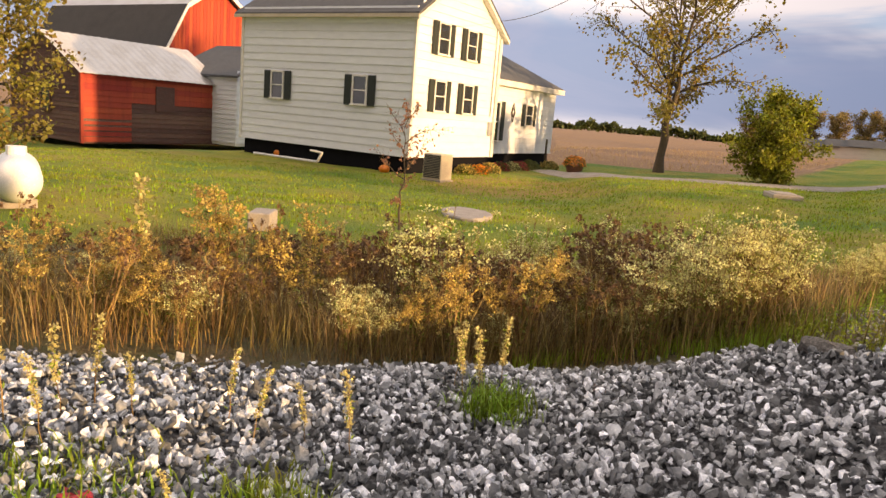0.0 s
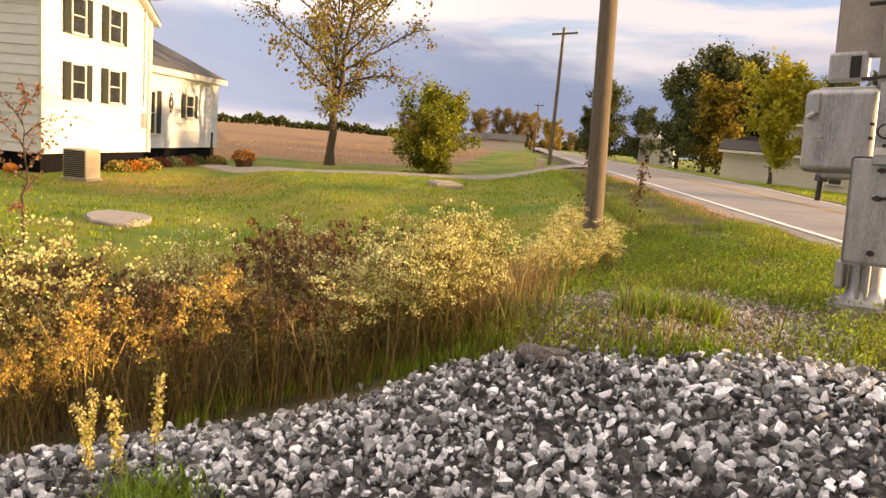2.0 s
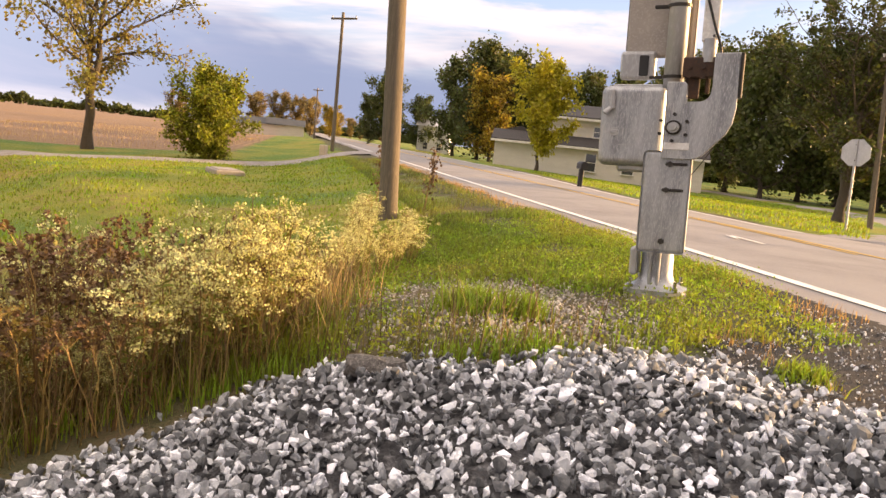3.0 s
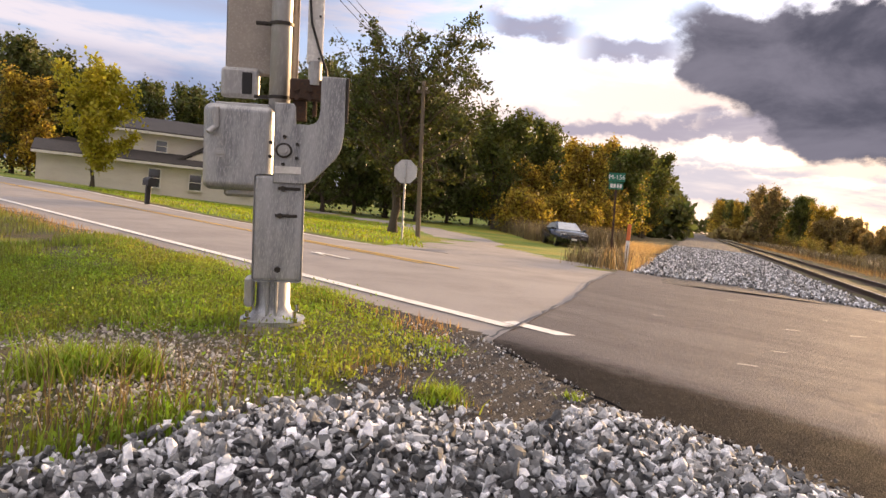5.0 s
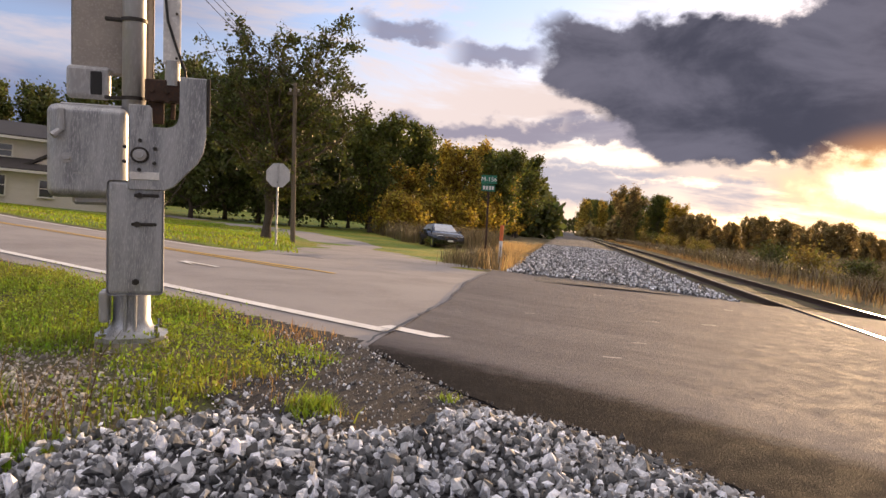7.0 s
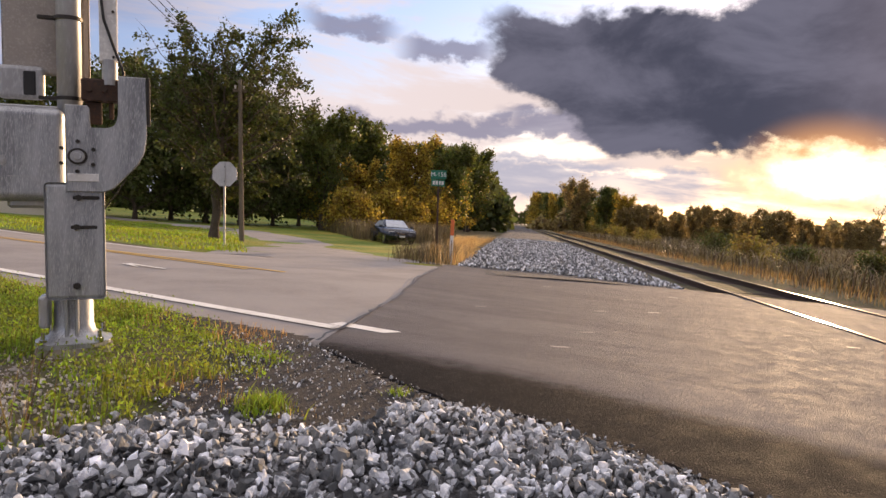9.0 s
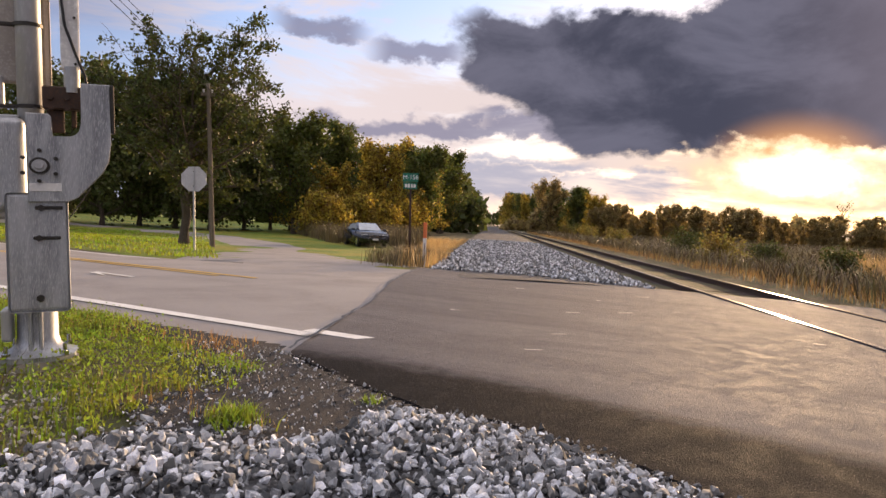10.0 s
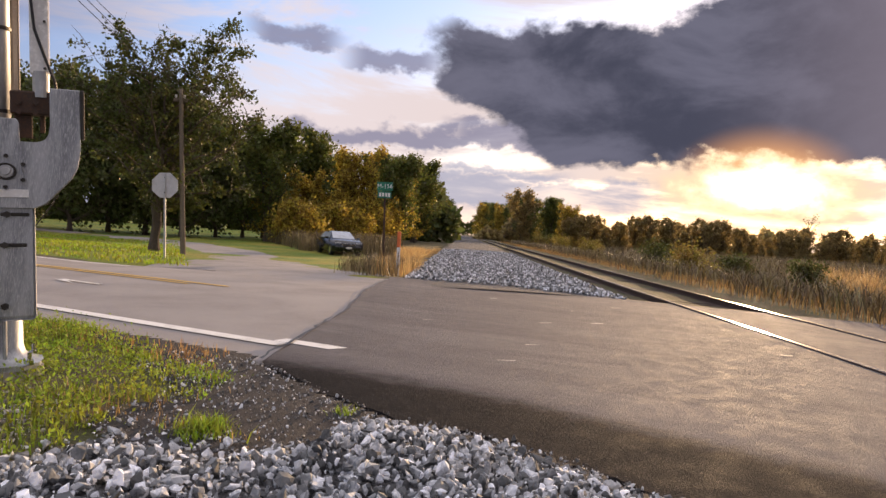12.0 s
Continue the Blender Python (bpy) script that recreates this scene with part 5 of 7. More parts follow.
def barn():
    C = (-57.0, -32.5)
    W, L, z0 = 10.5, 20.0, -2.2
    s = new("barn")
    s.empty_display_size = 0.2
    tagged(s, "big red gambrel barn with a dark roof", "barn")
    prof = [(-0.0, z0), (-0.0, 5.0), (1.8, 8.4), (W / 2, 10.7), (W - 1.8, 8.4), (W, 5.0), (W, z0)]
    bm = bmesh.new()
    f = [bm.verts.new(at(C, a, 0, z)) for a, z in prof]
    k = [bm.verts.new(at(C, a, -L, z)) for a, z in prof]
    bm.faces.new(f)
    bm.faces.new(k)
    for i in range(len(prof)):
        j = (i + 1) % len(prof)
        bm.faces.new((f[i], f[j], k[j], k[i]))
    wall = part("wall", bm, M["red_barn"], s)
    for i in range(28):
        a = (i + 0.5) * W / 28
        top = np.interp(a, [0, 1.8, W / 2, W - 1.8, W], [4.9, 8.3, 10.6, 8.3, 4.9])
        bm = bmesh.new()
        box(bm, -0.18, 0.18, 0.0, 0.03, z0, top, 0.004, Matrix.Translation(at(C, a, 0, 0)) @ AXES)
        part("barn_board", bm, M["red_barn"], wall)
    slopes = [((-0.6, 4.3), (1.7, 8.5)), ((1.7, 8.5), (W / 2, 10.85)), ((W / 2, 10.85), (W - 1.7, 8.5)), ((W - 1.7, 8.5), (W + 0.6, 4.3))]
    for i, ((a0, za), (a1, zb)) in enumerate(slopes):
        bm = bmesh.new()
        quad_box(bm, [at(C, a0, 0.5, za), at(C, a1, 0.5, zb), at(C, a1, -L - 0.4, zb), at(C, a0, -L - 0.4, za)], (0, 0, 0.16))
        part("roof", bm, M["dark_roof"] if i in (0, 3) else M["tin"], s)
        bm = bmesh.new()
        quad_box(bm, [at(C, a0, 0.50, za - 0.2), at(C, a1, 0.50, zb - 0.2), at(C, a1, 0.62, zb - 0.2), at(C, a0, 0.62, za - 0.2)], (0, 0, 0.4))
        part("rake_board", bm, M["trim"], s, "white rake board")


barn()


def garage():
    C = (-44.5, -20.6)
    s = new("garage")
    s.empty_display_size = 0.2
    tagged(s, "white clapboard garage with a grey shingled roof", "garage")
    wall = gable_block(s, C, 9.0, 7.0, -2.2, 2.5, 4.7)
    clad(wall, at(C, -0.004, -7.0, 0), N, -U, lambda z: 7.0, -2.0, 2.5, 0.32, M["siding"])
    clad(wall, at(C, 9.0, 0.004, 0), -U, N, lambda z: 9.0 if z < 2.5 else max(0, 9 * (1 - (z - 2.5) / 2.2)), -2.0, 4.5, 0.32, M["siding"], lambda z: 0 if z < 2.5 else 4.5 * (z - 2.5) / 2.2)


garage()

# ---- trees ----
SAPLING = (-11.3, -2.65)


class Wood:
    """Collects tapered tubes as arrays."""

    def __init__(self, sides=6):
        self.v, self.f, self.n, self.sides = [], [], 0, sides

    def tube(self, pts, radii, sides=None):
        k = sides or self.sides
        ang = np.arange(k) * 2 * np.pi / k
        rings = []
        for i, p in enumerate(pts):
            d = pts[min(i + 1, len(pts) - 1)] - pts[max(i - 1, 0)]
            d = d / (np.linalg.norm(d) + 1e-9)
            a = np.cross(d, (0.31, 0.95, 0.05) if abs(d[1]) < 0.9 else (1.0, 0.1, 0.0))
            a = a / np.linalg.norm(a)
            b = np.cross(d, a)
            rings.append(p + radii[i] * (np.cos(ang)[:, None] * a + np.sin(ang)[:, None] * b))
        base = self.n
        self.v.append(np.concatenate(rings))
        self.n += k * len(pts)
        for i in range(len(pts) - 1):
            for j in range(k):
                self.f.append((base + i * k + j, base + i * k + (j + 1) % k, base + (i + 1) * k + (j + 1) % k, base + (i + 1) * k + j))

    def done(self):
        return np.concatenate(self.v), self.f


def leaf_quads(centres, size, rng, squash=0.75, droop=0.2):
    """A small two-faced blade at every centre, turned at random."""
    n = len(centres)
    d = rng.normal(size=(n, 3))
    d[:, 2] -= droop
    d /= np.linalg.norm(d, axis=1)[:, None]
    e = np.cross(d, rng.normal(size=(n, 3)))
    e /= np.linalg.norm(e, axis=1)[:, None]
    s = size * rng.uniform(0.6, 1.35, n)[:, None]
    a, b = d * s, e * s * squash * 0.5
    v = np.stack([centres, centres + a * 0.5 + b, centres + a, centres + a * 0.5 - b], 1).reshape(-1, 3)
    f = np.arange(n * 4).reshape(n, 4)
    return v, f


def skeleton(H, width, first, rng, forks=1, limbs=14, up=0.6, trunk_r=None, wander=0.06, shape=lambda q: np.sin(np.pi * np.clip(q, 0.02, 0.98)) ** 0.6):
    """Trunk, limbs and twigs; returns the wood and the twig points where leaves sit."""
    w = Wood(7)
    tips = []
    trunk_r = trunk_r or H * 0.022
    heads = []
    for k in range(forks):
        base = np.array([0.0, 0.0, 0.0])
        lean = np.array([np.cos(k * 2.4 + 0.5), np.sin(k * 2.4 + 0.5), 0]) * (0.16 if forks > 1 else 0.02)
        n = 12
        pts = [base]
        for i in range(1, n + 1):
            q = i / n
            pts.append(np.array([0, 0, H * 0.95 * q]) + lean * H * max(0, q - 0.14) + rng.normal(0, wander * H * 0.12, 3) * (q > 0.1) * (1, 1, 0.2))
        pts = np.array(pts)
        rad = trunk_r * (1 - 0.93 * (np.linspace(0, 1, n + 1) ** 0.8)) * (1 if forks == 1 else 0.8)
        rad[0] *= 1.35
        w.tube(pts, rad, 9)
        heads.append((pts, rad))
    for i in range(limbs * forks):
        pts, rad = heads[i % forks]
        q = first + (0.97 - first) * (i / (limbs * forks)) ** 0.85
        j = min(len(pts) - 2, int(q * (len(pts) - 1)))
        fr = q * (len(pts) - 1) - j
        p0 = pts[j] * (1 - fr) + pts[j + 1] * fr
        az = i * 2.399 + rng.uniform(-0.4, 0.4)
        qq = (q - first) / (1 - first)
        ln = width * 0.5 * float(shape(qq * 0.85 + 0.1)) * rng.uniform(0.75, 1.2)
        rise = up * (0.5 + 0.9 * qq) * rng.uniform(0.7, 1.3)
        d = np.array([np.cos(az), np.sin(az), rise])
        d /= np.linalg.norm(d)
        m = 6
        lp = [p0]
        for s in range(1, m + 1):
            d = d + rng.normal(0, 0.13, 3) + (0, 0, 0.03)
            d /= np.linalg.norm(d)
            lp.append(lp[-1] + d * ln / m)
        lp = np.array(lp)
        r0 = max(0.012, min(rad[j] * 0.6, ln * 0.03))
        w.tube(lp, r0 * (1 - 0.85 * np.linspace(0, 1, m + 1)), 5)
        for s in range(1, m + 1):
            for _ in range(3):
                e = d + rng.normal(0, 0.75, 3)
                e /= np.linalg.norm(e)
                tl = ln * rng.uniform(0.16, 0.36)
                q0 = lp[s] - (lp[s] - lp[s - 1]) * rng.random()
                tp = np.array([q0, q0 + e * tl * 0.5 + rng.normal(0, 0.04 * tl, 3), q0 + e * tl + (0, 0, -0.05 * tl)])
                w.tube(tp, np.array([r0 * 0.32, r0 * 0.2, r0 * 0.08]), 3)
                tips.append(tp)
    return w, np.array(tips)


def tree(name, x, y, H, width, leaf_mat, leaves, leaf_size, label, seed, first=0.25, forks=1, limbs=14, up=0.6, category="tree", group="", patchy=0.0, spread=0.2, shape=None, trunk_r=None):
    rng = np.random.default_rng(seed)
    kw = {} if shape is None else {"shape": shape}
    w, tips = skeleton(H, width, first, rng, forks, limbs, up, trunk_r, **kw)
    ob = thing(name, x, y, hz(x, y) - 0.05, 0, label, category, group)
    v, f = w.done()
    arrays("trunk", v, f, M["bark"], ob, soft=True)
    if leaves:
        pick = rng.integers(0, len(tips), leaves)
        if patchy:
            dens = rng.random(len(tips)) ** (1 + 3 * patchy)
            pick = rng.choice(len(tips), leaves, p=dens / dens.sum())
        t = rng.random(leaves)[:, None] ** 0.7
        c = tips[pick, 0] * (1 - t) + tips[pick, 2] * t + rng.normal(0, spread * width * 0.1, (leaves, 3))
        lv, lf = leaf_quads(c, leaf_size, rng)
        tagged(arrays("crown", lv, lf, leaf_mat, ob, ""), kind="stuff")
    return ob


def copies(first, spots, seed):
    rr = random.Random(seed)
    for x, y, s in spots:
        c = copy_thing(first, pose(x, y, hz(x, y) - 0.1, 0, 0, rr.uniform(0, 360)))
        c.scale = (s * rr.uniform(0.9, 1.15), s * rr.uniform(0.9, 1.15), s)


def azd(a, d):
    return -d * math.sin(radians(a)), d * math.cos(radians(a))


tree("roadside_tree", -12.1, 27.4, 7.2, 8.6, M["leaf_dusk"], 22000, 0.13, "large green broadleaf tree by the stop sign", 12, 0.24, 4, 12, 0.85, patchy=0.75, spread=0.12, trunk_r=0.24)
tree("yard_tree", -41.2, 6.9, 12.4, 15.5, M["leaf_sparse"], 9500, 0.2, "sparse yellowing autumn tree in the yard", 5, 0.27, 2, 13, 0.8, patchy=0.6, spread=0.18, trunk_r=0.34)
tree("yellow_tree", -34.0, 32.6, 6.4, 6.0, M["leaf_yellow"], 12000, 0.22, "small bright yellow autumn tree", 8, 0.2, 1, 18, 0.9, spread=0.3, trunk_r=0.12)
tree("bush", -33.2, 10.6, 3.3, 4.4, M["leaf_yellow_green"], 24000, 0.14, "rounded yellow-green bush beside the driveway", 9, 0.03, 2, 14, 0.7, category="bush", spread=0.35, trunk_r=0.07)
tree("bush", -34.6, 11.6, 4.0, 1.8, M["leaf_green"], 2600, 0.17, "darker upright bush behind the round one", 19, 0.1, 1, 10, 0.9, category="bush", spread=0.35, trunk_r=0.06)
x, y = azd(133.5, 21)
tree("shrub_tree", x, y, 6.0, 4.5, M["leaf_sparse"], 7000, 0.13, "brownish shrubby tree at the edge of the yard", 15, 0.05, 2, 14, 0.6, spread=0.3)
tree("sapling", SAPLING[0], SAPLING[1], 2.5, 1.5, M["leaf_pink"], 420, 0.06, "thin sapling with a few reddish leaves", 17, 0.25, 1, 10, 1.1, spread=0.1, trunk_r=0.028)

# woods along the track and behind the houses: a few kinds, repeated
W1 = tree("woodland_tree", -17.5, 62, 10.5, 7.2, M["leaf_green"], 10000, 0.28, "green woodland tree with a ragged crown", 21, 0.12, 2, 14, 1.15, group="woodland trees", patchy=0.45, spread=0.42, shape=lambda q: np.clip(1.15 - q, 0, 1) ** 0.5)
W2 = tree("woodland_tree", -11.0, 70, 9.0, 6.6, M["leaf_gold"], 9000, 0.26, "gold-tinged leafy woodland tree", 22, 0.05, 2, 14, 1.1, group="woodland trees", patchy=0.4, spread=0.42, shape=lambda q: np.clip(1.15 - q, 0, 1) ** 0.5)
W3 = tree("woodland_tree", -25.0, 62, 11.5, 9.0, M["leaf_dark"], 9500, 0.36, "tall dark green woodland tree", 23, 0.08, 2, 12, 0.8, group="woodland trees", patchy=0.3, spread=0.42, shape=lambda q: np.clip(1.15 - q, 0, 1) ** 0.5)
W4 = tree("woodland_tree", 12.0, 150, 11.5, 7.0, M["leaf_far"], 7000, 0.36, "hazy brownish far woodland tree", 24, 0.06, 3, 11, 0.9, group="woodland trees", patchy=0.6, spread=0.4)
W5 = tree("bare_tree", *azd(-25.5, 150), 9.0, 5.5, M["leaf_far"], 150, 0.3, "bare dead tree among the far woods", 25, 0.3, 1, 12, 1.2, group="woodland trees")
W6 = tree("undergrowth_bush", -13.5, 57, 3.2, 4.5, M["leaf_gold"], 4200, 0.24, "golden undergrowth bush at the wood's edge", 26, 0.02, 2, 9, 0.6, category="bush", group="undergrowth bushes", spread=0.7, shape=lambda q: np.clip(1.15 - q, 0, 1) ** 0.5)
r3 = random.Random(41)
left_edge_woods = []
for i in range(46):
    q = i / 45
    yy = 86 + 420 * q ** 1.7 + r3.uniform(-3, 3)
    left_edge_woods.append((-7.2 - r3.uniform(0, 4.5), yy, r3.uniform(0.85, 1.15) * (0.95 + 0.5 * q)))
right_edge_woods = []
for i in range(30):
    q = i / 29
    yy = 470 - 330 * q ** 0.7 + r3.uniform(-4, 4)
    right_edge_woods.append((8.5 + 9 * q ** 1.4 + r3.uniform(0, 5), yy, r3.uniform(0.8, 1.25) * (1.75 - 1.0 * q)))
copies(W3, [(-8, 560, 1.6), (-4.5, 580, 1.1), (-1.0, 600, 0.9), (2.5, 590, 0.9), (6.0, 580, 1.0), (9.5, 560, 1.3), (12.5, 540, 1.5)], 13)
copies(W1, right_edge_woods[0::2], 11)
copies(W2, right_edge_woods[1::2], 12)
copies(W2, left_edge_woods[0::2], 1)
copies(W1, left_edge_woods[1::2], 2)
copies(W1, [(*azd(a, d), s) for a, d, s in ((11.9, 78, 1.1), (13.4, 82, 1.05), (5.6, 76, 0.92), (17.5, 72, 0.95), (10.5, 95, 1.05))], 3)
copies(W3, [(*azd(a, d), s) for a, d, s in ((19.5, 66, 0.85), (22, 62, 0.9), (24.5, 64, 0.95), (27, 66, 1.0), (29.5, 62, 1.0), (32, 70, 1.05), (34.5, 74, 1.05), (37, 86, 1.05), (40, 90, 1.0), (43, 92, 1.0), (16, 76, 0.85),
                                            (46.5, 82, 0.95), (49.0, 84, 1.05), (51.2, 80, 1.05), (53.2, 88, 0.95), (58.6, 98, 0.8), (60.0, 100, 0.55), (56.0, 100, 0.6))], 4)
copies(W2, [(*azd(a, d), s) for a, d, s in ((15.0, 66, 0.7), (13, 68, 0.7), (9.6, 66, 0.45), (8.2, 72, 0.5), (10.8, 70, 0.55), (7.0, 80, 0.6), (50.2, 76, 1.0), (63.1, 150, 0.7))], 5)
copies(W6, [(*azd(a, d), r3.uniform(0.7, 1.2)) for a, d in ((13.8, 60), (12.4, 62), (11, 64), (9.8, 66), (8.6, 66), (7.6, 70), (6.6, 74))], 6)
copies(W4, [(*azd(-8.0 - 0.42 * i + r3.uniform(-0.5, 0.5), r3.uniform(132, 168)), r3.uniform(0.34, 0.62)) for i in range(76)], 7)
copies(W4, [(*azd(a, d), s) for a, d, s in ((74.5, 190, 0.75), (72.8, 180, 0.85), (70.6, 175, 0.9), (68.8, 178, 0.85), (67.0, 172, 0.85), (65.6, 175, 0.8), (64.6, 170, 0.75), (62.5, 210, 0.6), (61.5, 260, 0.6), (60.6, 240, 0.5))], 8)
def far_treeline(name, a0, a1, d, h, n, size, mat, label, seed):
    """A distant hedge-like band of woods."""
    rng = np.random.default_rng(seed)
    a = np.radians(rng.uniform(a0, a1, n))
    top = h * (0.55 + 0.3 * np.sin(a * 60) + 0.22 * np.sin(a * 171 + 1) + 0.15 * np.sin(a * 390))
    dd = d + rng.uniform(-6, 6, n)
    c = np.stack([-dd * np.sin(a), dd * np.cos(a), -1.0 + np.clip(top, 0.2 * h, None) * rng.random(n) ** 0.6], 1)
    v, f = leaf_quads(c, size, rng)
    tagged(arrays(name, v, f, mat), label, "woods", kind="stuff")


far_treeline("far_woods", 73, 104, 640, 8, 9000, 3.0, M["leaf_dark"], "low dark line of woods beyond the stubble field", 1)
far_treeline("far_woods", 54, 75, 420, 7, 5000, 2.4, M["leaf_dark"], "low far woods at the end of the road", 2)
far_treeline("far_woods", -42, -1.0, 210, 7.5, 15000, 1.6, M["leaf_far"], "hazy line of woods behind the corn", 3)
far_treeline("far_woods", 0.6, 45, 130, 9.5, 15000, 1.2, M["leaf_dark"], "dark depth of the woods", 4)
for a in (66.5, 68.0, 70.0, 72.2):
    x, y = azd(a, 165)
    h = thing("far_house", x, y, hz(x, y), a, "tiny pale house among far trees", "house", "far houses")
    bm = bmesh.new()
    box(bm, -4, 4, -2.5, 2.5, 0, 2.4)
    part("wall", bm, M["cream"], h)
    bm = bmesh.new()
    prism(bm, [(-2.9, 2.4), (0, 3.8), (2.9, 2.4)], -4.3, 4.3, "yz")
    part("roof", bm, M["shingle"], h)

PUMPKINS = [(-29.3, -6.9, 0.24), (-33.0, -13.2, 0.26), (-34.2, -3.2, 0.2), (-35.6, -2.7, 0.22)]
MUMS = [(-32.7, -3.6, 0.42, "golden", "yellow mums by the house wall", False), (-33.8, -3.1, 0.4, "flower_orange", "orange mums by the house wall", False), (-35.2, -2.6, 0.45, "golden", "yellow mums beside orange ones", False),
        (-37.6, -2.2, 0.42, "flower_red", "deep red mums by the wing", False), (-38.7, -1.6, 0.42, "bloom", "white mums by the wing", False), (-39.8, -1.2, 0.45, "flower_red", "dark red mums under the window", False),
        (-41.0, -0.6, 0.5, "leaf_dark", "dark leafy plant under the window", False), (-43.0, 0.6, 0.45, "golden", "yellow mums at the wing's corner", False), (-40.2, 2.0, 0.5, "flower_orange", "orange mums in a dark planter", True)]
SLAB, WELL, BLOCK = (-24.4, 8.5), (-14.6, -1.7), (-10.1, -4.9)
PIPE = ((-32.2, -14.2), (-29.9, -10.2))
POST, STUMP, REDSTONE, LITTER, UBOX = (-44.2, 0.3), (-2.35, 1.62), (-2.3, 0.35), (-0.38, -1.85), (-36.5, 18.3)

# ---- poles, signs and wires ----
def utility_pole(name, x, y, H, r, lean, label, arm=0.0, arm_turn=0.0, fittings=True):
    p = thing(name, x, y, hz(x, y) - 0.1, 0, label, "utility pole", "utility poles")
    p.matrix_world = pose(x, y, hz(x, y) - 0.1, lean[1], lean[0], 0)
    bm = bmesh.new()
    n, k = 18, 14
    rr = random.Random(int(H * 10))
    prev = None
    for i in range(n + 1):
        q = i / n
        rad = r * (1 - 0.32 * q)
        ring = [bm.verts.new((math.cos(6.2832 * j / k) * rad * (1 + rr.uniform(-.03, .03)), math.sin(6.2832 * j / k) * rad * (1 + rr.uniform(-.03, .03)), H * q)) for j in range(k)]
        if prev:
            for j in range(k):
                bm.faces.new((prev[j], prev[(j + 1) % k], ring[(j + 1) % k], ring[j]))
        prev = ring
    bm.faces.new(prev)
    part("shaft", bm, M["pole"], p, soft=True)
    if arm:
        m = pose(0, 0, 0, 0, 0, arm_turn)
        bm = bmesh.new()
        box(bm, -arm / 2, arm / 2, r * 0.7, r * 0.7 + 0.1, H - 0.45, H - 0.32, 0.01, m)
        part("crossarm", bm, M["pole"], p)
        for ax in (-arm / 2 + 0.1, 0.0, arm / 2 - 0.1):
            bm = bmesh.new()
            c = m @ Vector((ax, r * 0.7 + 0.05, 0))
            cyl(bm, (c.x, c.y, H - 0.32), (c.x, c.y, H - 0.2), 0.03, 0.05, 8)
            part("insulator", bm, M["white"], p)
    return p


utility_pole("utility_pole", -9.75, 6.25, 9.6, 0.165, (-1.4, 2.3), "weathered brown wooden utility pole beside the road")
utility_pole("utility_pole", -44.4, 22.9, 9.4, 0.14, (0, 0), "distant wooden utility pole with a crossarm", 2.2, 24)
utility_pole("utility_pole", -107, 51.6, 8.2, 0.14, (0, 0), "far wooden utility pole with a crossarm", 2.0, 24)
wx, wy = azd(21.75, 28)
utility_pole("utility_pole", wx, wy, 6.2, 0.10, (-3.6, 0.8), "slim grey wooden pole by the stop sign", 0.5, 30)


def wire(name, a, b, sag, r, label):
    bm = bmesh.new()
    a, b = Vector(a), Vector(b)
    last = None
    for i in range(25):
        q = i / 24
        p = a.lerp(b, q) - Vector((0, 0, 4 * sag * q * (1 - q)))
        if last is not None:
            cyl(bm, last, p, r, seg=4, caps=False)
        last = p
    tagged(part(name, bm, M["black"]), label, "wire", "overhead wires")


hx = at((-29.35, -5.9), 7.15, 0.1, 6.0)
wire("service_wire", tuple(hx), (-9.9, 6.2, 8.9), 1.4, 0.014, "black service wire from the house to the pole")
for k, dz in enumerate((0, -0.22, -0.44)):
    wire("overhead_wire", (wx + 0.28, wy, 5.55 + dz), (-9.8, 6.3, 9.1 + dz), 0.35, 0.012, "thin black overhead wire across the road")


def stop_sign():
    x, y = azd(23.05, 23.2)
    s = thing("stop_sign", x, y, hz(x, y), 23 - 14, "bare metal back of an octagonal road sign on a post", "road sign")
    tilt = pose(0, 0, 0, 0, -2.8, 0)
    bm = bmesh.new()
    box(bm, -0.03, 0.03, -0.02, 0.02, -0.2, 2.6, 0.006, tilt)
    part("post", bm, M["galv_dark"], s, "galvanised channel post")
    bm = bmesh.new()
    pts = [(0.41 * math.cos(radians(22.5 + 45 * i)), 2.22 + 0.41 * math.sin(radians(22.5 + 45 * i))) for i in range(8)]
    vs = prism(bm, pts, 0.022, 0.028)
    for v in vs:
        v.co = tilt @ v.co
    part("sign_panel", bm, M["sign_back"], s)
    for z in (2.0, 2.44):
        bm = bmesh.new()
        c = tilt @ Vector((0, -0.025, z))
        cyl(bm, c, c + Vector((0, -0.012, 0)), 0.015, seg=6)
        part("bolt", bm, M["bolt"], s)


stop_sign()


def text_mesh(body, size, mat, parent, m, name="lettering"):
    cu = bpy.data.curves.new("lettering", "FONT")
    cu.body, cu.size, cu.extrude, cu.align_x, cu.align_y = body, size, 0.001, "CENTER", "CENTER"
    tmp = bpy.data.objects.new("tmp", cu)
    scene.collection.objects.link(tmp)
    bpy.context.view_layer.update()
    me = bpy.data.meshes.new_from_object(tmp.evaluated_get(bpy.context.evaluated_depsgraph_get()))
    bpy.data.objects.remove(tmp)
    me.transform(m)
    return link(name, me, mat, parent)


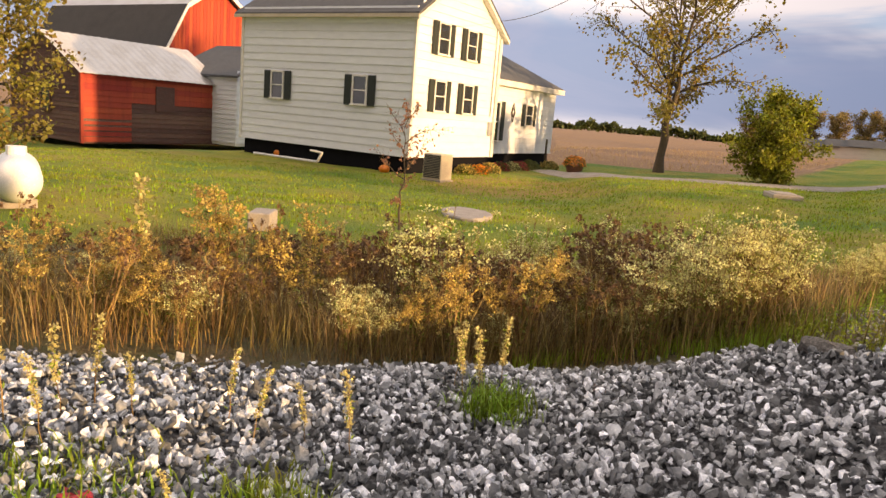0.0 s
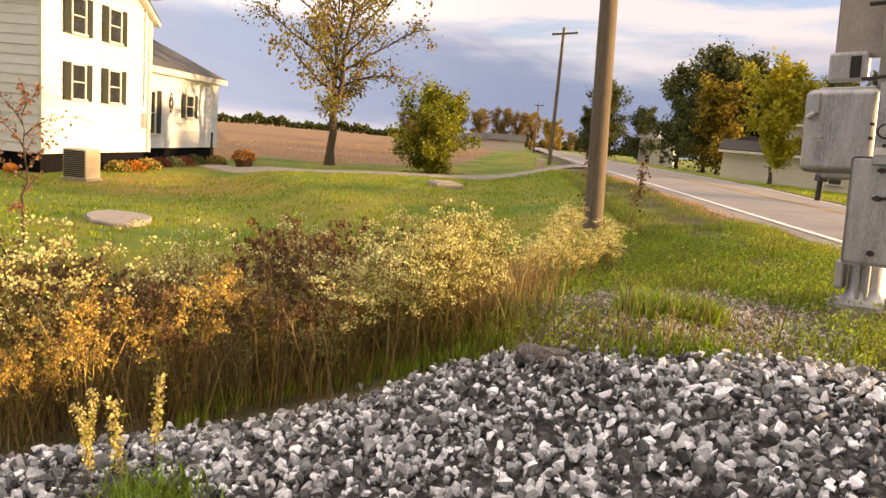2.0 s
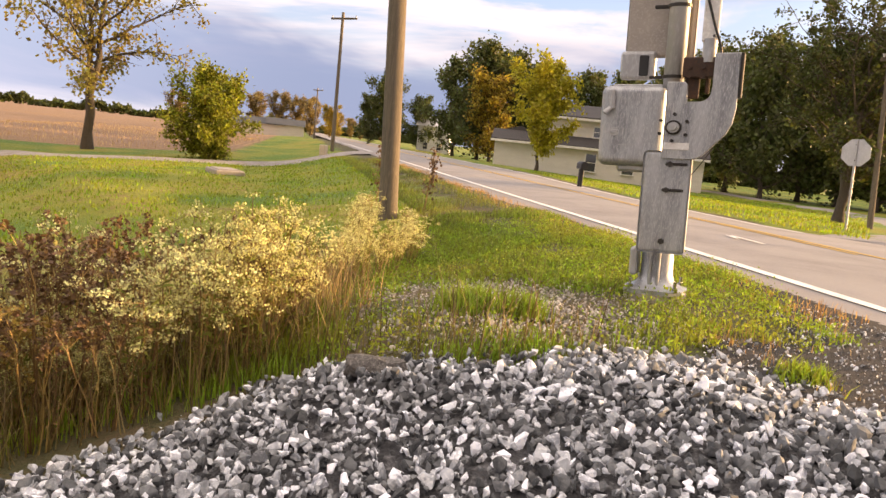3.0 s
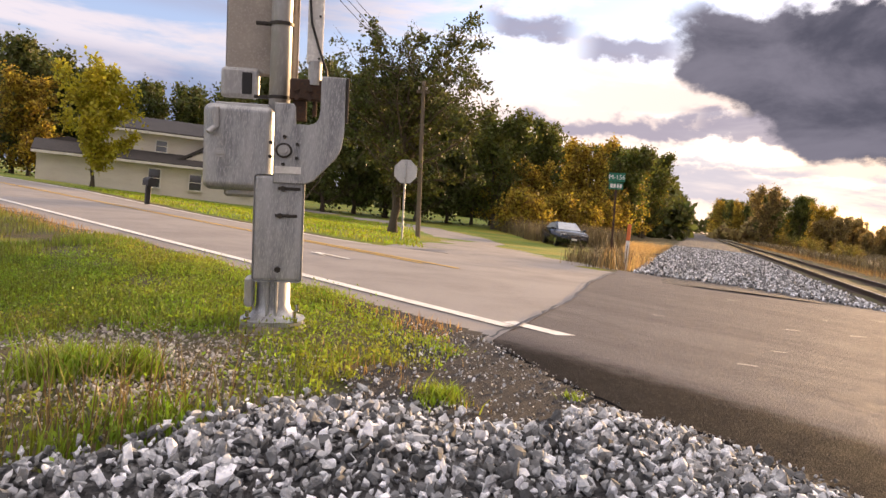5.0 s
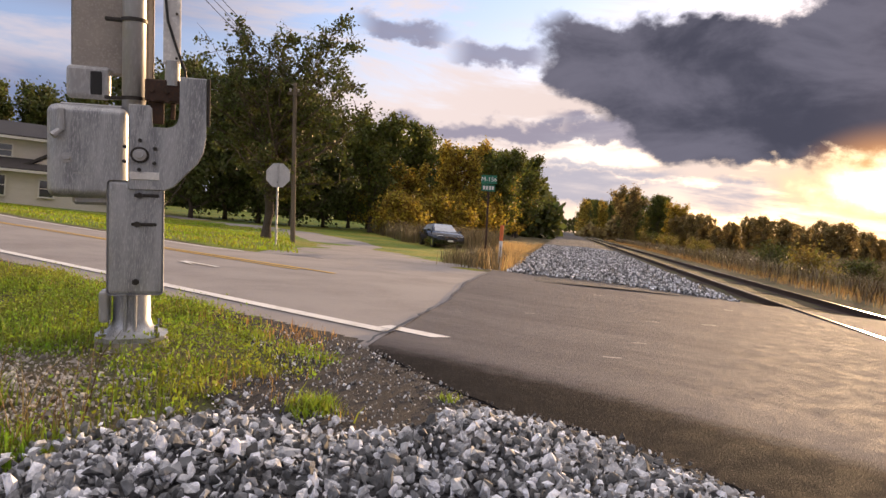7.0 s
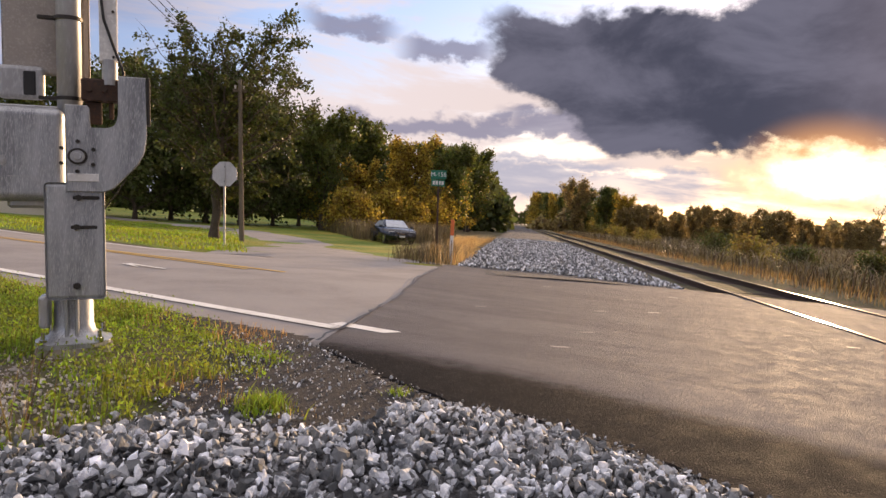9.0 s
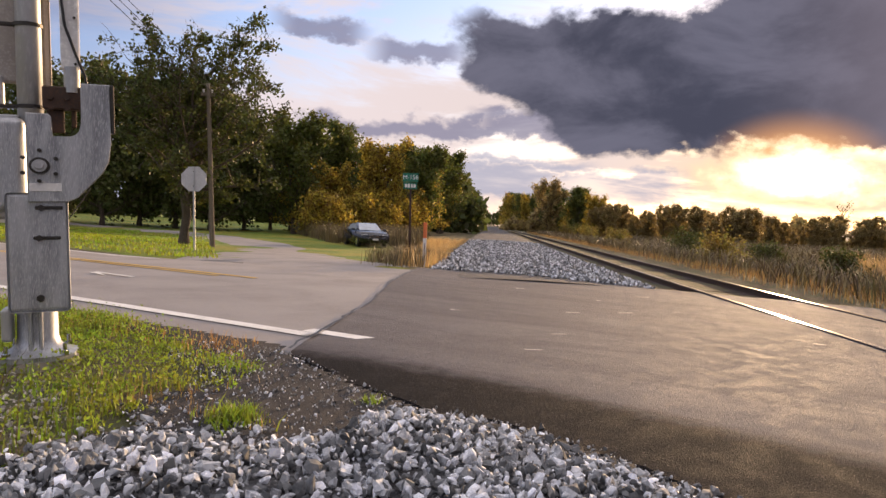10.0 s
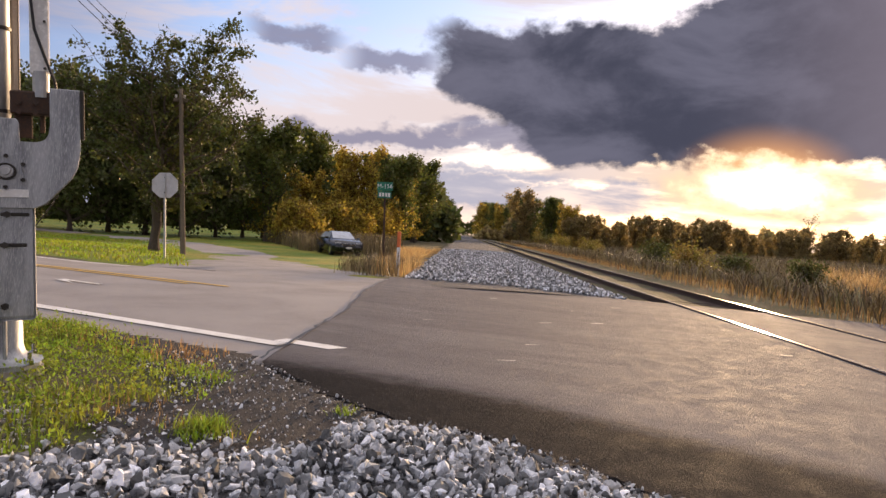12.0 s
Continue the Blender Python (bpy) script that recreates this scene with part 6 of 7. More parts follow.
def street_sign():
    x, y = azd(6.35, 18.2)
    s = thing("street_sign", x, y, hz(x, y), 6, "green street name sign on a thin dark post", "street sign")
    s.matrix_world = pose(x, y, hz(x, y), 0, -2.2, 6)
    bm = bmesh.new()
    box(bm, -0.025, 0.025, -0.02, 0.02, -0.2, 2.35, 0.004)
    part("post", bm, M["rust"], s, "dark rusty post")
    bm = bmesh.new()
    box(bm, -0.20, 0.20, -0.03, -0.024, 2.14, 2.36, 0.004)
    blade = part("upper_blade", bm, M["sign_green"], s)
    text_mesh("M-156", 0.155, M["white"], blade, Matrix.Translation((0, -0.032, 2.25)) @ pose(0, 0, 0, 90))
    bm = bmesh.new()
    box(bm, -0.21, 0.17, -0.026, -0.02, 1.95, 2.125, 0.004, pose(0, 0, 0, 0, 0, 24))
    low = part("lower_blade", bm, M["sign_green"], s)
    for i, (a, b) in enumerate(((-0.17, -0.11), (-0.09, -0.03), (0.0, 0.05), (0.07, 0.13))):
        bm = bmesh.new()
        box(bm, a, b, -0.0295, -0.0275, 1.99, 2.085, 0, pose(0, 0, 0, 0, 0, 24))
        part("lettering_bar", bm, M["white"], low)


street_sign()


def marker_post():
    x, y = azd(5.2, 18.0)
    s = thing("marker_post", x, y, hz(x, y), 5, "white marker post with an orange top", "marker post")
    s.matrix_world = pose(x, y, hz(x, y), 0, -0.5, 5)
    bm = bmesh.new()
    box(bm, -0.045, 0.045, -0.015, 0.015, -0.1, 0.72, 0.012, seg=2)
    part("post", bm, M["white"], s)
    bm = bmesh.new()
    box(bm, -0.047, 0.047, -0.017, 0.017, 0.72, 1.12, 0.012, seg=2)
    part("cap", bm, M["orange"], s, "orange plastic cap")
    bm = bmesh.new()
    box(bm, -0.008, 0.008, -0.0175, -0.0155, 0.05, 0.6)
    part("stripe", bm, M["bolt"], s)


marker_post()


def mailbox():
    x, y = along(28.4, 12.75)
    x, y = azd(42.5, 30.0)
    s = thing("mailbox", x, y, hz(x, y), 60, "black mailbox on a thick dark post", "mailbox")
    bm = bmesh.new()
    box(bm, -0.09, 0.09, -0.09, 0.09, -0.1, 0.75, 0.02)
    part("post", bm, M["black"], s)
    bm = bmesh.new()
    pts = [(-0.14, 0.72), (0.14, 0.72)] + [(0.14 * math.cos(q), 0.9 + 0.14 * math.sin(q)) for q in np.linspace(0, math.pi, 9)]
    prism(bm, pts, -0.36, 0.3)
    part("box", bm, M["black"], s)
    bm = bmesh.new()
    box(bm, 0.142, 0.155, -0.2, -0.05, 0.85, 1.0)
    part("flag", bm, M["red_litter"], s)


mailbox()


# ---- parked car ----
def car():
    x, y = azd(10.05, 44)
    c = thing("car", x, y, hz(x, y), -64, "dark parked sedan with a pale windscreen", "car")
    body = [(-2.2, 0.35), (-2.25, 0.62), (-2.1, 0.86), (-1.2, 0.98), (1.35, 0.96), (2.15, 0.84), (2.27, 0.6), (2.2, 0.3), (1.7, 0.22), (-1.7, 0.22)]
    bm = bmesh.new()
    prism(bm, body, -0.87, 0.87)
    bmesh.ops.bevel(bm, geom=list(bm.edges), offset=0.07, segments=2, affect="EDGES")
    part("body", bm, M["car"], c, soft=True)
    bm = bmesh.new()
    cab = [(-1.75, 0.94), (-1.0, 1.38), (0.25, 1.42), (1.15, 0.95)]
    lo = [bm.verts.new((a, s * 0.80, b)) if b < 1 else bm.verts.new((a, s * 0.60, b)) for s in (-1, 1) for a, b in cab]
    bm.faces.new(lo[:4])
    bm.faces.new(lo[4:])
    for i in range(4):
        j = (i + 1) % 4
        bm.faces.new((lo[i], lo[j], lo[4 + j], lo[4 + i]))
    bmesh.ops.bevel(bm, geom=list(bm.edges), offset=0.04, segments=2, affect="EDGES")
    part("cabin", bm, M["car"], c, soft=True)

    def pane(name, pts):
        b = bmesh.new()
        b.faces.new([b.verts.new(p) for p in pts])
        r = bmesh.ops.extrude_face_region(b, geom=list(b.faces))
        for v in r["geom"]:
            if isinstance(v, bmesh.types.BMVert):
                v.co *= 1.003
        part(name, b, M["windscreen"], c)
    pane("windscreen", [(1.12, -0.70, 0.99), (1.12, 0.70, 0.99), (0.32, 0.55, 1.395), (0.32, -0.55, 1.395)])
    for s in (-1, 1):
        pane("side_window", [(0.85, s * 0.80, 1.0), (0.22, s * 0.635, 1.36), (-0.9, s * 0.635, 1.34), (-1.35, s * 0.80, 1.0)])
        bm = bmesh.new()
        box(bm, 0.75, 0.92, s * 0.98 - 0.1, s * 0.98 + 0.1, 0.95, 1.08, 0.03)
        part("mirror", bm, M["car"], c)
        bm = bmesh.new()
        box(bm, 2.05, 2.2, s * 0.62 - 0.2, s * 0.62 + 0.2, 0.62, 0.78, 0.04, seg=2)
        part("headlight", bm, M["lamp"], c, "clear headlight")
        for wx_ in (-1.35, 1.38):
            wh = new("wheel")
            wh.parent = c
            bm = bmesh.new()
            cyl(bm, (wx_, s * 0.70, 0.32), (wx_, s * 0.90, 0.32), 0.32, seg=24)
            part("tyre", bm, M["black"], wh)
            bm = bmesh.new()
            cyl(bm, (wx_, s * 0.86, 0.32), (wx_, s * 0.91, 0.32), 0.2, seg=10)
            part("rim", bm, M["chrome"], wh)
    bm = bmesh.new()
    for z in (0.60, 0.65, 0.70):
        box(bm, 2.22, 2.27, -0.42, 0.42, z, z + 0.02)
    part("grille", bm, M["chrome"], c)
    bm = bmesh.new()
    box(bm, 2.24, 2.28, -0.17, 0.17, 0.42, 0.53, 0.005)
    part("number_plate", bm, M["white"], c)


car()


# ---- house across the road ----
def house_across():
    x, y = azd(42, 58)
    h = thing("roadside_house", x, y, hz(x, y), 42, "cream two-storey house with dark pent roofs", "house")

    def lx(a):
        return 58 * math.tan(radians(42 - a))
    xl, xr, ul, ur = lx(49.8), lx(33.6), lx(46.2), lx(36.8)
    bm = bmesh.new()
    box(bm, xl, xr, 0, 8, -0.5, 2.45)
    part("lower_wall", bm, M["cream"], h)
    bm = bmesh.new()
    box(bm, ul, ur, 0.9, 7.5, 2.0, 4.85)
    part("upper_wall", bm, M["cream"], h)
    bm = bmesh.new()
    quad_box(bm, [(xl - 0.3, -0.5, 2.40), (xr + 0.3, -0.5, 2.40), (xr + 0.3, 1.0, 3.2), (xl - 0.3, 1.0, 3.2)], (0, 0, 0.14))
    part("pent_roof", bm, M["dark_roof"], h, "dark pent roof over the lower storey")
    bm = bmesh.new()
    box(bm, xl - 0.3, xr + 0.3, -0.56, -0.5, 2.28, 2.46)
    part("fascia", bm, M["trim"], h)
    bm = bmesh.new()
    prism(bm, [(xl, 2.45), (xl, 3.2), ((xl + ul) / 2, 3.7), (ul, 3.2), (ul, 2.45)], 1.0, 8.0)
    part("wing_top", bm, M["dark_roof"], h)
    bm = bmesh.new()
    quad_box(bm, [(ul - 0.4, 0.4, 4.72), (ur + 0.4, 0.4, 4.72), (ur + 0.4, 4.2, 5.9), (ul - 0.4, 4.2, 5.9)], (0, 0, 0.14))
    quad_box(bm, [(ul - 0.4, 8.0, 4.72), (ur + 0.4, 8.0, 4.72), (ur + 0.4, 4.2, 5.9), (ul - 0.4, 4.2, 5.9)], (0, 0, 0.14))
    part("roof", bm, M["dark_roof"], h)
    bm = bmesh.new()
    box(bm, ul - 0.4, ur + 0.4, 0.34, 0.4, 4.58, 4.76)
    part("fascia", bm, M["trim"], h)
    gx = lx(38.9)                                                       # small cross gable
    bm = bmesh.new()
    prism(bm, [(gx - 1.5, 2.75), (gx + 1.5, 2.75), (gx + 1.5, 4.1), (gx + 0.9, 4.1)], 0.3, 1.2)
    part("cross_gable", bm, M["cream"], h)
    bm = bmesh.new()
    prism(bm, [(gx - 1.8, 2.65), (gx + 0.8, 4.25), (gx + 1.7, 4.25), (gx + 1.7, 4.4), (gx + 0.7, 4.4), (gx - 2.1, 2.68)], 0.15, 1.2)
    part("gable_roof", bm, M["dark_roof"], h)
    e1, e2 = Vector((1, 0, 0)), Vector((0, -1, 0))
    window_set(h, (lx(41.76), 0.87, 3.75), e1, e2, 0.75, 0.8, 0.0)
    window_set(h, (lx(39.2), -0.03, 1.25), e1, e2, 0.85, 1.15, 0.0)
    window_set(h, (lx(42.1), -0.03, 1.3), e1, e2, 0.8, 1.35, 0.0)
    window_set(h, (lx(35.6), -0.03, 1.25), e1, e2, 0.85, 1.15, 0.0)
    x, y = azd(54.7, 100)
    f = thing("far_farmhouse", x, y, hz(x, y), 48, "far white two-storey house with a pale roof", "house")
    bm = bmesh.new()
    box(bm, -2.2, 2.2, -2, 2.4, -0.5, 3.6)
    part("wall", bm, M["white"], f)
    bm = bmesh.new()
    prism(bm, [(-2.5, 3.5), (0, 4.9), (2.9, 3.5)], -2.5, 2.5, "yz")
    part("roof", bm, M["tin"], f)
    for wx2 in (-1.0, 0.9):
        window_set(f, (wx2, -2.02, 2.5), e1, e2, 0.6, 0.9, 0)
        window_set(f, (wx2, -2.02, 0.8), e1, e2, 0.6, 0.9, 0)


house_across()


# ---- yard things ----
def propane_tank():
    x, y = -10.0, -9.6
    t = thing("propane_tank", x, y, hz(x, y), 128.5 - 90, "white propane tank with domed ends", "tank")
    prof = [(-1.25, 0.0), (-1.22, 0.16), (-1.12, 0.29), (-0.97, 0.37), (-0.8, 0.40), (0.8, 0.40), (0.97, 0.37), (1.12, 0.29), (1.22, 0.16), (1.25, 0.0)]
    bm = bmesh.new()
    k = 28
    rings = [[bm.verts.new((a, r * math.cos(6.2832 * j / k), 0.5 + r * math.sin(6.2832 * j / k))) for j in range(k)] if r else [bm.verts.new((a, 0, 0.5))] for a, r in prof]
    for r0, r1 in zip(rings, rings[1:]):
        for j in range(k):
            if len(r0) == 1:
                bm.faces.new((r0[0], r1[j], r1[(j + 1) % k]))
            elif len(r1) == 1:
                bm.faces.new((r0[j], r0[(j + 1) % k], r1[0]))
            else:
                bm.faces.new((r0[j], r0[(j + 1) % k], r1[(j + 1) % k], r1[j]))
    part("shell", bm, M["tank"], t, soft=True)
    for a in (-0.7, 0.7):
        bm = bmesh.new()
        box(bm, a - 0.06, a + 0.06, -0.3, 0.3, -0.15, 0.16, 0.01)
        part("leg", bm, M["concrete"], t)
    bm = bmesh.new()
    cyl(bm, (0, 0, 0.88), (0, 0, 1.04), 0.17, seg=18)
    part("valve_dome", bm, M["tank"], t)


propane_tank()


def air_conditioner():
    x, y = -27.9, -4.3
    a = thing("air_conditioner", x, y, hz(x, y), math.degrees(math.atan2(U.y, U.x)), "beige outdoor air conditioner with dark grille sides", "air conditioner")
    bm = bmesh.new()
    box(bm, -0.5, 0.5, -0.5, 0.5, -0.1, 0.08, 0.01)
    part("pad", bm, M["concrete"], a)
    bm = bmesh.new()
    box(bm, -0.45, 0.45, -0.45, 0.45, 0.08, 1.15, 0.03)
    part("cabinet", bm, M["beige"], a)
    for i in range(14):
        bm = bmesh.new()
        box(bm, 0.451, 0.47, -0.40, 0.40, 0.16 + i * 0.068, 0.16 + i * 0.068 + 0.045, 0.004)
        part("slat", bm, M["black"], a)
        bm = bmesh.new()
        box(bm, -0.47, -0.451, -0.40, 0.40, 0.16 + i * 0.068, 0.16 + i * 0.068 + 0.045, 0.004)
        part("slat", bm, M["black"], a)


air_conditioner()


def pumpkin(x, y, r, rz):
    p = thing("pumpkin", x, y, hz(x, y), rz, "ripe orange pumpkin on the grass", "pumpkin", "pumpkins")
    bm = bmesh.new()
    n, k = 10, 32
    rings = []
    for i in range(1, n):
        q = math.pi * i / n
        rings.append([bm.verts.new((r * math.sin(q) * (1 + 0.06 * abs(math.cos(4 * t))) * math.cos(t), r * math.sin(q) * (1 + 0.06 * abs(math.cos(4 * t))) * math.sin(t), r * 0.8 * (1 - math.cos(q)) - 0.03)) for t in (6.2832 * j / k for j in range(k))])
    for r0, r1 in zip(rings, rings[1:]):
        for j in range(k):
            bm.faces.new((r0[j], r0[(j + 1) % k], r1[(j + 1) % k], r1[j]))
    bm.faces.new(rings[0])
    bm.faces.new(rings[-1])
    part("flesh", bm, M["pumpkin"], p, soft=True)
    bm = bmesh.new()
    cyl(bm, (0, 0, 1.5 * r), (0.03, 0, 1.5 * r + 0.12), 0.03, 0.02, 8)
    part("stem", bm, M["stalk"], p)


for i, (x, y, r) in enumerate(PUMPKINS):
    pumpkin(x, y, r, i * 40)


def mum(x, y, r, mat, label, pot=False):
    m = thing("chrysanthemum", x, y, hz(x, y), 0, label, "flower", "flowers along the wall")
    rng = np.random.default_rng(int(abs(x * 100)))
    z0 = 0.0
    if pot:
        bm = bmesh.new()
        cyl(bm, (0, 0, 0), (0, 0, 0.45), r * 0.6, r * 0.8, 20)
        part("pot", bm, M["terracotta"], m, "dark round planter")
        z0 = 0.4
    d = rng.normal(size=(900, 3))
    d /= np.linalg.norm(d, axis=1)[:, None]
    d[:, 2] = np.abs(d[:, 2]) * 0.8
    c = d * r * rng.uniform(0.8, 1.0, 900)[:, None] + (0, 0, z0)
    v, f = leaf_quads(c[:500], 0.1, rng)
    tagged(arrays("foliage", v, f, M["leaf_green"], m), kind="stuff")
    v, f = leaf_quads(c[400:] * (1.04, 1.04, 1.06), 0.08, rng, 0.9)
    tagged(arrays("bloom", v, f, mat, m), kind="stuff")


for (x, y, r, mat, lab, pot) in MUMS:
    mum(x, y, r * 1.35, M[mat], lab, pot)


def yard_bits():
    x, y = SLAB
    s = thing("concrete_slab", x, y, hz(x, y), math.degrees(math.atan2(-N.x, N.y)) + 20, "low pale concrete slab on the lawn", "slab")
    bm = bmesh.new()
    box(bm, -0.75, 0.75, -0.5, 0.5, -0.2, 0.17, 0.03)
    part("slab", bm, M["concrete"], s)
    bm = bmesh.new()
    box(bm, -0.62, 0.62, -0.38, 0.38, 0.17, 0.20, 0.01)
    part("lid", bm, M["concrete"], s)
    x, y = WELL
    w = thing("well_cover", x, y, hz(x, y), 15, "broken old concrete well cover in the grass", "well cover")
    bm = bmesh.new()
    rr = random.Random(6)
    pts = [((0.95 + rr.uniform(-.12, .12)) * math.cos(q), (0.6 + rr.uniform(-.1, .1)) * math.sin(q)) for q in np.linspace(0, 6.28, 13)[:-1]]
    prism(bm, pts, -0.2, 0.1, "xy")
    bmesh.ops.bevel(bm, geom=list(bm.edges), offset=0.03, segments=1, affect="EDGES")
    part("slab", bm, M["concrete"], w)
    x, y = BLOCK
    b = thing("concrete_block", x, y, hz(x, y), 10, "weathered hollow concrete block in the weeds", "block")
    bm = bmesh.new()
    box(bm, -0.33, 0.33, -0.2, 0.2, -0.1, 0.32, 0.02)
    part("body", bm, M["concrete"], b)
    # black slabs on the face stand for the shaded holes; none are cut
    for dx in (-0.13, 0.13):
        bm = bmesh.new()
        box(bm, dx - 0.08, dx + 0.08, -0.206, -0.19, 0.05, 0.22, 0.005)
        part("hollow", bm, M["black"], b)
    # white pipe lying by the foundation
    (x0, y0), (x1, y1) = PIPE
    p = thing("drain_pipe", x0, y0, hz(x0, y0), 0, "white plastic pipe lying on the grass", "pipe")
    d = Vector((x1 - x0, y1 - y0, 0))
    bm = bmesh.new()
    cyl(bm, (0, 0, 0.12), d + Vector((0, 0, 0.16)), 0.06, seg=12)
    part("pipe", bm, M["white"], p)
    bm = bmesh.new()
    cyl(bm, d + Vector((0, 0, 0.15)), d + Vector((0.1, 0.25, 0.62)), 0.06, seg=12)
    cyl(bm, d + Vector((0.1, 0.25, 0.6)), d + Vector((0.0, -0.35, 0.66)), 0.05, seg=12)
    part("elbow", bm, M["white"], p)
    x, y = POST
    q = thing("fence_post", x, y, hz(x, y), 0, "thin dark post beside the house", "post")
    bm = bmesh.new()
    cyl(bm, (0, 0, -0.2), (0, 0, 1.75), 0.07, 0.06, 10)
    part("post", bm, M["bark"], q)
    # rotten stump of a tie sticking out of the stones
    x, y = STUMP
    t = thing("tie_stump", x, y, float(heap(x, y)), 55, "grey rotten end of a wooden tie among stones", "stump")
    bm = bmesh.new()
    r2 = random.Random(2)
    k = 12
    rings = []
    for i in range(5):
        rings.append([bm.verts.new((-0.14 + 0.07 * i + r2.uniform(-.012, .012), (0.055 + r2.uniform(-.012, .012)) * math.cos(6.2832 * j / k), 0.02 + (0.055 + r2.uniform(-.012, .012)) * math.sin(6.2832 * j / k))) for j in range(k)])
    for r0, r1 in zip(rings, rings[1:]):
        for j in range(k):
            bm.faces.new((r0[j], r0[(j + 1) % k], r1[(j + 1) % k], r1[j]))
    bm.faces.new(rings[0])
    bm.faces.new(rings[-1])
    part("wood", bm, M["tie_end"], t)
    for (x, y, r, mat, nm, lab) in ((*REDSTONE, 0.07, "redstone", "red_stone", "reddish stone at the edge of the ballast"), (-2.62, 1.35, 0.045, "pinkstone", "pale_stone", "pale pinkish stone at the ballast edge")):
        o = thing(nm, x, y, hz(x, y) + 0.05, 20, lab, "stone")
        v, f = STONES[3]
        arrays("stone", v * r, f.tolist(), M[mat], o)
    x, y = LITTER
    bm = bmesh.new()
    rl = random.Random(3)
    g0 = [[bm.verts.new((0.03 * i + rl.uniform(-.01, .01), 0.022 * j, rl.uniform(0, .018))) for j in range(4)] for i in range(5)]
    for i in range(4):
        for j in range(3):
            bm.faces.new((g0[i][j], g0[i + 1][j], g0[i + 1][j + 1], g0[i][j + 1]))
    l = part("litter", bm, M["red_litter"])
    l.matrix_world = pose(x, y, float(heap(x, y)) + 0.03, 0, 0, 90)
    sol = l.modifiers.new("thickness", "SOLIDIFY")
    sol.thickness = 0.003
    tagged(l, "crumpled red scrap of litter on the stones", "litter")
    # tall dead stalks by the near pole
    for i, (x, y, h) in enumerate(((-10.4, 6.4, 1.35), (-9.9, 7.1, 1.1))):
        st = thing("dead_stalk", x, y, hz(x, y), 0, "tall dead weed stalk beside the pole", "weed", "dead stalks")
        rng = np.random.default_rng(60 + i)
        w = Wood(5)
        pts = np.array([(rng.normal(0, 0.02), rng.normal(0, 0.02) + 0.1 * q * i, h * q) for q in np.linspace(0, 1, 7)])
        w.tube(pts, 0.015 * (1 - 0.5 * np.linspace(0, 1, 7)))
        v, f = w.done()
        arrays("stem", v, f, M["stalk"], st)
        c = np.stack([np.interp(rng.uniform(0.35, 1, 160), np.linspace(0, 1, 7), pts[:, k]) for k in range(3)], 1) * 0
        q = rng.uniform(0.3, 1, 160)
        c = np.stack([np.interp(q, np.linspace(0, 1, 7), pts[:, k]) for k in range(3)], 1) + rng.normal(0, 0.05, (160, 3))
        v, f = leaf_quads(c, 0.06, rng, 0.7)
        tagged(arrays("seed_head", v, f, M["head"], st), kind="stuff")
    # small white utility box by the driveway
    x, y = UBOX
    ub = thing("utility_box", x, y, hz(x, y), 30, "small pale utility box by the driveway", "utility box")
    bm = bmesh.new()
    box(bm, -0.2, 0.2, -0.15, 0.15, -0.1, 0.65, 0.02)
    part("case", bm, M["beige"], ub)


yard_bits()

# ---- grass and weeds ----
def blades(spots, h, w, rng, bend=0.35, segs=2):
    """Tapered grass blades at the spots (x, y, z)."""
    n = len(spots)
    az = rng.uniform(0, 2 * np.pi, n)
    hh = h * rng.uniform(0.5, 1.3, n)
    ww = w * rng.uniform(0.6, 1.3, n)
    side = np.stack([np.cos(az), np.sin(az), 0 * az], 1)
    lean = np.stack([-np.sin(az), np.cos(az), 0 * az], 1) * (bend * rng.uniform(0.2, 1.4, n))[:, None]
    up = np.array([0, 0, 1.0])
    v = [spots - side * ww[:, None] / 2, spots + side * ww[:, None] / 2]
    m = spots + (up * 0.6 + lean * 0.35) * hh[:, None]
    v += [m + side * ww[:, None] * 0.32, m - side * ww[:, None] * 0.32]
    v.append(spots + (up * 0.95 + lean) * hh[:, None])
    V = np.stack(v, 1).reshape(-1, 3)
    b = np.arange(n)[:, None] * 5
    F = np.concatenate([b + [0, 1, 2, 3]]).tolist() + np.concatenate([b + [3, 2, 4]]).tolist()
    return V, F


def on_land(x, y, lift=0.0):
    return np.stack([x, y, height(x, y) + lift], 1)


def grass(name, x, y, h, w, mat, seed, label, category="grass", lift=0.0, bend=0.35):
    rng = np.random.default_rng(seed)
    V, F = blades(on_land(np.asarray(x), np.asarray(y), lift), h, w, rng, bend)
    return tagged(arrays(name, V, F, mat), label, category, kind="stuff")


def fill(n, seed, x0, x1, y0, y1, inside, clump=0.0):
    rng = np.random.default_rng(seed)
    xs, ys = [], []
    got = 0
    while got < n:
        x, y = rng.uniform(x0, x1, n), rng.uniform(y0, y1, n)
        ok = inside(x, y)
        if clump:
            ok &= rng.random(n) < np.clip(0.5 + wob(x * 2.2, y * 2.2, 1.0, 1.3) * clump + wob(x, y, 0.5, 5.0) * clump, 0, 1)
        xs.append(x[ok])
        ys.append(y[ok])
        got += ok.sum()
    return np.concatenate(xs)[:n], np.concatenate(ys)[:n]


def S(x, y):
    return 0.4146 * x + 0.91 * y


def verge(x, y):
    return (S(x, y) < 4.35 + 0.1 * np.sin(3 * x)) & ~on_stones(x, y, -0.04) & (y > 1.2) & (x < -1.6 - 0.75 * smooth((y - 4.2) / 1.2) + 0.3 * np.sin(y * 3) + 0.12 * np.sin(y * 11))


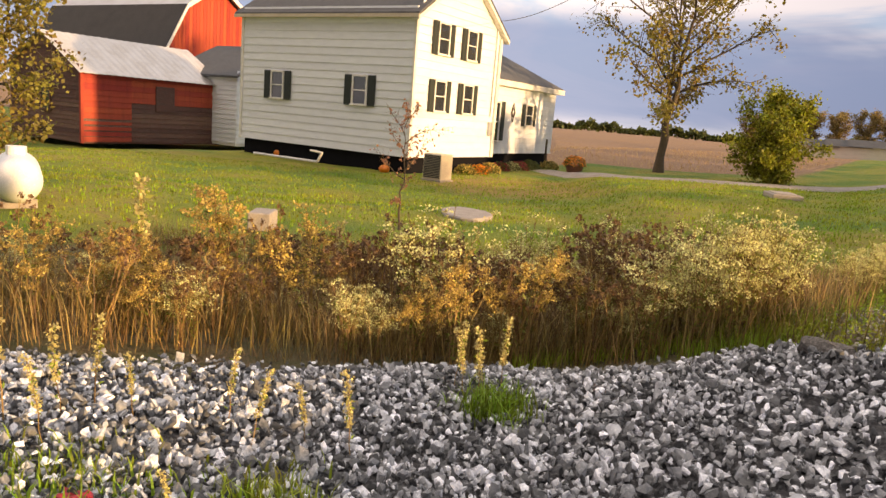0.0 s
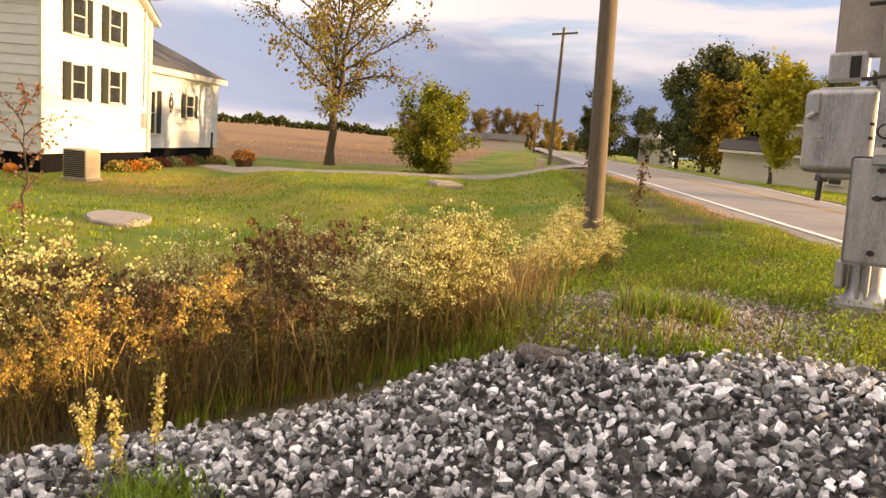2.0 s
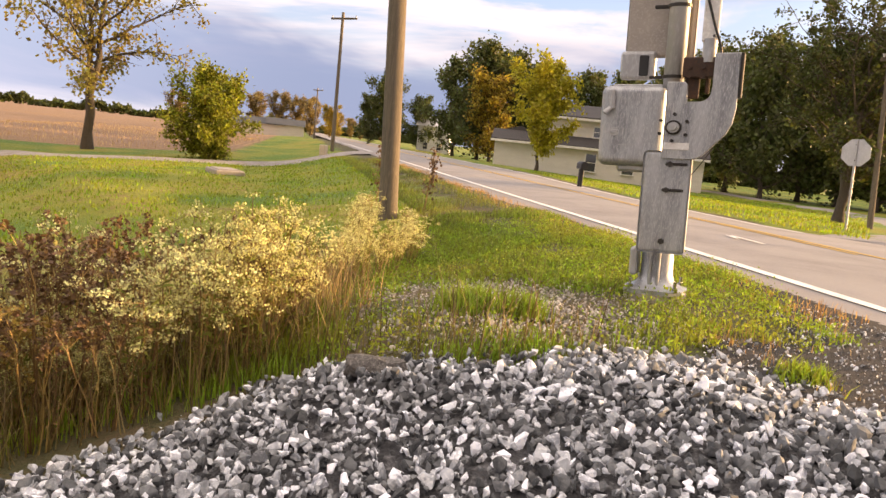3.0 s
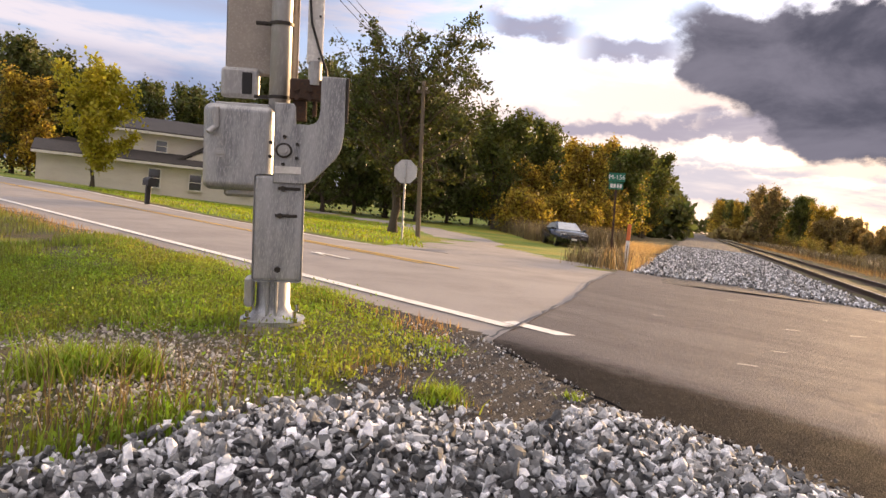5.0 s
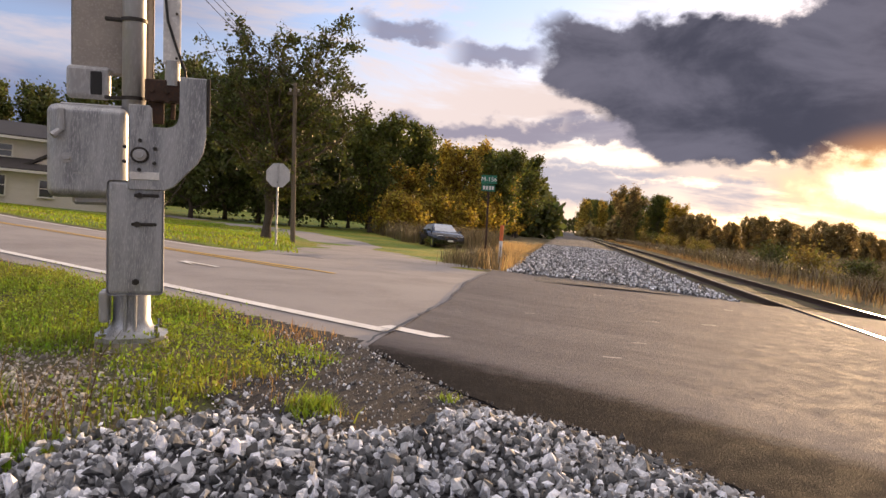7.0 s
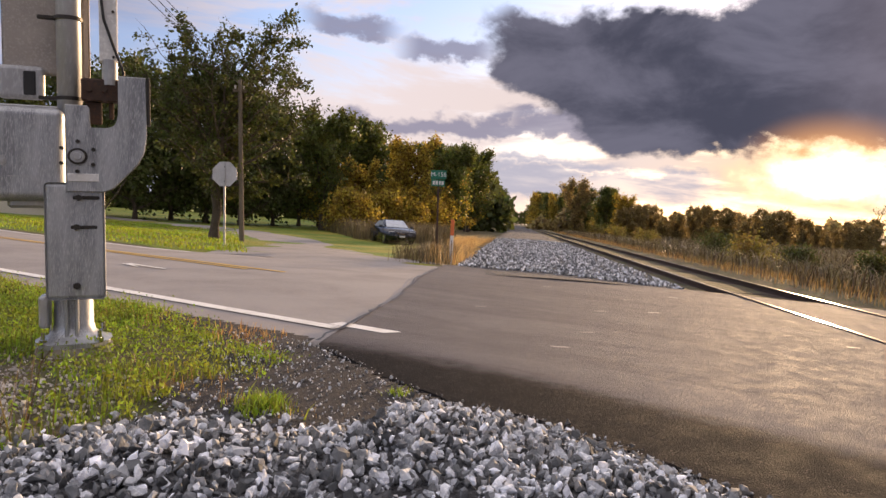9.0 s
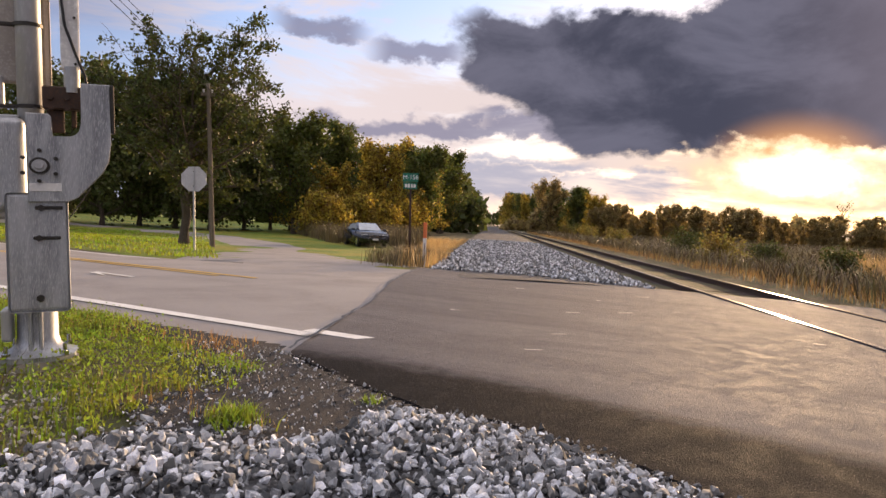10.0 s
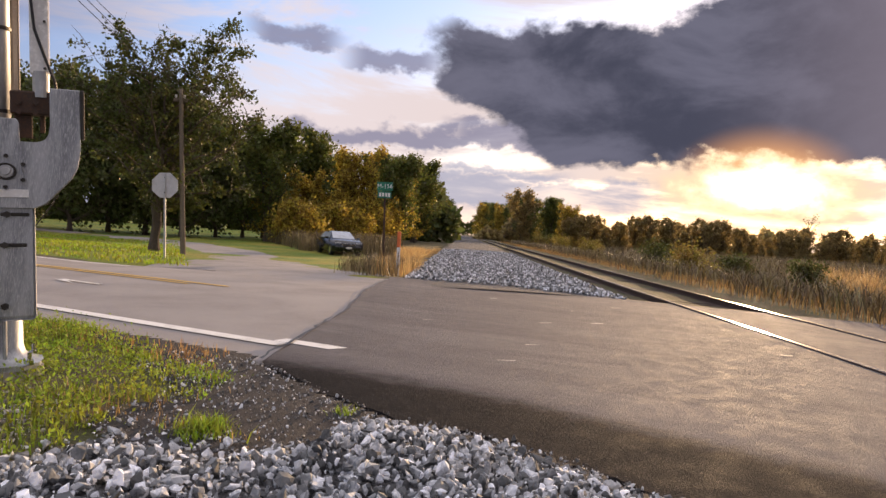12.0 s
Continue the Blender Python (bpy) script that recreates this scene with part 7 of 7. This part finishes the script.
def bare(x, y):
    """Pebbly bare ground near the mast."""
    return np.exp(-(((x + 3.2) / 1.05) ** 2 + ((y - 3.1) / 1.0) ** 2))


def shoulder_grass():
    rng = np.random.default_rng(3)
    x, y = fill(20000, 51, -9, -0.9, 1.0, 9, lambda x, y: verge(x, y) & (rng.random(len(x)) > bare(x, y) * 2.0), 0.9)
    grass("verge_grass", x, y, 0.085, 0.012, M["weed_green"], 1, "short bright green weeds on the verge")
    x, y = fill(6000, 52, -9, -0.7, 1.0, 9, lambda x, y: verge(x, y) & (rng.random(len(x)) > bare(x, y) * 2.0), 0.9)
    grass("verge_grass", x, y, 0.11, 0.008, M["grass"], 2, "green grass on the verge")
    x, y = fill(3000, 53, -26, -1.8, 3.2, 16, lambda x, y: (S(x, y) > 3.75) & (S(x, y) < 4.42), 0.5)
    grass("verge_grass", x, y, 0.085, 0.009, M["dry_grass"], 3, "dry orange grass along the asphalt edge")
    x, y = fill(14000, 54, -30, -3.2, -2, 17, lambda x, y: (S(x, y) < 3.9) & (S(x, y) > 2.2) & (x < -4.2), 0.5)
    grass("verge_grass", x, y, 0.11, 0.012, M["grass"], 4, "long green grass on the bank")
    x, y = fill(420, 55, -2.4, -0.6, 3.3, 5.6, lambda x, y: (S(x, y) > 2.6) & (S(x, y) < 4.3) & (x < -0.9 - 0.5 * (y - 3.4)) & ~on_stones(x, y), 1.0)
    grass("verge_grass", x, y, 0.075, 0.007, M["dry_grass"], 5, "dry tufts on the dirt shoulder")
    rp = np.random.default_rng(8)
    spots = []
    while len(spots) < 5200:
        px, py = rp.normal(-3.1, 1.0), rp.normal(3.1, 0.65)
        if not on_stones(px, py, -0.05) and S(px, py) < 3.2 and py > 1.4 and px < -2.0:
            spots.append((px, py, hz(px, py) + 0.004, float(np.clip(rp.lognormal(-4.5, 0.45), 0.005, 0.03))))
    scatter_stones("pebbles", spots, "scattered pale pebbles on bare ground", M["pebble"])
    spots = []
    while len(spots) < 2600:
        px, py = rp.uniform(-2.4, 0.9), rp.uniform(3.0, 5.5)
        if bool(shoulder_zone(px, py)) and py < asphalt_edge(px) + 0.05:
            spots.append((px, py, 0.032, float(np.clip(rp.lognormal(-5.0, 0.5), 0.004, 0.022))))
    scatter_stones("grit", spots, "dark grit and small stones on the dirt shoulder", M["stone"])


shoulder_grass()


def leafy_clumps():
    rng = np.random.default_rng(17)
    cs = []
    n = 0
    while n < 2100:
        x, y = rng.uniform(-7.5, -0.9), rng.uniform(1.6, 7.5)
        if not bool(verge(np.array(x), np.array(y))) or rng.random() < bare(x, y) * 1.5:
            continue
        n += 1
        r = rng.uniform(0.03, 0.11)
        k = int(rng.uniform(18, 46))
        c = np.stack([rng.normal(x, r, k), rng.normal(y, r, k), np.zeros(k)], 1)
        c[:, 2] = height(c[:, 0], c[:, 1]) + rng.random(k) * r * 1.5
        cs.append(c)
    v, f = leaf_quads(np.concatenate(cs), 0.026, rng, 0.5, -0.6)
    tagged(arrays("verge_weeds", v, f, M["weed_green"]), "low leafy bright green weeds on the verge", "weeds", kind="stuff")


leafy_clumps()


def lawn_grass():
    x, y = fill(42000, 61, -34, -7.5, -22, 18, lambda x, y: (S(x, y) < 2.8) & (x < -8.0) & ~((x < -28.5) & (S(x, y) < -17.3)), 0.35)
    grass("lawn_grass", x, y, 0.075, 0.03, M["lawn_blade"], 6, "mown lawn grass")
    x, y = fill(15000, 62, -30, -6, 17, 46, lambda x, y: (S(x, y) > 12.4) & (x < -6.6 - 0.42 * (y - 17)), 0.3)
    grass("lawn_grass", x, y, 0.09, 0.04, M["lawn_blade"], 7, "mown lawn grass beyond the road")


lawn_grass()


def weed_mesh(kind, seed):
    """One tall weed: stems, leaves and heads; returns (part name, vertices, faces, material) rows."""
    rng = np.random.default_rng(seed)
    stems = Wood(3)
    heads, lv = [], []
    if kind == "aster":
        n, H = 13, 1.15
    elif kind == "goldenrod":
        n, H = 10, 1.1
    elif kind == "dock":
        n, H = 8, 1.15
    else:
        n, H = 1, 1.0
    for i in range(n):
        az = rng.uniform(0, 6.28)
        out = rng.uniform(0.03, 0.34)
        h = H * rng.uniform(0.72, 1.1)
        p0 = np.array([np.cos(az), np.sin(az), 0]) * 0.07
        pts = np.array([p0 + np.array([np.cos(az) * out * q ** 1.6, np.sin(az) * out * q ** 1.6, h * q]) + rng.normal(0, 0.012, 3) for q in np.linspace(0, 1, 6)])
        stems.tube(pts, 0.007 * (1 - 0.6 * np.linspace(0, 1, 6)))
        m = {"aster": 28, "dock": 5}.get(kind, 17)
        q = rng.uniform(0.15, 0.95, m)
        lv.append(np.stack([np.interp(q, np.linspace(0, 1, 6), pts[:, k]) for k in range(3)], 1) + rng.normal(0, 0.015, (m, 3)))
        if kind == "aster":
            for _ in range(8):
                qq = rng.uniform(0.5, 1.0)
                c0 = np.array([np.interp(qq, np.linspace(0, 1, 6), pts[:, k]) for k in range(3)])
                e = c0 + rng.normal(0, 1, 3) * (0.10, 0.10, 0.045) + (0, 0, 0.08)
                stems.tube(np.array([c0, e]), np.array([0.003, 0.0015]))
                heads.append(e + rng.normal(0, 1, (20, 3)) * (0.034, 0.034, 0.016))
        elif kind == "goldenrod":
            for _ in range(7):
                c0 = pts[-1] - (0, 0, rng.uniform(0, 0.28))
                e = c0 + np.array([rng.normal(0, 0.10), rng.normal(0, 0.10), 0.04])
                stems.tube(np.array([c0, e]), np.array([0.003, 0.0015]))
                t = rng.random((36, 1))
                heads.append(c0 * (1 - t) + e * t + rng.normal(0, 0.018, (36, 3)))
        elif kind == "dock":
            for _ in range(5):
                qq = rng.uniform(0.7, 1.0)
                c0 = np.array([np.interp(qq, np.linspace(0, 1, 6), pts[:, k]) for k in range(3)])
                e = c0 + np.array([rng.normal(0, 0.06), rng.normal(0, 0.06), rng.uniform(0.05, 0.14)])
                stems.tube(np.array([c0, e]), np.array([0.003, 0.002]))
                heads.append(e + rng.normal(0, 1, (22, 3)) * (0.011, 0.011, 0.012))
        else:
            t = rng.random((260, 1))
            heads.append(pts[2] * (1 - t) + pts[-1] * t + rng.normal(0, 1, (260, 3)) * (0.022, 0.022, 0.01))
    sv, sf = stems.done()
    leaf_m = {"aster": "weed_leaf", "goldenrod": "weed_leaf", "dock": "stalk", "spike": "weed_green"}[kind]
    head_m = {"aster": "bloom", "goldenrod": "golden", "dock": "head", "spike": "spike"}[kind]
    size = {"aster": 0.02, "goldenrod": 0.02, "dock": 0.024, "spike": 0.03}[kind]
    lq = leaf_quads(np.concatenate(lv), 0.07 if kind != "dock" else 0.05, rng, 0.26)
    hq = leaf_quads(np.concatenate(heads), size, rng, 0.9, 0.0)
    return [("stem", sv, sf, M["stalk"]), ("leaf", *lq, M[leaf_m]), ("flower_head", *hq, M[head_m])]


def weed(kind, seed, x, y, label, scale=1.0):
    ob = thing({"aster": "aster_weed", "goldenrod": "goldenrod_weed", "dock": "seed_head_weed", "spike": "mullein_spike"}[kind], x, y, hz(x, y) - 0.02, 0, label, "weed", "weeds in the ditch")
    for nm, v, f, m in weed_mesh(kind, seed):
        tagged(arrays(nm, v, f, m, ob), kind="stuff" if nm != "stem" else "")
    ob.scale = (scale,) * 3
    return ob


def thicket():
    rr = random.Random(77)
    protos = {
        "aster": [weed("aster", s, -3.4 - 0.5 * i, -0.9 + i * 0.7, "tall aster weed covered in cream blooms") for i, s in enumerate((1, 2, 3))],
        "goldenrod": [weed("goldenrod", s, -3.3 - 0.4 * i, -2.4 + 0.5 * i, "goldenrod weed gone to golden seed") for i, s in enumerate((4, 5))],
        "dock": [weed("dock", s, -5.0 - 0.5 * i, 0.4 + 0.5 * i, "brown dried weed with dark seed heads") for i, s in enumerate((6, 7, 8))],
    }

    def put(kind, x, y, s):
        c = copy_thing(rr.choice(protos[kind]), pose(x, y, hz(x, y) - 0.02, rr.uniform(-6, 6), rr.uniform(-6, 6), rr.uniform(0, 360)))
        c.scale = (s * rr.uniform(0.85, 1.2), s * rr.uniform(0.85, 1.2), s)

    for i in range(135):
        y = rr.uniform(-5.2, 1.7)
        front = float(left_edge(y)) - 0.25
        x = front - 2.9 * rr.random() ** 1.25 - (0.25 if y > 0.6 else 0)
        if y > 0.9 and rr.random() < 0.4:
            continue
        q = (y + 5.2) / 6.9
        kind = rr.choices(("aster", "goldenrod", "dock"), (0.40 if q < 0.45 else 0.16, 0.26 - 0.2 * q, 0.30 + 0.45 * q))[0]
        put(kind, x, y, rr.uniform(0.46, 0.8) * (1 - 0.09 * (front - x)) * (0.85 if kind == 'aster' else 1.0))
    for x, y, s in ((-3.3, 1.1, 1.1), (-3.5, 1.4, 1.15), (-3.15, 1.35, 1.0), (-3.7, 1.0, 1.15), (-3.6, 1.65, 1.05), (-3.3, 0.8, 1.0), (-4.0, 1.3, 1.15), (-3.9, 1.7, 1.0), (-4.7, 2.7, 0.75), (-5.0, 3.0, 0.8), (-5.2, 3.3, 0.85), (-5.5, 3.7, 0.8), (-5.8, 4.1, 0.8), (-6.2, 4.3, 0.85), (-7.6, 4.6, 0.9), (-8.2, 4.8, 1.0), (-8.9, 5.4, 0.9), (-6.6, 4.6, 0.8), (-5.6, 3.2, 0.8), (-6.4, 3.7, 0.85), (-7.2, 4.2, 0.9)):
        put("aster", x, y, s * (0.70 if x > -4.3 else 0.6))
    for _ in range(45):
        put("dock", rr.uniform(-6.4, -3.2), rr.uniform(-2.8, 1.4), rr.uniform(0.65, 0.98))
    spike = weed("spike", 31, -2.0, -0.35, "pale yellow weed spike growing in the stones", 0.55)
    tagged(spike, group="weed spikes")
    for x, y, s in ((-0.95, -2.55, 0.75), (-1.0, -2.3, 0.5), (-1.15, -2.2, 0.5), (-0.75, -2.15, 0.45), (-1.1, -1.95, 0.35), (-1.2, -1.55, 0.4), (-1.0, -1.35, 0.4), (-1.15, -1.1, 0.35), (-1.05, -0.85, 0.45), (-0.3, -1.3, 0.3), (-2.05, -0.25, 0.5), (-1.95, -0.42, 0.45),
                    (-2.1, -0.5, 0.42), (-3.3, -3.2, 1.3), (-5.3, -2.3, 1.2), (-6.0, -1.3, 1.25), (-6.4, -1.0, 1.2), (-7.0, 0.8, 1.1), (-5.6, -3.3, 1.2)):
        c = copy_thing(spike, pose(x, y, float(heap(x, y)) if x > left_edge(y) else hz(x, y), rr.uniform(-9, 9), rr.uniform(-9, 9), rr.uniform(0, 360)))
        c.scale = (s * 0.9, s * 0.9, s)
    rng = np.random.default_rng(5)
    x, y = fill(26000, 71, -8.5, -0.8, -6, 3.0, lambda x, y: (x < left_edge(y) - 0.12) & (rng.random(len(x)) > bare(x, y) * 2.2), 0.25)
    grass("ditch_grass", x, y, 0.44, 0.006, M["ditch"], 8, "tangled brown and olive ditch grass", bend=0.75)
    x, y = fill(2200, 72, -7.5, -2.6, 1.0, 4.6, lambda x, y: (x < left_edge(y) - 0.15) & (x > -7.0) & (rng.random(len(x)) > bare(x, y) * 2.0), 0.9)
    grass("ditch_grass", x, y, 0.15, 0.008, M["grass"], 9, "long green grass at the edge of the stones")
    x, y = fill(2600, 74, -4.4, -1.2, -0.2, 2.6, lambda x, y: (x < left_edge(y) - 0.04) & (x > left_edge(y) - 1.3), 0.6)
    grass("ditch_grass", x, y, 0.12, 0.010, M["weed_green"], 12, "low green weeds at the foot of the stones")
    x, y = fill(260, 73, -4.6, -3.6, 1.7, 2.4, lambda x, y: x < -3.6, 0.3)
    grass("dry_tuft", x, y, 0.42, 0.007, M["straw"], 10, "pale dry straw tuft", bend=0.5)
    for i, (cx, cy, r, n, h) in enumerate(((-3.05, 2.75, 0.24, 520, 0.17), (-2.75, 2.95, 0.14, 260, 0.16), (-1.25, 3.5, 0.16, 300, 0.10), (-1.85, -0.25, 0.2, 420, 0.14), (-0.6, -1.1, 0.25, 260, 0.10), (-0.45, -1.9, 0.4, 420, 0.08), (0.1, -0.5, 0.12, 160, 0.07), (-0.62, 4.05, 0.07, 60, 0.06))):
        rg = np.random.default_rng(90 + i)
        px, py = rg.normal(cx, r * 0.5, n), rg.normal(cy, r * 0.5, n)
        z = np.where(on_stones(px, py), heap(px, py), height(px, py))
        V, F = blades(np.stack([px, py, z], 1), h, 0.012, rg, 0.7)
        tagged(arrays("weed_tuft", V, F, M["weed_green"]), "bright green low weed tuft", "weed", kind="stuff")


thicket()


def field_brush():
    """Corn and rough growth right of the track, and the weedy corner by the street sign."""
    x, y = fill(36000, 81, 13, 90, 18, 120, lambda x, y: (x > 13.5 + 0.05 * y) & (np.hypot(x, y) < 120), 0.1)
    keep = (np.round(y / 0.9) * 0.9)
    rng = np.random.default_rng(2)
    grass("corn_rows", x, keep + rng.normal(0, 0.08, len(x)), 1.25, 0.05, M["corn"], 11, "ripe brown corn standing in rows", "corn", bend=0.8)
    x, y = fill(26000, 82, 7.0, 16, 10, 110, lambda x, y: (x > 7.2) & (x < 14.5 + 0.05 * y), 0.5)
    grass("rough_brush", x, y, 0.72, 0.03, M["brush"], 12, "russet rough brush beside the track", "brush", bend=0.9)
    for i, (bx, by, r) in enumerate(((10.5, 33, 1.3), (12.5, 46, 1.6), (11.0, 62, 1.5), (13.5, 28, 1.1), (11.5, 84, 1.8), (14.5, 38, 1.2), (12.0, 110, 2.2))):
        tree("field_bush", bx, by, r * 0.95, r * 1.7, M["leaf_dusk" if i % 2 else "leaf_sparse"], 2600, 0.11, "low olive bush in the rough growth", 140 + i, 0.02, 2, 9, 0.6, category="bush", group="field bushes", spread=0.8, trunk_r=0.04)
    x, y = fill(1500, 88, 12.5, 18.5, 24, 34, lambda x, y: np.abs(x - 9.5 - 0.2 * y) < 0.9, 0.9)
    grass("tall_grass", x, y, 1.15, 0.03, M["straw"], 18, "pale plumes of tall dry grass by the corn", "grass", bend=0.6)
    x, y = fill(9000, 83, 6.6, 9.0, 10, 130, lambda x, y: x > 6.6, 0.3)
    grass("dry_verge", x, y, 0.28, 0.012, M["dry_grass"], 13, "dry tan grass beside the ballast")
    x, y = fill(7000, 84, -6.5, -0.9, 16.3, 60, lambda x, y: (x > -2.2 - 0.07 * (y - 16)) & (x < -1.2), 0.4)
    grass("dry_verge", x, y, 0.5, 0.014, M["straw"], 14, "tall dry tan weeds by the gravel strip")
    x, y = fill(1900, 85, -5.0, -1.6, 16.2, 26, lambda x, y: (x > -2.7 - 0.12 * (y - 16.2) + 0.3 * np.sin(y * 3)), 0.7)
    grass("weed_clump", x, y, 0.55, 0.014, M["brush"], 15, "brown weeds round the street sign post", bend=0.7)
    x, y = fill(9000, 86, -26, -4, 44, 62, lambda x, y: (x > -4.0 - 0.42 * (y - 30)) & (x < -2.2 - 0.05 * y), 0.3)
    grass("wood_edge_grass", x, y, 1.2, 0.03, M["brush"], 16, "brown undergrowth before the woods")
    x, y = fill(9000, 87, -120, -46, -30, 40, lambda x, y: (-0.91 * x + 0.4146 * y > 44) & (S(x, y) < -5), 0.2)
    grass("field_stubble", x, y, 0.28, 0.03, M["straw"], 17, "short cut stalks of the harvested field", "stubble")


field_brush()
